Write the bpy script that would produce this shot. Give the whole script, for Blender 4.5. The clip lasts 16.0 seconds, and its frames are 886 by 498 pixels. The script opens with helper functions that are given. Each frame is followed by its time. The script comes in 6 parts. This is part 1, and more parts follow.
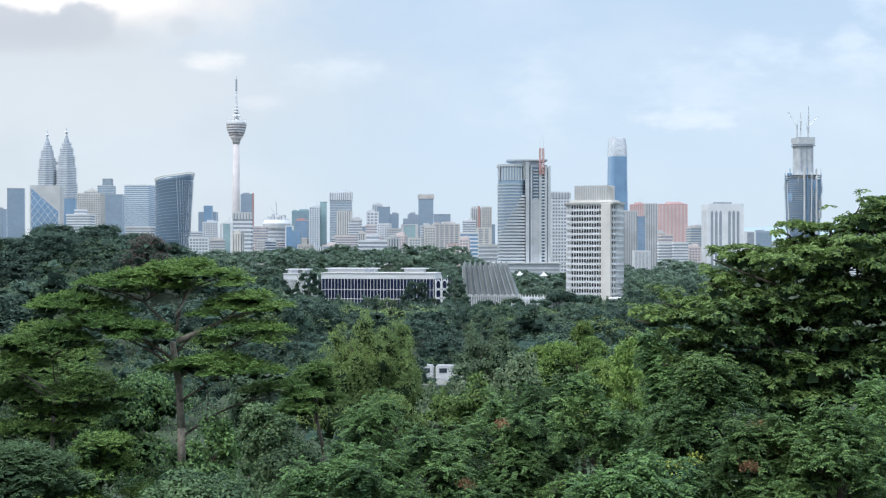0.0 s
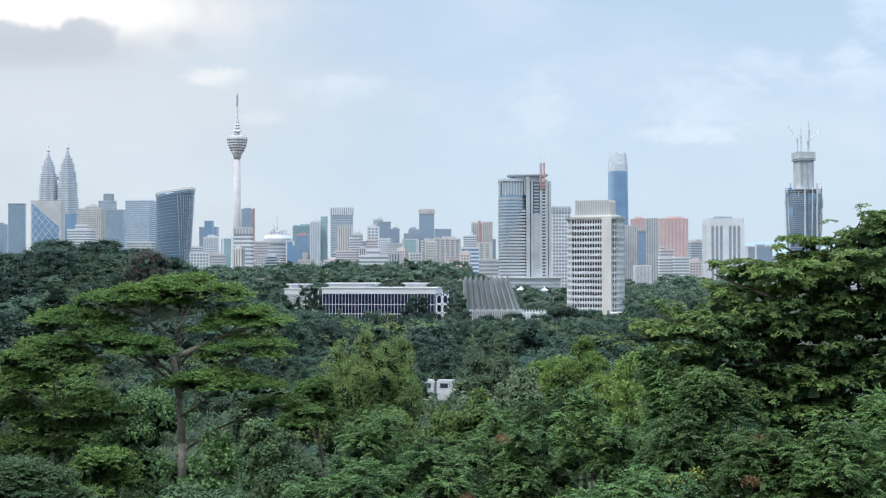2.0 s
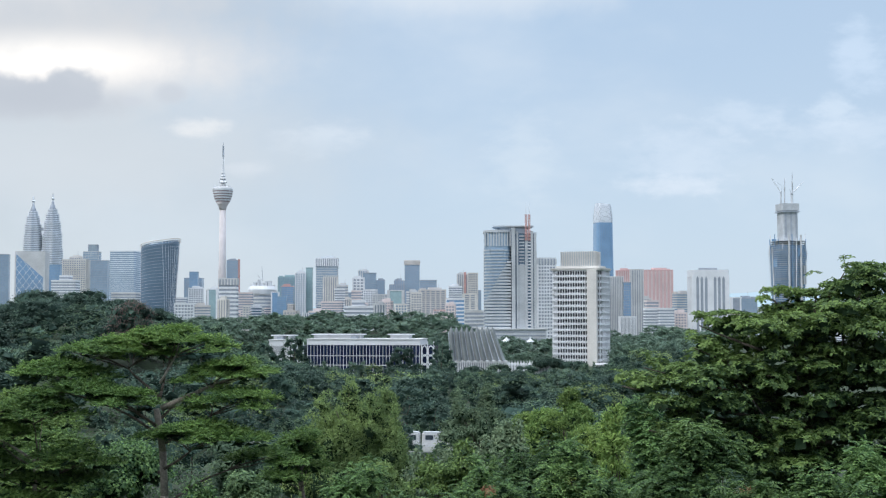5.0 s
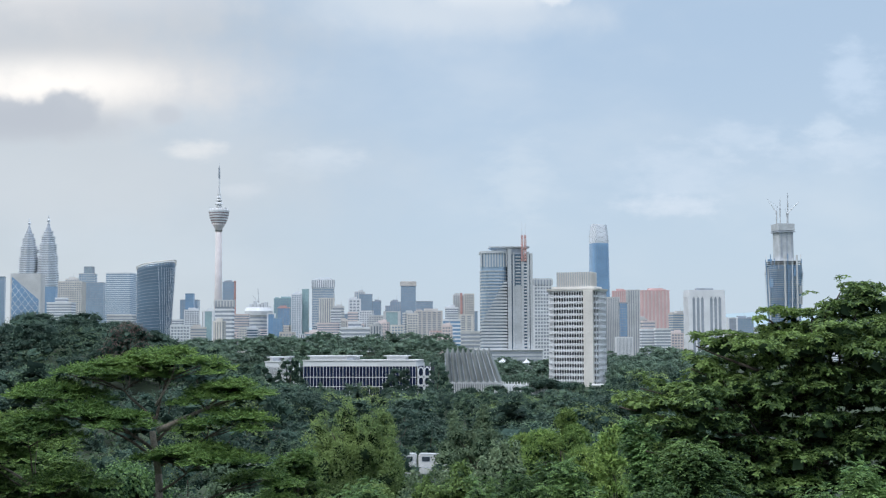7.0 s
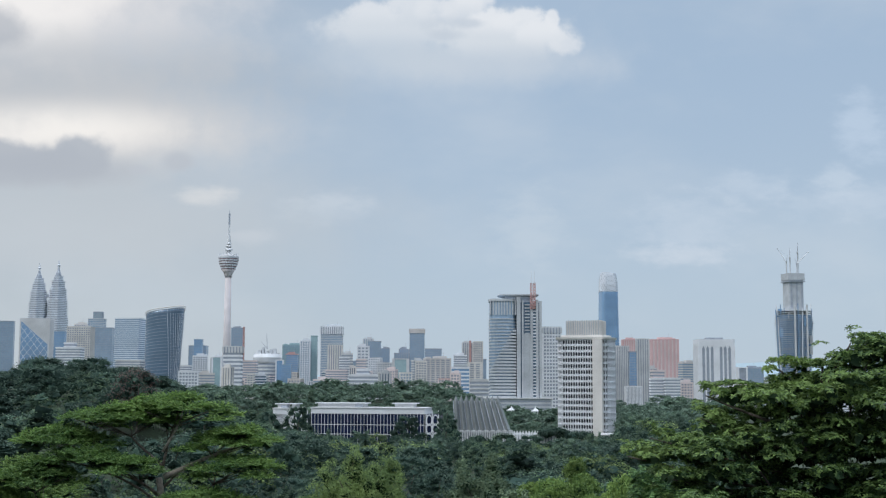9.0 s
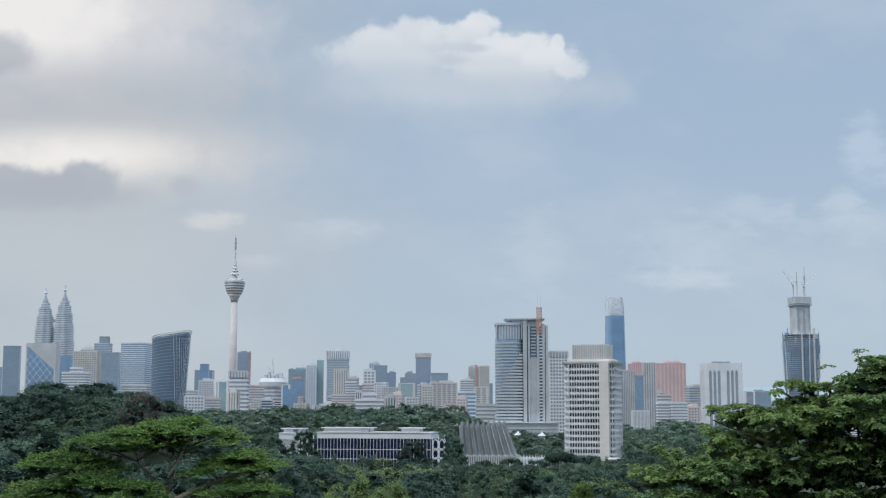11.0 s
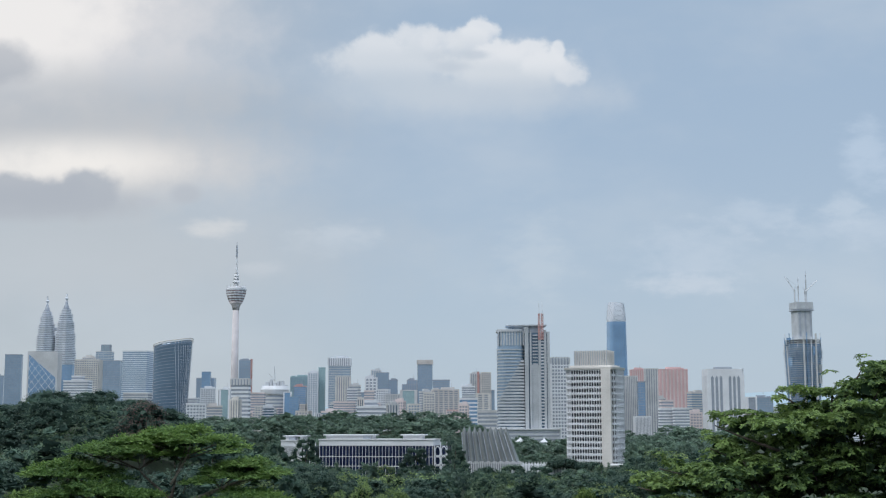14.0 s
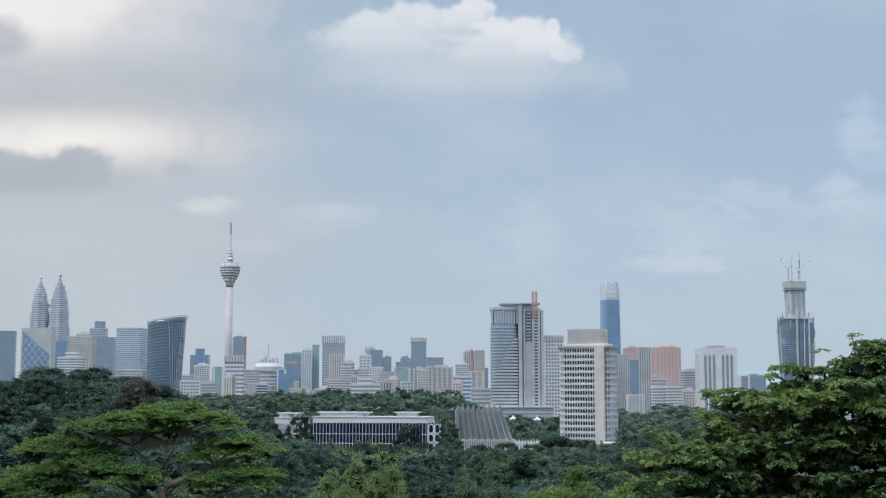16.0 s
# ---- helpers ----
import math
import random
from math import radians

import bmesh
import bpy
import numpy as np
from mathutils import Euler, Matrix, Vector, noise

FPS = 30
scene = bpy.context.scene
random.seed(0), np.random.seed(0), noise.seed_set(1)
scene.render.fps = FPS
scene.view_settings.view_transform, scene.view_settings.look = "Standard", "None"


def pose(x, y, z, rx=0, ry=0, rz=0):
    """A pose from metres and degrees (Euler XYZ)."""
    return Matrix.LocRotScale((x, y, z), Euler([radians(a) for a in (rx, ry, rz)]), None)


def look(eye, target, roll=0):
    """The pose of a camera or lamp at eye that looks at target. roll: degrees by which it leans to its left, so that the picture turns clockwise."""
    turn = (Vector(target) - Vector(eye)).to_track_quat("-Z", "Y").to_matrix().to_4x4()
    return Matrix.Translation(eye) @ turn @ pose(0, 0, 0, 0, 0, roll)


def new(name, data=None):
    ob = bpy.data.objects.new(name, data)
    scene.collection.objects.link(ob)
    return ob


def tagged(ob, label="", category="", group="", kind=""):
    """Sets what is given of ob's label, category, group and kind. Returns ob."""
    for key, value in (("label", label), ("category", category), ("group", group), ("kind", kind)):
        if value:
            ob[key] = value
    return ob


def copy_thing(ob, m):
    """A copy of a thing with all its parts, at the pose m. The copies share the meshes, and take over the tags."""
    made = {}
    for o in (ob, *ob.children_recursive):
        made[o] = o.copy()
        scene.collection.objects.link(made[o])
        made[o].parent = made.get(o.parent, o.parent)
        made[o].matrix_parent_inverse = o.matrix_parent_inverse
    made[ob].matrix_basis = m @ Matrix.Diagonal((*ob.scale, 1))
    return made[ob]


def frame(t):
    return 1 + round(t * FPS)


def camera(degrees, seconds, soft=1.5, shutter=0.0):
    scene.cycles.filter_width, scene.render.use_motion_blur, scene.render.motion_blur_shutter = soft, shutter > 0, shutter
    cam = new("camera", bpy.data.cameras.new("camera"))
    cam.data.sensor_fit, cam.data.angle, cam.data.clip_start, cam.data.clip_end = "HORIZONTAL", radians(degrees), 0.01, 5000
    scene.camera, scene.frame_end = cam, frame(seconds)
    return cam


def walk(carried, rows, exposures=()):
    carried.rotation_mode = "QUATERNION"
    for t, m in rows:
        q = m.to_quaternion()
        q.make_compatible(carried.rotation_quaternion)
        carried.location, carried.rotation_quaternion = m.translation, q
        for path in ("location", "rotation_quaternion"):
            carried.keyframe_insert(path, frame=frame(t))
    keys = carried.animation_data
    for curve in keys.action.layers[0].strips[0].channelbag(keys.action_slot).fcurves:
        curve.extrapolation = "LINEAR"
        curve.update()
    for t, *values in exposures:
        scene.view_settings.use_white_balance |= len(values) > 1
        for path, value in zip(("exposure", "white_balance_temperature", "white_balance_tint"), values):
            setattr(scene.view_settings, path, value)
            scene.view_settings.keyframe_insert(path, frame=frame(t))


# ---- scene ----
EYE = 60.0
cam = camera(38.1, 16.0, soft=1.25)
walk(cam, [
    (0, pose(0, 0, EYE, 90.100, 0.000, 0.000)),
    (0.5, pose(0, 0, EYE, 90.194, 0.103, 0.255)),
    (1, pose(0, 0, EYE, 90.388, 0.215, 0.352)),
    (1.5, pose(0, 0, EYE, 90.524, 0.146, 0.119)),
    (2, pose(0, 0, EYE, 90.762, 0.056, 0.035)),
    (2.5, pose(0, 0, EYE, 91.048, -0.053, 0.072)),
    (3, pose(0, 0, EYE, 91.420, -0.036, -0.123)),
    (3.5, pose(0, 0, EYE, 92.000, -0.170, -0.339)),
    (4, pose(0, 0, EYE, 92.597, -0.100, -0.426)),
    (6.5, pose(0, 0, EYE, 93.449, 0.131, -0.812)),
    (7, pose(0, 0, EYE, 93.981, 0.202, -0.779)),
    (7.5, pose(0, 0, EYE, 94.561, 0.097, -0.718)),
    (8, pose(0, 0, EYE, 95.139, -0.056, -0.496)),
    (8.5, pose(0, 0, EYE, 95.621, -0.143, -0.507)),
    (9, pose(0, 0, EYE, 96.097, -0.209, -0.400)),
    (11.5, pose(0, 0, EYE, 97.376, -0.123, -0.103)),
    (12, pose(0, 0, EYE, 97.584, 0.001, -0.210)),
    (12.5, pose(0, 0, EYE, 97.680, 0.011, -0.129)),
    (13, pose(0, 0, EYE, 97.548, 0.063, 0.036)),
    (13.5, pose(0, 0, EYE, 97.495, 0.141, -0.025)),
    (14, pose(0, 0, EYE, 97.475, 0.104, -0.035)),
    (14.5, pose(0, 0, EYE, 97.364, 0.042, -0.037)),
    (15, pose(0, 0, EYE, 97.112, -0.062, -0.042)),
    (15.5, pose(0, 0, EYE, 96.762, -0.098, -0.136)),
    (16, pose(0, 0, EYE, 96.491, -0.067, -0.320)),
], exposures=((0.0, 0.34), (1.5, 0.31), (3.5, 0.21), (7.0, 0.08), (9.0, -0.15), (12.5, -0.21), (16.0, -0.17)))

# ---- sky and sun ----
world = bpy.data.worlds.new("overcast_sky")
scene.world = world
world.use_nodes = True
WN, WL = world.node_tree.nodes, world.node_tree.links
WN.clear()


def wn(kind, **props):
    n = WN.new(kind)
    for k, v in props.items():
        if k == "op":
            n.operation = v
        elif k == "default":
            for i, x in v.items():
                n.inputs[i].default_value = x
    return n


def wput(socket, value):
    if isinstance(value, (int, float)):
        socket.default_value = value
    elif isinstance(value, tuple):
        socket.default_value = (*value, 1) if len(value) == 3 and socket.type == "RGBA" else value
    else:
        WL.new(value, socket)


def wmath(op, a, b=0.0, clamp=False):
    n = wn("ShaderNodeMath", op=op)
    n.use_clamp = clamp
    wput(n.inputs[0], a)
    wput(n.inputs[1], b)
    return n.outputs[0]


def wmix(fac, a, b):
    n = WN.new("ShaderNodeMix")
    n.data_type = "RGBA"
    n.clamp_factor = True
    wput(n.inputs[0], fac)
    wput(n.inputs[6], a)
    wput(n.inputs[7], b)
    return n.outputs[2]


def wramp(x, lo, hi):
    n = WN.new("ShaderNodeMapRange")
    n.interpolation_type = "SMOOTHSTEP"
    wput(n.inputs[0], x)
    n.inputs[1].default_value, n.inputs[2].default_value = lo, hi
    return n.outputs[0]


def wnoise(vec, scale, detail, rough=0.55):
    n = WN.new("ShaderNodeTexNoise")
    WL.new(vec, n.inputs["Vector"])
    n.inputs["Scale"].default_value = scale
    n.inputs["Detail"].default_value = detail
    n.inputs["Roughness"].default_value = rough
    return n.outputs["Fac"]


coord = WN.new("ShaderNodeTexCoord")
split = WN.new("ShaderNodeSeparateXYZ")
WL.new(coord.outputs["Generated"], split.inputs[0])
DX, DY, DZ = split.outputs
ahead = wmath("MAXIMUM", DY, 0.05)
U = wmath("DIVIDE", DX, ahead)
V = wmath("DIVIDE", DZ, ahead)
flat = WN.new("ShaderNodeCombineXYZ")
WL.new(U, flat.inputs[0])
WL.new(V, flat.inputs[1])
stretch = WN.new("ShaderNodeCombineXYZ")
WL.new(wmath("MULTIPLY", U, 0.5), stretch.inputs[0])
WL.new(V, stretch.inputs[1])
fine = wnoise(flat.outputs[0], 22, 7)
billow = wnoise(flat.outputs[0], 36, 4, 0.5)
curl = wnoise(flat.outputs[0], 58, 6, 0.56)
wisp = wnoise(stretch.outputs[0], 75, 6, 0.6)
broad = wnoise(stretch.outputs[0], 7, 5)
front = wramp(DY, 0.1, 0.4)

sky = WN.new("ShaderNodeTexSky")
sky.sky_type = "NISHITA"
sky.sun_disc = False
sky.sun_elevation = radians(52)
sky.sun_rotation = radians(-130)
sky_dim = WN.new("ShaderNodeVectorMath")
sky_dim.operation = "SCALE"
WL.new(sky.outputs[0], sky_dim.inputs[0])
sky_dim.inputs["Scale"].default_value = 0.10

# veil of thin cloud: hazy pale near the horizon, bluer above, luminous overhead
veil = wmix(wramp(DZ, 0.0, 0.26), (0.53, 0.65, 0.78), (0.44, 0.577, 0.75))
veil = wmix(wmath("MULTIPLY", wramp(U, 0.05, -0.30), 0.85), veil, (0.55, 0.61, 0.67))
veil = wmix(wmath("MULTIPLY", wramp(broad, 0.42, 0.70), 0.50), veil, (0.66, 0.74, 0.83))
veil = wmix(wramp(DZ, 0.35, 0.8), veil, (1.8, 2.0, 2.3))
col = wmix(0.12, veil, sky_dim.outputs[0])


def puff(col, cx, cy, rx, ry, edge, soft, colour, strength, grain=None, flat_base=None):
    """One cloud: an oval in the sky whose rim is broken up by noise."""
    a = wmath("DIVIDE", wmath("SUBTRACT", U, cx), rx)
    b = wmath("DIVIDE", wmath("SUBTRACT", V, cy), ry)
    r = wmath("SQRT", wmath("ADD", wmath("MULTIPLY", a, a), wmath("MULTIPLY", b, b)))
    n = wmath("MULTIPLY", wmath("SUBTRACT", grain or fine, 0.5), edge)
    d = wmath("ADD", r, n)
    m = wramp(d, 1.0 + soft, 1.0 - soft)
    if flat_base:
        m = wmath("MULTIPLY", m, wramp(b, flat_base[0], flat_base[1]))
    m = wmath("MULTIPLY", wmath("MULTIPLY", m, front), strength)
    return wmix(m, col, colour)


col = puff(col, -0.3293, 0.3097, 0.1454, 0.0661, 1.2, 0.75, (0.937, 0.905, 0.905), 0.75)
col = puff(col, -0.3251, 0.3191, 0.0661, 0.0485, 1.6, 0.5, (1.0, 0.981, 0.97), 0.8)
col = puff(col, -0.2933, 0.2032, 0.1322, 0.0330, 1.1, 0.7, (0.807, 0.785, 0.774), 0.85)
col = puff(col, -0.3023, 0.2032, 0.0837, 0.0185, 1.3, 0.6, (1.0, 0.976, 0.948), 0.95)
col = puff(col, -0.3267, 0.2451, 0.1762, 0.0300, 1.8, 0.8, (0.50, 0.545, 0.60), 0.62)
col = puff(col, -0.3553, 0.2816, 0.0308, 0.0167, 1.6, 0.45, (0.458, 0.501, 0.567), 0.7)
col = puff(col, -0.2950, 0.1308, 0.2115, 0.0396, 1.2, 0.8, (0.61, 0.654, 0.698), 0.6)
col = puff(col, -0.3232, 0.1677, 0.0771, 0.0115, 1.6, 0.6, (0.501, 0.545, 0.61), 0.9)
col = puff(col, -0.2767, 0.1768, 0.0229, 0.0176, 1.5, 0.36, (0.501, 0.545, 0.61), 0.95, billow, flat_base=(-1.0, -0.2))
col = puff(col, -0.2966, 0.1705, 0.0308, 0.0132, 1.5, 0.36, (0.501, 0.545, 0.61), 0.9, billow, flat_base=(-1.0, -0.2))
col = puff(col, -0.3369, 0.1750, 0.0485, 0.0150, 1.5, 0.36, (0.491, 0.534, 0.6), 0.92, billow, flat_base=(-1.0, -0.2))
col = puff(col, -0.2020, 0.1750, 0.0123, 0.0079, 1.4, 0.5, (0.545, 0.589, 0.654), 0.8)
col = puff(col, -0.2331, 0.1686, 0.0070, 0.0035, 1.4, 0.6, (0.567, 0.61, 0.676), 0.7)
col = puff(col, -0.1790, 0.1479, 0.0175, 0.0062, 2.4, 0.8, (0.872, 0.872, 0.872), 0.5, wisp)
col = puff(col, -0.0775, 0.1461, 0.0220, 0.0070, 3, 0.8, (0.741, 0.796, 0.861), 0.25, wisp)
col = puff(col, -0.0818, 0.1389, 0.0264, 0.0088, 3, 0.9, (0.676, 0.752, 0.839), 0.3, wisp)
col = puff(col, -0.1415, 0.1165, 0.0141, 0.0044, 3, 0.9, (0.763, 0.796, 0.85), 0.25, wisp)
col = puff(col, 0.2479, 0.1569, 0.0242, 0.0106, 3.2, 0.9, (0.654, 0.752, 0.872), 0.42, wisp)
col = puff(col, 0.3194, 0.1623, 0.0115, 0.0115, 3.2, 0.9, (0.698, 0.796, 0.905), 0.42, wisp)
col = puff(col, 0.3366, 0.1465, 0.0485, 0.0115, 3.2, 0.9, (0.654, 0.752, 0.872), 0.42, wisp)
col = puff(col, 0.1930, 0.1031, 0.0330, 0.0062, 3.2, 0.9, (0.741, 0.807, 0.894), 0.5, wisp)
col = puff(col, 0.3392, 0.2055, 0.0176, 0.0198, 3.2, 0.9, (0.632, 0.752, 0.905), 0.5, wisp)
col = puff(col, 0.1980, 0.1263, 0.0352, 0.0176, 3.2, 0.9, (0.632, 0.73, 0.85), 0.5, wisp)
col = puff(col, 0.0737, 0.1219, 0.0198, 0.0264, 3.2, 0.9, (0.654, 0.741, 0.828), 0.4, wisp)
col = puff(col, 0.0117, 0.2677, 0.1011, 0.0279, 1.6, 0.85, (0.62, 0.7, 0.795), 0.55)
col = puff(col, -0.0358, 0.2826, 0.0503, 0.0225, 1.3, 0.4, (0.745, 0.80, 0.865), 0.85, curl, flat_base=(-1.1, 0.1))
col = puff(col, -0.0518, 0.2947, 0.0225, 0.0117, 1.3, 0.3, (0.8, 0.845, 0.905), 0.85, curl, flat_base=(-1.0, 0.5))
col = puff(col, -0.0209, 0.3003, 0.0189, 0.0135, 1.3, 0.3, (0.8, 0.845, 0.905), 0.85, curl, flat_base=(-1.0, 0.5))
col = puff(col, 0.0004, 0.2966, 0.0153, 0.0117, 1.3, 0.3, (0.8, 0.845, 0.905), 0.85, curl, flat_base=(-1.0, 0.5))
col = puff(col, 0.0213, 0.2966, 0.0207, 0.0153, 1.2, 0.26, (0.8, 0.845, 0.905), 0.9, curl, flat_base=(-1.2, 0.3))
col = puff(col, 0.0313, 0.3069, 0.0144, 0.0117, 1.2, 0.22, (0.86, 0.895, 0.945), 0.9, curl, flat_base=(-1.0, 0.3))
col = puff(col, 0.0186, 0.2854, 0.0270, 0.0072, 1.2, 0.6, (0.6, 0.675, 0.77), 0.7, curl)
col = puff(col, 0.0525, 0.2760, 0.0503, 0.0225, 1.2, 0.35, (0.745, 0.80, 0.865), 0.9, curl, flat_base=(-1.1, -0.1))
col = puff(col, 0.0458, 0.2872, 0.0207, 0.0126, 1.2, 0.26, (0.86, 0.895, 0.945), 0.88, curl, flat_base=(-1.0, 0.4))
col = puff(col, 0.0685, 0.2891, 0.0198, 0.0126, 1.2, 0.26, (0.86, 0.895, 0.945), 0.88, curl, flat_base=(-1.0, 0.4))
col = puff(col, 0.0829, 0.2788, 0.0189, 0.0135, 1.2, 0.26, (0.86, 0.895, 0.945), 0.88, curl, flat_base=(-1.0, 0.4))
col = puff(col, 0.0935, 0.2919, 0.0058, 0.0076, 1.0, 0.25, (0.86, 0.895, 0.945), 0.85, curl)
col = puff(col, 0.1036, 0.2714, 0.0126, 0.0072, 1.3, 0.35, (0.8, 0.845, 0.905), 0.8, curl)
col = puff(col, 0.0072, 0.2779, 0.0117, 0.0040, 1.4, 0.7, (0.6, 0.675, 0.77), 0.75, curl)
col = puff(col, 0.0267, 0.2882, 0.0099, 0.0036, 1.4, 0.7, (0.6, 0.675, 0.77), 0.75, curl)
col = puff(col, 0.0456, 0.2538, 0.0742, 0.0126, 1.5, 0.8, (0.645, 0.715, 0.8), 0.6)
col = puff(col, -0.0402, 0.2607, 0.0405, 0.0117, 1.5, 0.8, (0.62, 0.7, 0.79), 0.5)

back = WN.new("ShaderNodeBackground")
WL.new(col, back.inputs[0])
back.inputs[1].default_value = 1.0
wout = WN.new("ShaderNodeOutputWorld")
WL.new(back.outputs[0], wout.inputs[0])

sun = new("sun", bpy.data.lights.new("sun", "SUN"))
sun.data.energy = 1.5
sun.data.angle = radians(14)
sun.data.color = (1.0, 0.98, 0.95)
sun.matrix_world = look((-200, -160, 330), (0, 0, 0))

# ---- materials ----
def material(name, colour, rough=0.7, metal=0.0, stain=0.25, scale=0.15, fine_scale=2.5, bump=0.0, each=0.0):
    """A surface with large stains, fine grain and a little difference from piece to piece."""
    m = bpy.data.materials.new(name)
    m.use_nodes = True
    nt = m.node_tree
    bsdf = nt.nodes["Principled BSDF"]
    bsdf.inputs["Roughness"].default_value = rough
    bsdf.inputs["Metallic"].default_value = metal
    pos = nt.nodes.new("ShaderNodeNewGeometry").outputs["Position"]
    shade = None
    for s, detail in ((scale, 4), (fine_scale, 3)):
        n = nt.nodes.new("ShaderNodeTexNoise")
        nt.links.new(pos, n.inputs["Vector"])
        n.inputs["Scale"].default_value, n.inputs["Detail"].default_value = s, detail
        r = nt.nodes.new("ShaderNodeMapRange")
        r.inputs[1].default_value, r.inputs[2].default_value = 0.3, 0.7
        r.inputs[3].default_value, r.inputs[4].default_value = 1 - stain, 1 + stain * 0.4
        nt.links.new(n.outputs["Fac"], r.inputs[0])
        if shade is None:
            shade = r.outputs[0]
        else:
            k = nt.nodes.new("ShaderNodeMath")
            k.operation = "MULTIPLY"
            nt.links.new(shade, k.inputs[0])
            nt.links.new(r.outputs[0], k.inputs[1])
            shade = k.outputs[0]
        last = n
    if each:
        info = nt.nodes.new("ShaderNodeObjectInfo")
        r = nt.nodes.new("ShaderNodeMapRange")
        r.inputs[3].default_value, r.inputs[4].default_value = 1 - each, 1 + each
        nt.links.new(info.outputs["Random"], r.inputs[0])
        k = nt.nodes.new("ShaderNodeMath")
        k.operation = "MULTIPLY"
        nt.links.new(shade, k.inputs[0])
        nt.links.new(r.outputs[0], k.inputs[1])
        shade = k.outputs[0]
    v = nt.nodes.new("ShaderNodeVectorMath")
    v.operation = "SCALE"
    v.inputs[0].default_value = colour
    nt.links.new(shade, v.inputs["Scale"])
    nt.links.new(v.outputs[0], bsdf.inputs["Base Color"])
    if bump:
        b = nt.nodes.new("ShaderNodeBump")
        b.inputs["Strength"].default_value = bump
        nt.links.new(last.outputs["Fac"], b.inputs["Height"])
        nt.links.new(b.outputs[0], bsdf.inputs["Normal"])
    return m


def leaf_material(name, dark, light, vary=0.75, gloss=0.2):
    """Foliage: each leaf its own green, some light passing through."""
    m = bpy.data.materials.new(name)
    m.use_nodes = True
    nt = m.node_tree
    bsdf = nt.nodes["Principled BSDF"]
    out = nt.nodes["Material Output"]
    bsdf.inputs["Roughness"].default_value = 0.6
    bsdf.inputs["Specular IOR Level"].default_value = gloss
    geo = nt.nodes.new("ShaderNodeNewGeometry")
    info = nt.nodes.new("ShaderNodeObjectInfo")
    n = nt.nodes.new("ShaderNodeTexNoise")
    nt.links.new(geo.outputs["Position"], n.inputs["Vector"])
    n.inputs["Scale"].default_value, n.inputs["Detail"].default_value = 0.35, 3
    add = nt.nodes.new("ShaderNodeMath")
    add.operation = "MULTIPLY_ADD"
    nt.links.new(geo.outputs["Random Per Island"], add.inputs[0])
    add.inputs[1].default_value = vary
    nt.links.new(n.outputs["Fac"], add.inputs[2])
    r = nt.nodes.new("ShaderNodeMapRange")
    r.inputs[1].default_value, r.inputs[2].default_value = 0.42, 0.62 + vary * 0.8
    nt.links.new(add.outputs[0], r.inputs[0])
    mix = nt.nodes.new("ShaderNodeMix")
    mix.data_type = "RGBA"
    mix.inputs[6].default_value, mix.inputs[7].default_value = (*dark, 1), (*light, 1)
    nt.links.new(r.outputs[0], mix.inputs[0])
    colour = mix.outputs[2]
    hue = nt.nodes.new("ShaderNodeHueSaturation")
    rr = nt.nodes.new("ShaderNodeMapRange")
    rr.inputs[3].default_value, rr.inputs[4].default_value = 0.72, 1.25
    nt.links.new(info.outputs["Random"], rr.inputs[0])
    wide = nt.nodes.new("ShaderNodeTexNoise")
    nt.links.new(geo.outputs["Position"], wide.inputs["Vector"])
    wide.inputs["Scale"].default_value, wide.inputs["Detail"].default_value = 0.07, 2
    wr = nt.nodes.new("ShaderNodeMapRange")
    wr.inputs[1].default_value, wr.inputs[2].default_value = 0.3, 0.7
    wr.inputs[3].default_value, wr.inputs[4].default_value = 0.68, 1.32
    nt.links.new(wide.outputs["Fac"], wr.inputs[0])
    both = nt.nodes.new("ShaderNodeMath")
    both.operation = "MULTIPLY"
    nt.links.new(rr.outputs[0], both.inputs[0])
    nt.links.new(wr.outputs[0], both.inputs[1])
    nt.links.new(both.outputs[0], hue.inputs["Value"])
    wh = nt.nodes.new("ShaderNodeMapRange")
    wh.inputs[1].default_value, wh.inputs[2].default_value = 0.3, 0.7
    wh.inputs[3].default_value, wh.inputs[4].default_value = 0.515, 0.485
    nt.links.new(wide.outputs["Fac"], wh.inputs[0])
    nt.links.new(wh.outputs[0], hue.inputs["Hue"])
    nt.links.new(colour, hue.inputs["Color"])
    colour = hue.outputs[0]
    nt.links.new(colour, bsdf.inputs["Base Color"])
    tr = nt.nodes.new("ShaderNodeBsdfTranslucent")
    nt.links.new(colour, tr.inputs[0])
    ms = nt.nodes.new("ShaderNodeMixShader")
    ms.inputs[0].default_value = 0.3
    nt.links.new(bsdf.outputs[0], ms.inputs[1])
    nt.links.new(tr.outputs[0], ms.inputs[2])
    nt.links.new(ms.outputs[0], out.inputs[0])
    return m


LEAF_ALBIZIA = leaf_material("leaf_albizia", (0.0457, 0.107, 0.0436), (0.216, 0.34, 0.0924))
LEAF_BROAD = leaf_material("leaf_broad", (0.0366, 0.08, 0.0394), (0.216, 0.334, 0.1))
LEAF_LIME = leaf_material("leaf_lime", (0.084, 0.161, 0.0506), (0.293, 0.407, 0.116))
LEAF_FERN = leaf_material("leaf_fern", (0.0284, 0.068, 0.0415), (0.154, 0.267, 0.0902))
LEAF_FRESH = leaf_material("leaf_fresh", (0.0427, 0.098, 0.0498), (0.19, 0.308, 0.1))
LEAF_SHADE = leaf_material("leaf_shade", (0.0346, 0.0718, 0.0445), (0.117, 0.191, 0.086))
LEAF_GREY = leaf_material("leaf_grey", (0.07, 0.122, 0.076), (0.21, 0.285, 0.165))
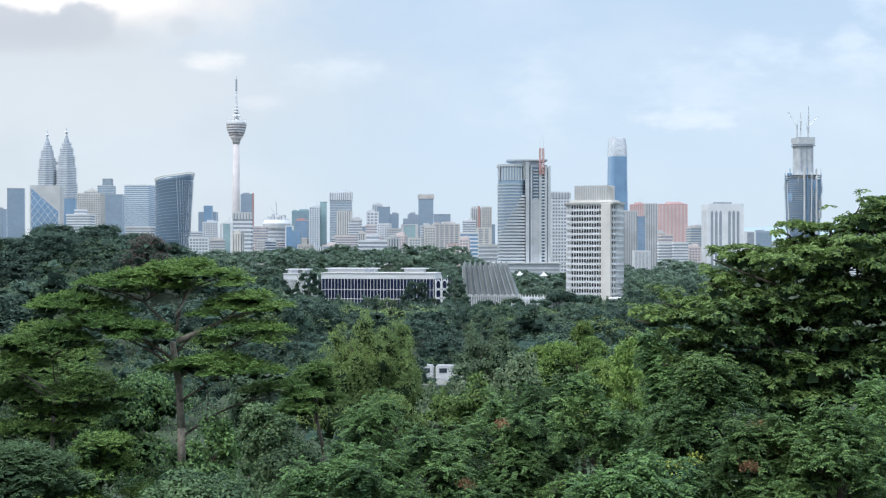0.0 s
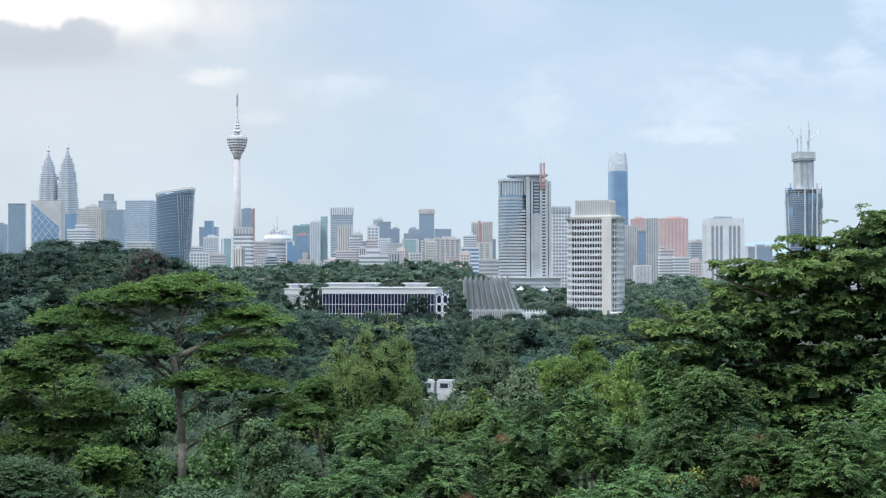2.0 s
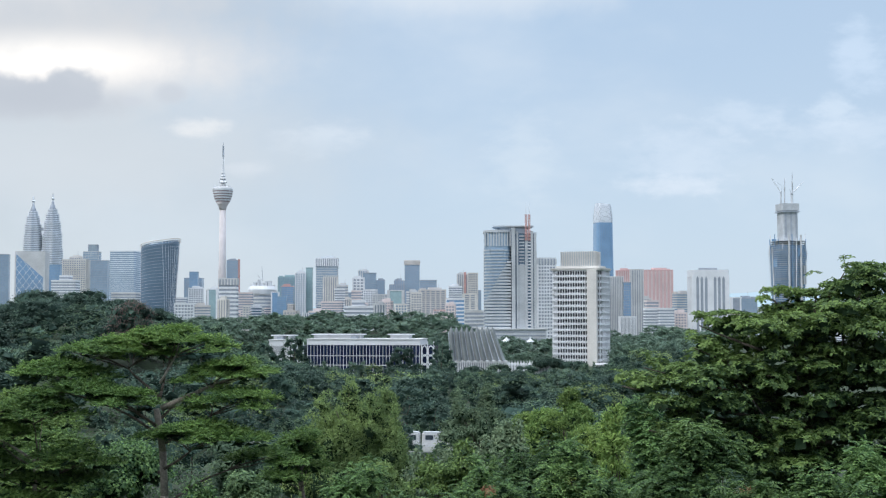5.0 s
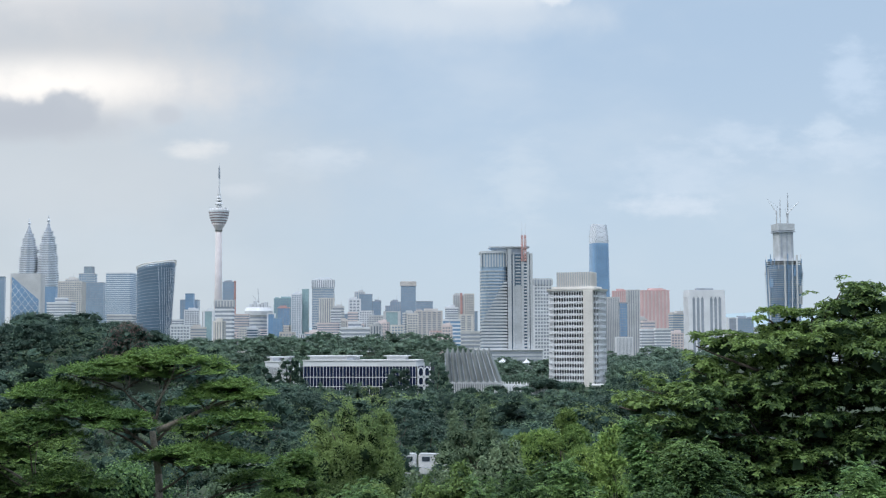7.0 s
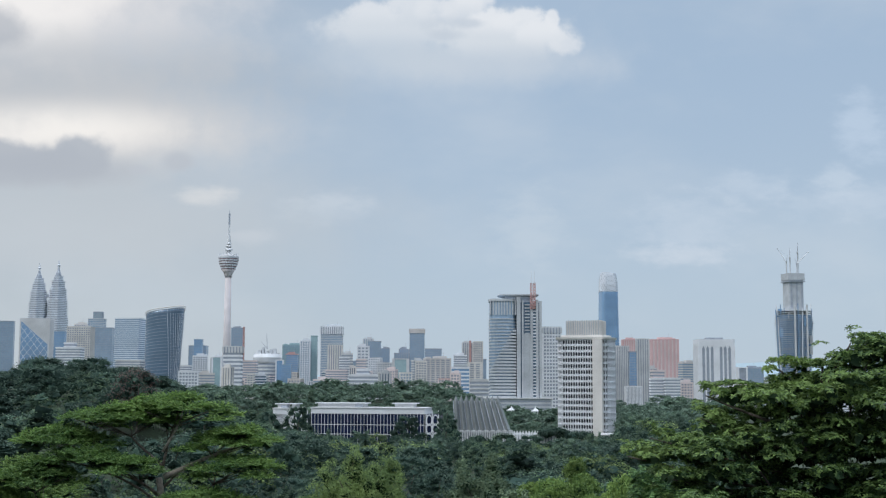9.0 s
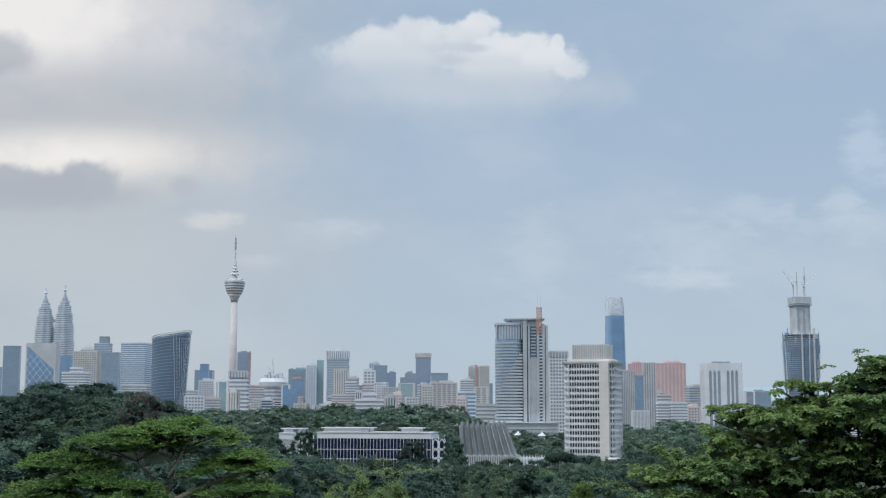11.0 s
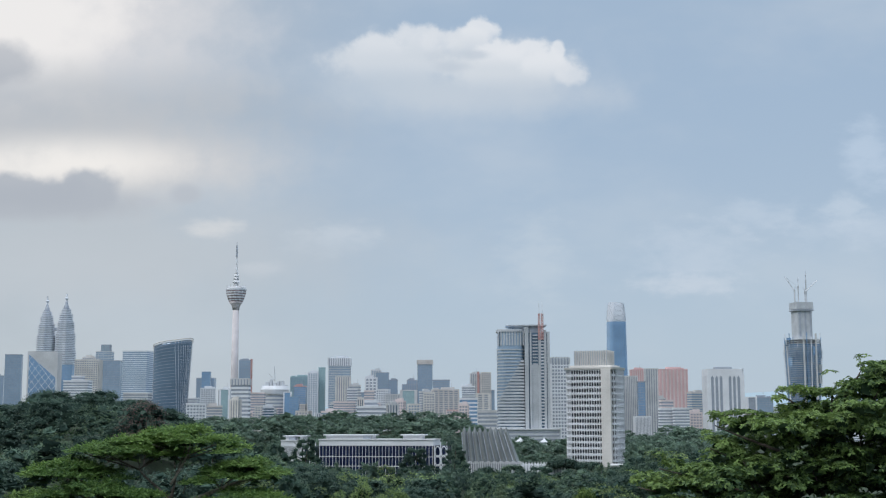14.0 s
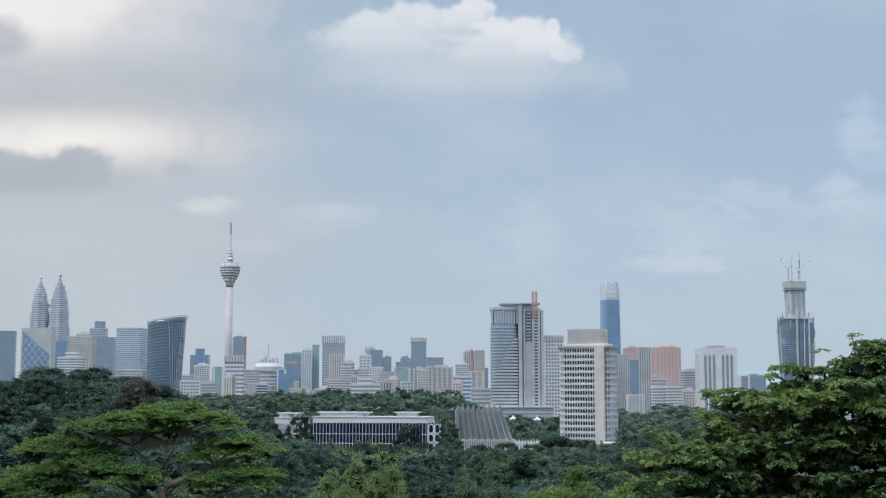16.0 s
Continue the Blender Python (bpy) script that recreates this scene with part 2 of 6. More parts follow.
LEAF_OLIVE = leaf_material("leaf_olive", (0.126, 0.195, 0.0785), (0.266, 0.356, 0.126), 0.3)
# dark and mid woodland greens carry some bluish distance haze in the colour
LEAF_DARK = leaf_material("leaf_dark", (0.053, 0.0954, 0.0814), (0.114, 0.175, 0.125), 0.14)
LEAF_MID = leaf_material("leaf_mid", (0.076, 0.132, 0.096), (0.165, 0.245, 0.14), 0.14)
LEAF_RED = leaf_material("leaf_red", (0.1, 0.07, 0.07), (0.15, 0.115, 0.095))
# darkened leaf copies: shade inside near and forest crowns is in the colour
LEAF_INNER_SHADE = leaf_material("leaf_inner_shade", (0.024, 0.048, 0.028), (0.05, 0.085, 0.045), 0.4, 0.02)
LEAF_DEPTH_SHADE = leaf_material("leaf_depth_shade", (0.0408, 0.0744, 0.0625), (0.0744, 0.12, 0.0938), 0.2, 0.02)
# pale blue-green for the farthest woods, haze put into the leaf colour
LEAF_FAR_HAZE = leaf_material("leaf_far_haze", (0.088, 0.145, 0.115), (0.16, 0.232, 0.165), 0.14)
PODS = leaf_material("dry_pods", (0.16, 0.08, 0.04), (0.30, 0.17, 0.10))
BLOSSOM = leaf_material("yellow_blossom", (0.26, 0.29, 0.06), (0.42, 0.43, 0.1))
BARK = material("bark", (0.12, 0.10, 0.08), 0.9, stain=0.4, scale=1.5, fine_scale=9, bump=0.5)
BARK_PALE = material("pale_bark", (0.27, 0.24, 0.20), 0.9, stain=0.4, scale=1.5, fine_scale=9, bump=0.5)
SHAFT = material("pinkish_concrete", (0.64, 0.60, 0.61), 0.7, stain=0.12, scale=0.05)
SOIL = material("undergrowth", (0.035, 0.06, 0.025), 0.95, stain=0.6, scale=0.05, fine_scale=0.7, bump=0.6)
CONCRETE = material("pale_concrete", (0.59, 0.60, 0.61), 0.8, stain=0.18, scale=0.05)
CONCRETE_GREY = material("grey_concrete", (0.52, 0.55, 0.58), 0.8, stain=0.2, scale=0.05)
WHITE = material("white_paint", (0.71, 0.73, 0.76), 0.6, stain=0.12, scale=0.06)
CREAM = material("cream_paint", (0.67, 0.65, 0.62), 0.7, stain=0.15, scale=0.06)
POD_GLASS = material("rose_tinted_band", (0.25, 0.17, 0.19), 0.4, stain=0.1, scale=0.1)
PINK = material("salmon_facade", (0.62, 0.42, 0.42), 0.7, stain=0.14, scale=0.03)
PALE_PINK = material("pale_pink_facade", (0.70, 0.61, 0.60), 0.7, stain=0.15, scale=0.04)
TAN = material("tan_facade", (0.60, 0.57, 0.55), 0.75, stain=0.15, scale=0.04)
# red washed out, the haze of distance put into its colour
RED = material("haze_paled_red", (0.60, 0.36, 0.34), 0.6, stain=0.2, scale=0.1)
# steel and blue, grey, green curtain walls are paled: distance haze in the colour
STEEL = material("stainless_cladding", (0.70, 0.74, 0.80), 0.60, 0.05, stain=0.12, scale=0.04)
STEEL_DARK = material("grey_steel", (0.42, 0.46, 0.52), 0.5, 0.3, stain=0.2, scale=0.1)
GLASS_BLUE = material("blue_curtain_wall", (0.23, 0.38, 0.57), 0.22, 0.2, stain=0.10, scale=0.03, fine_scale=0.3)
GLASS_GREY = material("grey_blue_curtain_wall", (0.31, 0.42, 0.54), 0.24, 0.2, stain=0.10, scale=0.03, fine_scale=0.3)
GLASS_DARK = material("dark_window_glass", (0.05, 0.065, 0.085), 0.12, 0.0, stain=0.3, scale=0.2, fine_scale=0.6)
GLASS_DEEP = material("deep_blue_grey_curtain_wall", (0.13, 0.20, 0.28), 0.2, 0.2, stain=0.12, scale=0.03, fine_scale=0.3)
GLASS_GREEN = material("green_curtain_wall", (0.36, 0.50, 0.53), 0.24, 0.2, stain=0.12, scale=0.03, fine_scale=0.3)
# window glass lightened to low contrast, standing in for distance haze
GLASS_HAZE = material("haze_pale_window_glass", (0.35, 0.39, 0.45), 0.24, 0.1, stain=0.12, scale=0.05, fine_scale=0.3)
TILE = material("folded_roof_tile", (0.21, 0.235, 0.24), 0.75, stain=0.2, scale=0.1)
NAVY = material("navy_window_glass", (0.02, 0.03, 0.08), 0.25, 0.0, stain=0.3, scale=0.15, fine_scale=0.5)
ASPHALT = material("asphalt", (0.06, 0.06, 0.065), 0.85, stain=0.25, scale=0.3)

# ---- shape helpers ----
def thing(name, x, y, z, label, category, group="", turn=0.0, kind=""):
    ob = new(name)
    ob.matrix_basis = pose(x, y, z, 0, 0, turn)
    return tagged(ob, label, category, group, kind)


def mesh_of(name, verts, faces, mat, smooth=False):
    me = bpy.data.meshes.new(name)
    me.from_pydata([tuple(v) for v in verts], [], faces)
    me.materials.append(mat)
    if smooth:
        me.polygons.foreach_set("use_smooth", [True] * len(me.polygons))
    me.update()
    return me


def child(name, me, parent, x=0.0, y=0.0, z=0.0, turn=0.0, label=""):
    ob = new(name, me)
    ob.parent = parent
    ob.matrix_basis = pose(x, y, z, 0, 0, turn)
    return tagged(ob, label)


def solids(pieces):
    """Verts and faces of boxes (cx, cy, z0, w, d, h)."""
    vs, fs = [], []
    for cx, cy, z0, w, d, h in pieces:
        k = len(vs)
        for z in (z0, z0 + h):
            for sx, sy in ((-1, -1), (1, -1), (1, 1), (-1, 1)):
                vs.append((cx + sx * w / 2, cy + sy * d / 2, z))
        fs += [(k + 3, k + 2, k + 1, k), (k + 4, k + 5, k + 6, k + 7)]
        fs += [(k + i, k + (i + 1) % 4, k + 4 + (i + 1) % 4, k + 4 + i) for i in range(4)]
    return vs, fs


def box_mesh(name, w, d, h, mat, bevel=0.0):
    if not bevel:
        return mesh_of(name, *solids([(0, 0, 0, w, d, h)]), mat)
    return prism(name, corners(w, d, bevel), [(0, 1), (h, 1)], mat)


def corners(w, d, r, n=3):
    """A rectangle in plan with rounded corners."""
    pts = []
    for i, (sx, sy) in enumerate(((1, 1), (-1, 1), (-1, -1), (1, -1))):
        for k in range(n + 1):
            a = math.pi / 2 * (i + k / n)
            pts.append((sx * (w / 2 - r) + r * math.cos(a), sy * (d / 2 - r) + r * math.sin(a)))
    return pts


def circle(r, n=24):
    return [(r * math.cos(2 * math.pi * i / n), r * math.sin(2 * math.pi * i / n)) for i in range(n)]


def prism(name, plan, levels, mat, smooth=False, shift=None):
    """A closed solid: the plan drawn at each (height, scale), optionally shifted."""
    n = len(plan)
    vs, fs = [], []
    for j, (z, s) in enumerate(levels):
        ox, oy = shift[j] if shift else (0, 0)
        vs += [(x * s + ox, y * s + oy, z) for x, y in plan]
    for j in range(len(levels) - 1):
        for i in range(n):
            a, b = j * n + i, j * n + (i + 1) % n
            fs.append((a, b, b + n, a + n))
    fs.append(tuple(range(n - 1, -1, -1)))
    fs.append(tuple(range((len(levels) - 1) * n, len(levels) * n)))
    return mesh_of(name, vs, fs, mat, smooth)


def ring_mesh(name, plan_out, plan_in, h, mat):
    """A hollow band of height h between two plans."""
    n = len(plan_out)
    vs = [(x, y, 0) for x, y in plan_out] + [(x, y, h) for x, y in plan_out] + [(x, y, h) for x, y in plan_in] + [(x, y, 0) for x, y in plan_in]
    fs = [(k * n + i, k * n + (i + 1) % n, ((k + 1) % 4) * n + (i + 1) % n, ((k + 1) % 4) * n + i) for k in range(4) for i in range(n)]
    return mesh_of(name, vs, fs, mat)


def beam(vs, fs, a, b, ra, rb, sides=6):
    """Adds a tapered round bar from a to b."""
    a, b = Vector(a), Vector(b)
    q = (b - a).to_track_quat("Z", "Y")
    k = len(vs)
    for p, r in ((a, ra), (b, rb)):
        for i in range(sides):
            t = 2 * math.pi * i / sides
            vs.append(tuple(p + q @ Vector((r * math.cos(t), r * math.sin(t), 0))))
    fs += [(k + i, k + (i + 1) % sides, k + sides + (i + 1) % sides, k + sides + i) for i in range(sides)]
    fs += [tuple(range(k + sides - 1, k - 1, -1)), tuple(range(k + sides, k + 2 * sides))]


def smoothstep(a, b, x):
    t = min(1.0, max(0.0, (x - a) / (b - a)))
    return t * t * (3 - 2 * t)


DIST = [0, 7, 18, 40, 120, 250, 450, 680, 735, 950, 1050, 1150, 1350, 1600, 9000]
RISE = [58.2, 58.0, 51, 41, 33, 26, 20, 17, 27, 27, 45, 48, 34, 8, 4]


def ground_z(x, y):
    d = math.hypot(x, y)
    u = x / max(y, 1.0)
    late = 85 * smoothstep(-0.002, 0.014, u) * smoothstep(600, 700, d) * smoothstep(1000, 900, d) if y > 1 else 0.0
    z = float(np.interp(d - late, DIST, RISE))
    if y > 1:
        z += 40 * math.exp(-((d - 560) / 190) ** 2) * smoothstep(-0.07, -0.27, u)
        z -= 12 * smoothstep(850, 1050, d) * smoothstep(1500, 1200, d) * smoothstep(0.10, 0.16, u)
        z -= 17 * smoothstep(930, 1050, d) * smoothstep(1500, 1250, d) * smoothstep(0.015, 0.04, u) * smoothstep(0.16, 0.10, u)
        z -= 5.5 * smoothstep(0.006, 0.018, u) * smoothstep(0.098, 0.086, u) * smoothstep(780, 815, d) * smoothstep(1000, 930, d)
    z += 1.2 * noise.noise((x * 0.02, y * 0.02, 0)) * min(1, d / 40)
    return z


# ---- ground ----
def ground():
    radii = [0.5, 4, 8, 13, 19, 26, 34, 44, 56, 70, 88, 110, 140, 175, 210, 250, 300, 350, 400, 450, 500, 550, 600, 650, 680, 700, 720, 740, 760, 780, 800, 820, 840, 870,
             900, 950, 1000, 1050, 1100, 1150, 1200, 1270, 1350, 1450, 1600, 1900, 2400, 3000, 3800, 4800, 6500, 9000]
    n = 288
    vs = [(r * math.sin(2 * math.pi * i / n), r * math.cos(2 * math.pi * i / n), 0) for r in radii for i in range(n)]
    vs = [(x, y, ground_z(x, y)) for x, y, _ in vs]
    fs = [(j * n + i, (j + 1) * n + i, (j + 1) * n + (i + 1) % n, j * n + (i + 1) % n) for j in range(len(radii) - 1) for i in range(n)]
    fs.append(tuple(range(n)))
    ob = new("ground", mesh_of("ground", vs, fs, SOIL, True))
    tagged(ob, "dark green overgrown ground of wooded hills and valley", "ground", kind="structure")


ground()

# ---- buildings ----
def building(x, y, w, dp, top, wall, glass, label, style="bands", storey=3.8, turn=0.0, base=None, pier=4.5, share=0.42, crown="plant", category="office tower",
             cap_wall=None, cap=0.0, cap_glass=None):
    """An ordinary tower: glazed core, a spandrel at every storey, upright piers, parapet and plant room."""
    z0 = ground_z(x, y) - 2 if base is None else base
    h = top - z0
    if crown in ("plant", "steps"):
        h -= min(5.0, h * 0.08)
    t = thing("building", x, y, z0, label, category, "city towers", turn)
    child("core", box_mesh("core", w - 0.9, dp - 0.9, h - 0.3, glass), t)
    n = max(2, round(h / storey))
    step = h / n
    if "bands" in style or "grid" in style:
        me = ring_mesh("spandrel", corners(w, dp, 0.3, 1), corners(w - 1.1, dp - 1.1, 0.1, 1), step * share, wall)
        for i in range(n):
            child("spandrel", me, t, 0, 0, i * step + step * (1 - share))
    if "fins" in style or "grid" in style:
        k = max(2, round(w / pier))
        pw = w / k * (0.5 if "fins" in style else 0.3)
        me = box_mesh("pier", pw, 0.9, h + 0.6, wall)
        for i in range(k + 1):
            px = -w / 2 + pw / 2 + (w - pw) * i / k
            for s in (-1, 1):
                child("pier", me, t, px, s * (dp / 2 + 0.12), 0)
        k = max(2, round(dp / pier))
        pw = dp / k * (0.5 if "fins" in style else 0.3)
        me = box_mesh("pier_side", 0.9, pw, h + 0.6, wall)
        for i in range(1, k):
            for s in (-1, 1):
                child("pier", me, t, s * (w / 2 + 0.12), -dp / 2 + dp * i / k, 0)
    if "ends" in style:
        me = box_mesh("end_wall", w * 0.16, dp + 0.8, h + 0.8, wall)
        for s in (-1, 1):
            child("end_wall", me, t, s * w * 0.43, 0, 0)
    if "glass" in style:
        k = max(3, round(w / 6))
        me = box_mesh("mullion", 0.35, 0.5, h, wall)
        for i in range(k + 1):
            child("mullion", me, t, -w / 2 + 0.5 + (w - 1) * i / k, -dp / 2 + 0.35, 0)
        me = ring_mesh("floor_edge", corners(w - 0.5, dp - 0.5, 0.2, 1), corners(w - 1.1, dp - 1.1, 0.1, 1), 0.9, wall)
        for i in range(n):
            child("floor_edge", me, t, 0, 0, (i + 1) * step - 0.9)
    rw = cap_wall or wall
    if cap:
        child("cap_band", ring_mesh("cap_band", corners(w + 0.5, dp + 0.5, 0.3, 1), corners(w - 1.2, dp - 1.2, 0.1, 1), cap, cap_glass or GLASS_HAZE), t, 0, 0, h - cap - 0.7)
        k = max(6, round(w / 5))
        me = box_mesh("cap_fin", w / k * 0.55, 0.7, cap + 0.4, rw)
        for i in range(k + 1):
            child("cap_fin", me, t, -w / 2 + w * i / k, -dp / 2 - 0.4, h - cap - 0.7)
        me = box_mesh("cap_fin_side", 0.7, dp / 6 * 0.55, cap + 0.4, rw)
        for i in range(7):
            for s in (-1, 1):
                child("cap_fin", me, t, s * (w / 2 + 0.4), -dp / 2 + dp * i / 6, h - cap - 0.7)
    child("parapet", ring_mesh("parapet", corners(w + 0.3, dp + 0.3, 0.2, 1), corners(w - 1.4, dp - 1.4, 0.1, 1), 1.6, rw), t, 0, 0, h - 0.6)
    if crown in ("plant", "steps"):
        c = min(5.0, (top - z0) * 0.08)
        room = child("plant_room", box_mesh("plant_room", w * 0.5, dp * 0.5, c, rw, 0.4), t, random.uniform(-0.12, 0.12) * w, 0, h - 0.3)
        child("lift_room", box_mesh("lift_room", w * 0.2, dp * 0.3, c * 0.7, rw), t, w * (0.34 if random.random() < 0.5 else -0.34), dp * 0.1, h - 0.3)
        vs, fs = [], []
        beam(vs, fs, (0, 0, 0), (0, 0, c * 1.5), 0.25, 0.1)
        child("mast", mesh_of("mast", vs, fs, STEEL_DARK), room, w * 0.15, 0, c)
    return t


def twin_tower(x, y, base, h, r, turn, label):
    """A tall steel-clad tower of round setbacks, ringed at every floor, with a spire."""
    t = thing("twin_tower", x, y, base, label, "skyscraper", "twin towers", turn)
    star = [(r * (1 + 0.06 * math.cos(8 * a)) * math.cos(a), r * (1 + 0.06 * math.cos(8 * a)) * math.sin(a)) for a in [2 * math.pi * i / 48 for i in range(48)]]
    stages = ((0.0, 0.60, 1.0), (0.60, 0.72, 0.90), (0.72, 0.80, 0.78), (0.80, 0.855, 0.62), (0.855, 0.89, 0.44))
    for a, b, s in stages:
        s2 = s * (1.0 if s == 1 else 0.94)
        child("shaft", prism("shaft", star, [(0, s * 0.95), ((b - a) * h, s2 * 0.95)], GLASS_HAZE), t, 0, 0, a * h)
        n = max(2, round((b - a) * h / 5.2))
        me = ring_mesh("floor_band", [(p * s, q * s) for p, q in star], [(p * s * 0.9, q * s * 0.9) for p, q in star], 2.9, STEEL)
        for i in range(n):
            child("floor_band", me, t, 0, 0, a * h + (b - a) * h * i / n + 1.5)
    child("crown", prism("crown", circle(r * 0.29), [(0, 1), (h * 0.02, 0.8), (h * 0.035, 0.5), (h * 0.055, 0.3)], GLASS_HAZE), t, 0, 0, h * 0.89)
    vs, fs = [], []
    beam(vs, fs, (0, 0, h * 0.93), (0, 0, h), r * 0.11, r * 0.05, 8)
    child("spire", mesh_of("spire", vs, fs, STEEL), t)
    child("spire_ball", prism("spire_ball", circle(r * 0.16, 12), [(0, 0.3), (2, 0.9), (4, 1), (6, 0.9), (8, 0.3)], STEEL, True), t, 0, 0, h * 0.955)
    return t


def skybridge(x, y, z, length, turn):
    t = thing("skybridge", x, y, z, "two-storey steel and glass bridge between the twin towers", "bridge", "", turn)
    child("deck", box_mesh("deck", length, 6, 9, STEEL_DARK), t)
    child("fascia", box_mesh("fascia", length, 6.8, 1.5, STEEL), t, 0, 0, 3.6)


def telecom_tower(x, y, base, h):
    """A slim concrete shaft with a stepped round pod and a banded antenna."""
    t = thing("telecom_tower", x, y, base, "tall white concrete telecommunications tower with round banded pod", "tower")
    k = h / 421.0
    sh = [(-59, 14.5), (0, 12.5), (40 * k, 10.2), (120 * k, 8.2), (276 * k, 6.9)]
    child("shaft", prism("shaft", circle(1, 32), sh, SHAFT, True), t)
    levels = [(257, 7.6), (264, 8.8), (270, 11.6), (276, 15.6)]
    child("pod_neck", prism("pod_neck", circle(1, 32), [(z * k, r) for z, r in levels], SHAFT, True), t)
    radii = (16.6, 19.0, 20.8, 22.0, 22.6)
    for i, r in enumerate(radii):
        z = (276 + i * 6.0) * k
        child("pod_window", prism("pod_window", circle(r - 0.9, 32), [(0, 1), (2.4 * k, 1.03)], POD_GLASS), t, 0, 0, z)
        child("pod_ring", prism("pod_ring", circle(r, 32), [(0, 1), (3.4 * k, 1.03), (3.7 * k, 1.03)], WHITE), t, 0, 0, z + 2.3 * k)
    child("pod_deck", prism("pod_deck", circle(22.6, 32), [(0, 1), (2 * k, 1.0)], WHITE), t, 0, 0, 306 * k)
    child("pod_roof", prism("pod_roof", circle(17, 32), [(0, 1), (4 * k, 0.9), (6 * k, 0.5)], CONCRETE), t, 0, 0, 308 * k)
    me = box_mesh("roof_aerial", 1.6, 1.6, 7, WHITE)
    for i in range(9):
        a = 2 * math.pi * i / 9
        child("roof_aerial", me, t, 20 * math.cos(a), 20 * math.sin(a), 308 * k)
    for i, (z, r) in enumerate(((314, 6.5), (321, 9.0), (329, 6.8), (336, 5.4), (343, 4.0))):
        child("mast_drum", prism("mast_drum", circle(r, 20), [(0, 0.7), (2.2 * k, 1), (3.4 * k, 1), (6.9 * k, 0.55)], WHITE if i % 2 else CONCRETE), t, 0, 0, z * k)
    vs, fs = [], []
    beam(vs, fs, (0, 0, 340 * k), (0, 0, 360 * k), 4.0, 2.2, 10)
    beam(vs, fs, (0, 0, 360 * k), (0, 0, 385 * k), 1.7, 1.5, 8)
    child("mast", mesh_of("mast", vs, fs, WHITE), t)
    vs, fs = [], []
    beam(vs, fs, (0, 0, 385 * k), (0, 0, 412 * k), 2.3, 1.9, 8)
    beam(vs, fs, (0, 0, 412 * k), (0, 0, 421 * k), 0.7, 0.3, 8)
    child("antenna", mesh_of("antenna", vs, fs, STEEL_DARK), t)


def curved_tower(x, y, w, base, top):
    """A glazed tower that swells towards a slanting crown, ribbed by diagonal lines."""
    h = top - base
    t = thing("curved_tower", x, y, base, "blue-grey glass tower flaring upward to a slanted crown", "skyscraper", "city towers")
    n, rows = 40, 34

    def out(i, z):
        a = 2 * math.pi * i / n
        f = z / h
        rx = w / 2 * (0.86 + 0.15 * f ** 1.3)
        ry = w * 0.36 * (0.86 + 0.16 * f)
        px = rx * math.copysign(abs(math.cos(a)) ** 0.75, math.cos(a))
        py = ry * math.copysign(abs(math.sin(a)) ** 0.75, math.sin(a))
        return px - (w / 2 - rx), py

    def rim(i):
        a = 2 * math.pi * i / n
        return h * (0.962 + 0.034 * math.cos(a + 0.35))

    vs, fs = [], []
    for j in range(rows + 1):
        for i in range(n):
            z = rim(i) * 0.985 * j / rows
            px, py = out(i, z)
            vs.append((px, py, z))
    fs = [(j * n + i, j * n + (i + 1) % n, (j + 1) * n + (i + 1) % n, (j + 1) * n + i) for j in range(rows) for i in range(n)]
    fs += [tuple(range(n - 1, -1, -1)), tuple(range(rows * n, rows * n + n))]
    child("curtain_wall", mesh_of("curtain_wall", vs, fs, GLASS_DEEP, True), t)
    for j in range(1, rows):
        vs, fs = [], []
        for k, (dz, s) in enumerate(((0, 1.008), (0.5, 1.008), (0.5, 0.99), (0, 0.99))):
            for i in range(n):
                z = rim(i) * 0.985 * j / rows
                px, py = out(i, z)
                vs.append((px * s, py * s, z + dz))
        fs = [(k * n + i, k * n + (i + 1) % n, ((k + 1) % 4) * n + (i + 1) % n, ((k + 1) % 4) * n + i) for k in range(4) for i in range(n)]
        child("floor_band", mesh_of("floor_band", vs, fs, GLASS_HAZE), t)
    for s in (-1, 1):
        for q in (34, 35, 36, 37, 38, 39):
            vs, fs = [], []
            last = None
            for j in range(9):
                f = j / 8
                i = q + s * f * 3
                z = h * 0.93 * f
                px, py = out(i, z)
                p = (px * 1.02, py * 1.02, z)
                if last:
                    beam(vs, fs, last, p, 0.2, 0.2, 4)
                last = p
            child("diagonal_rib", mesh_of("diagonal_rib", vs, fs, STEEL), t)
    vs, fs = [], []
    pts = []
    for i in range(n):
        px, py = out(i, h)
        pts.append((px * 1.02, py * 1.02, rim(i)))
    for i in range(n):
        beam(vs, fs, pts[i], pts[(i + 1) % n], 0.7, 0.7, 4)
        beam(vs, fs, (pts[i][0], pts[i][1], pts[i][2] - h * 0.03), pts[i], 0.35, 0.35, 4)
    child("crown_rail", mesh_of("crown_rail", vs, fs, CREAM), t)


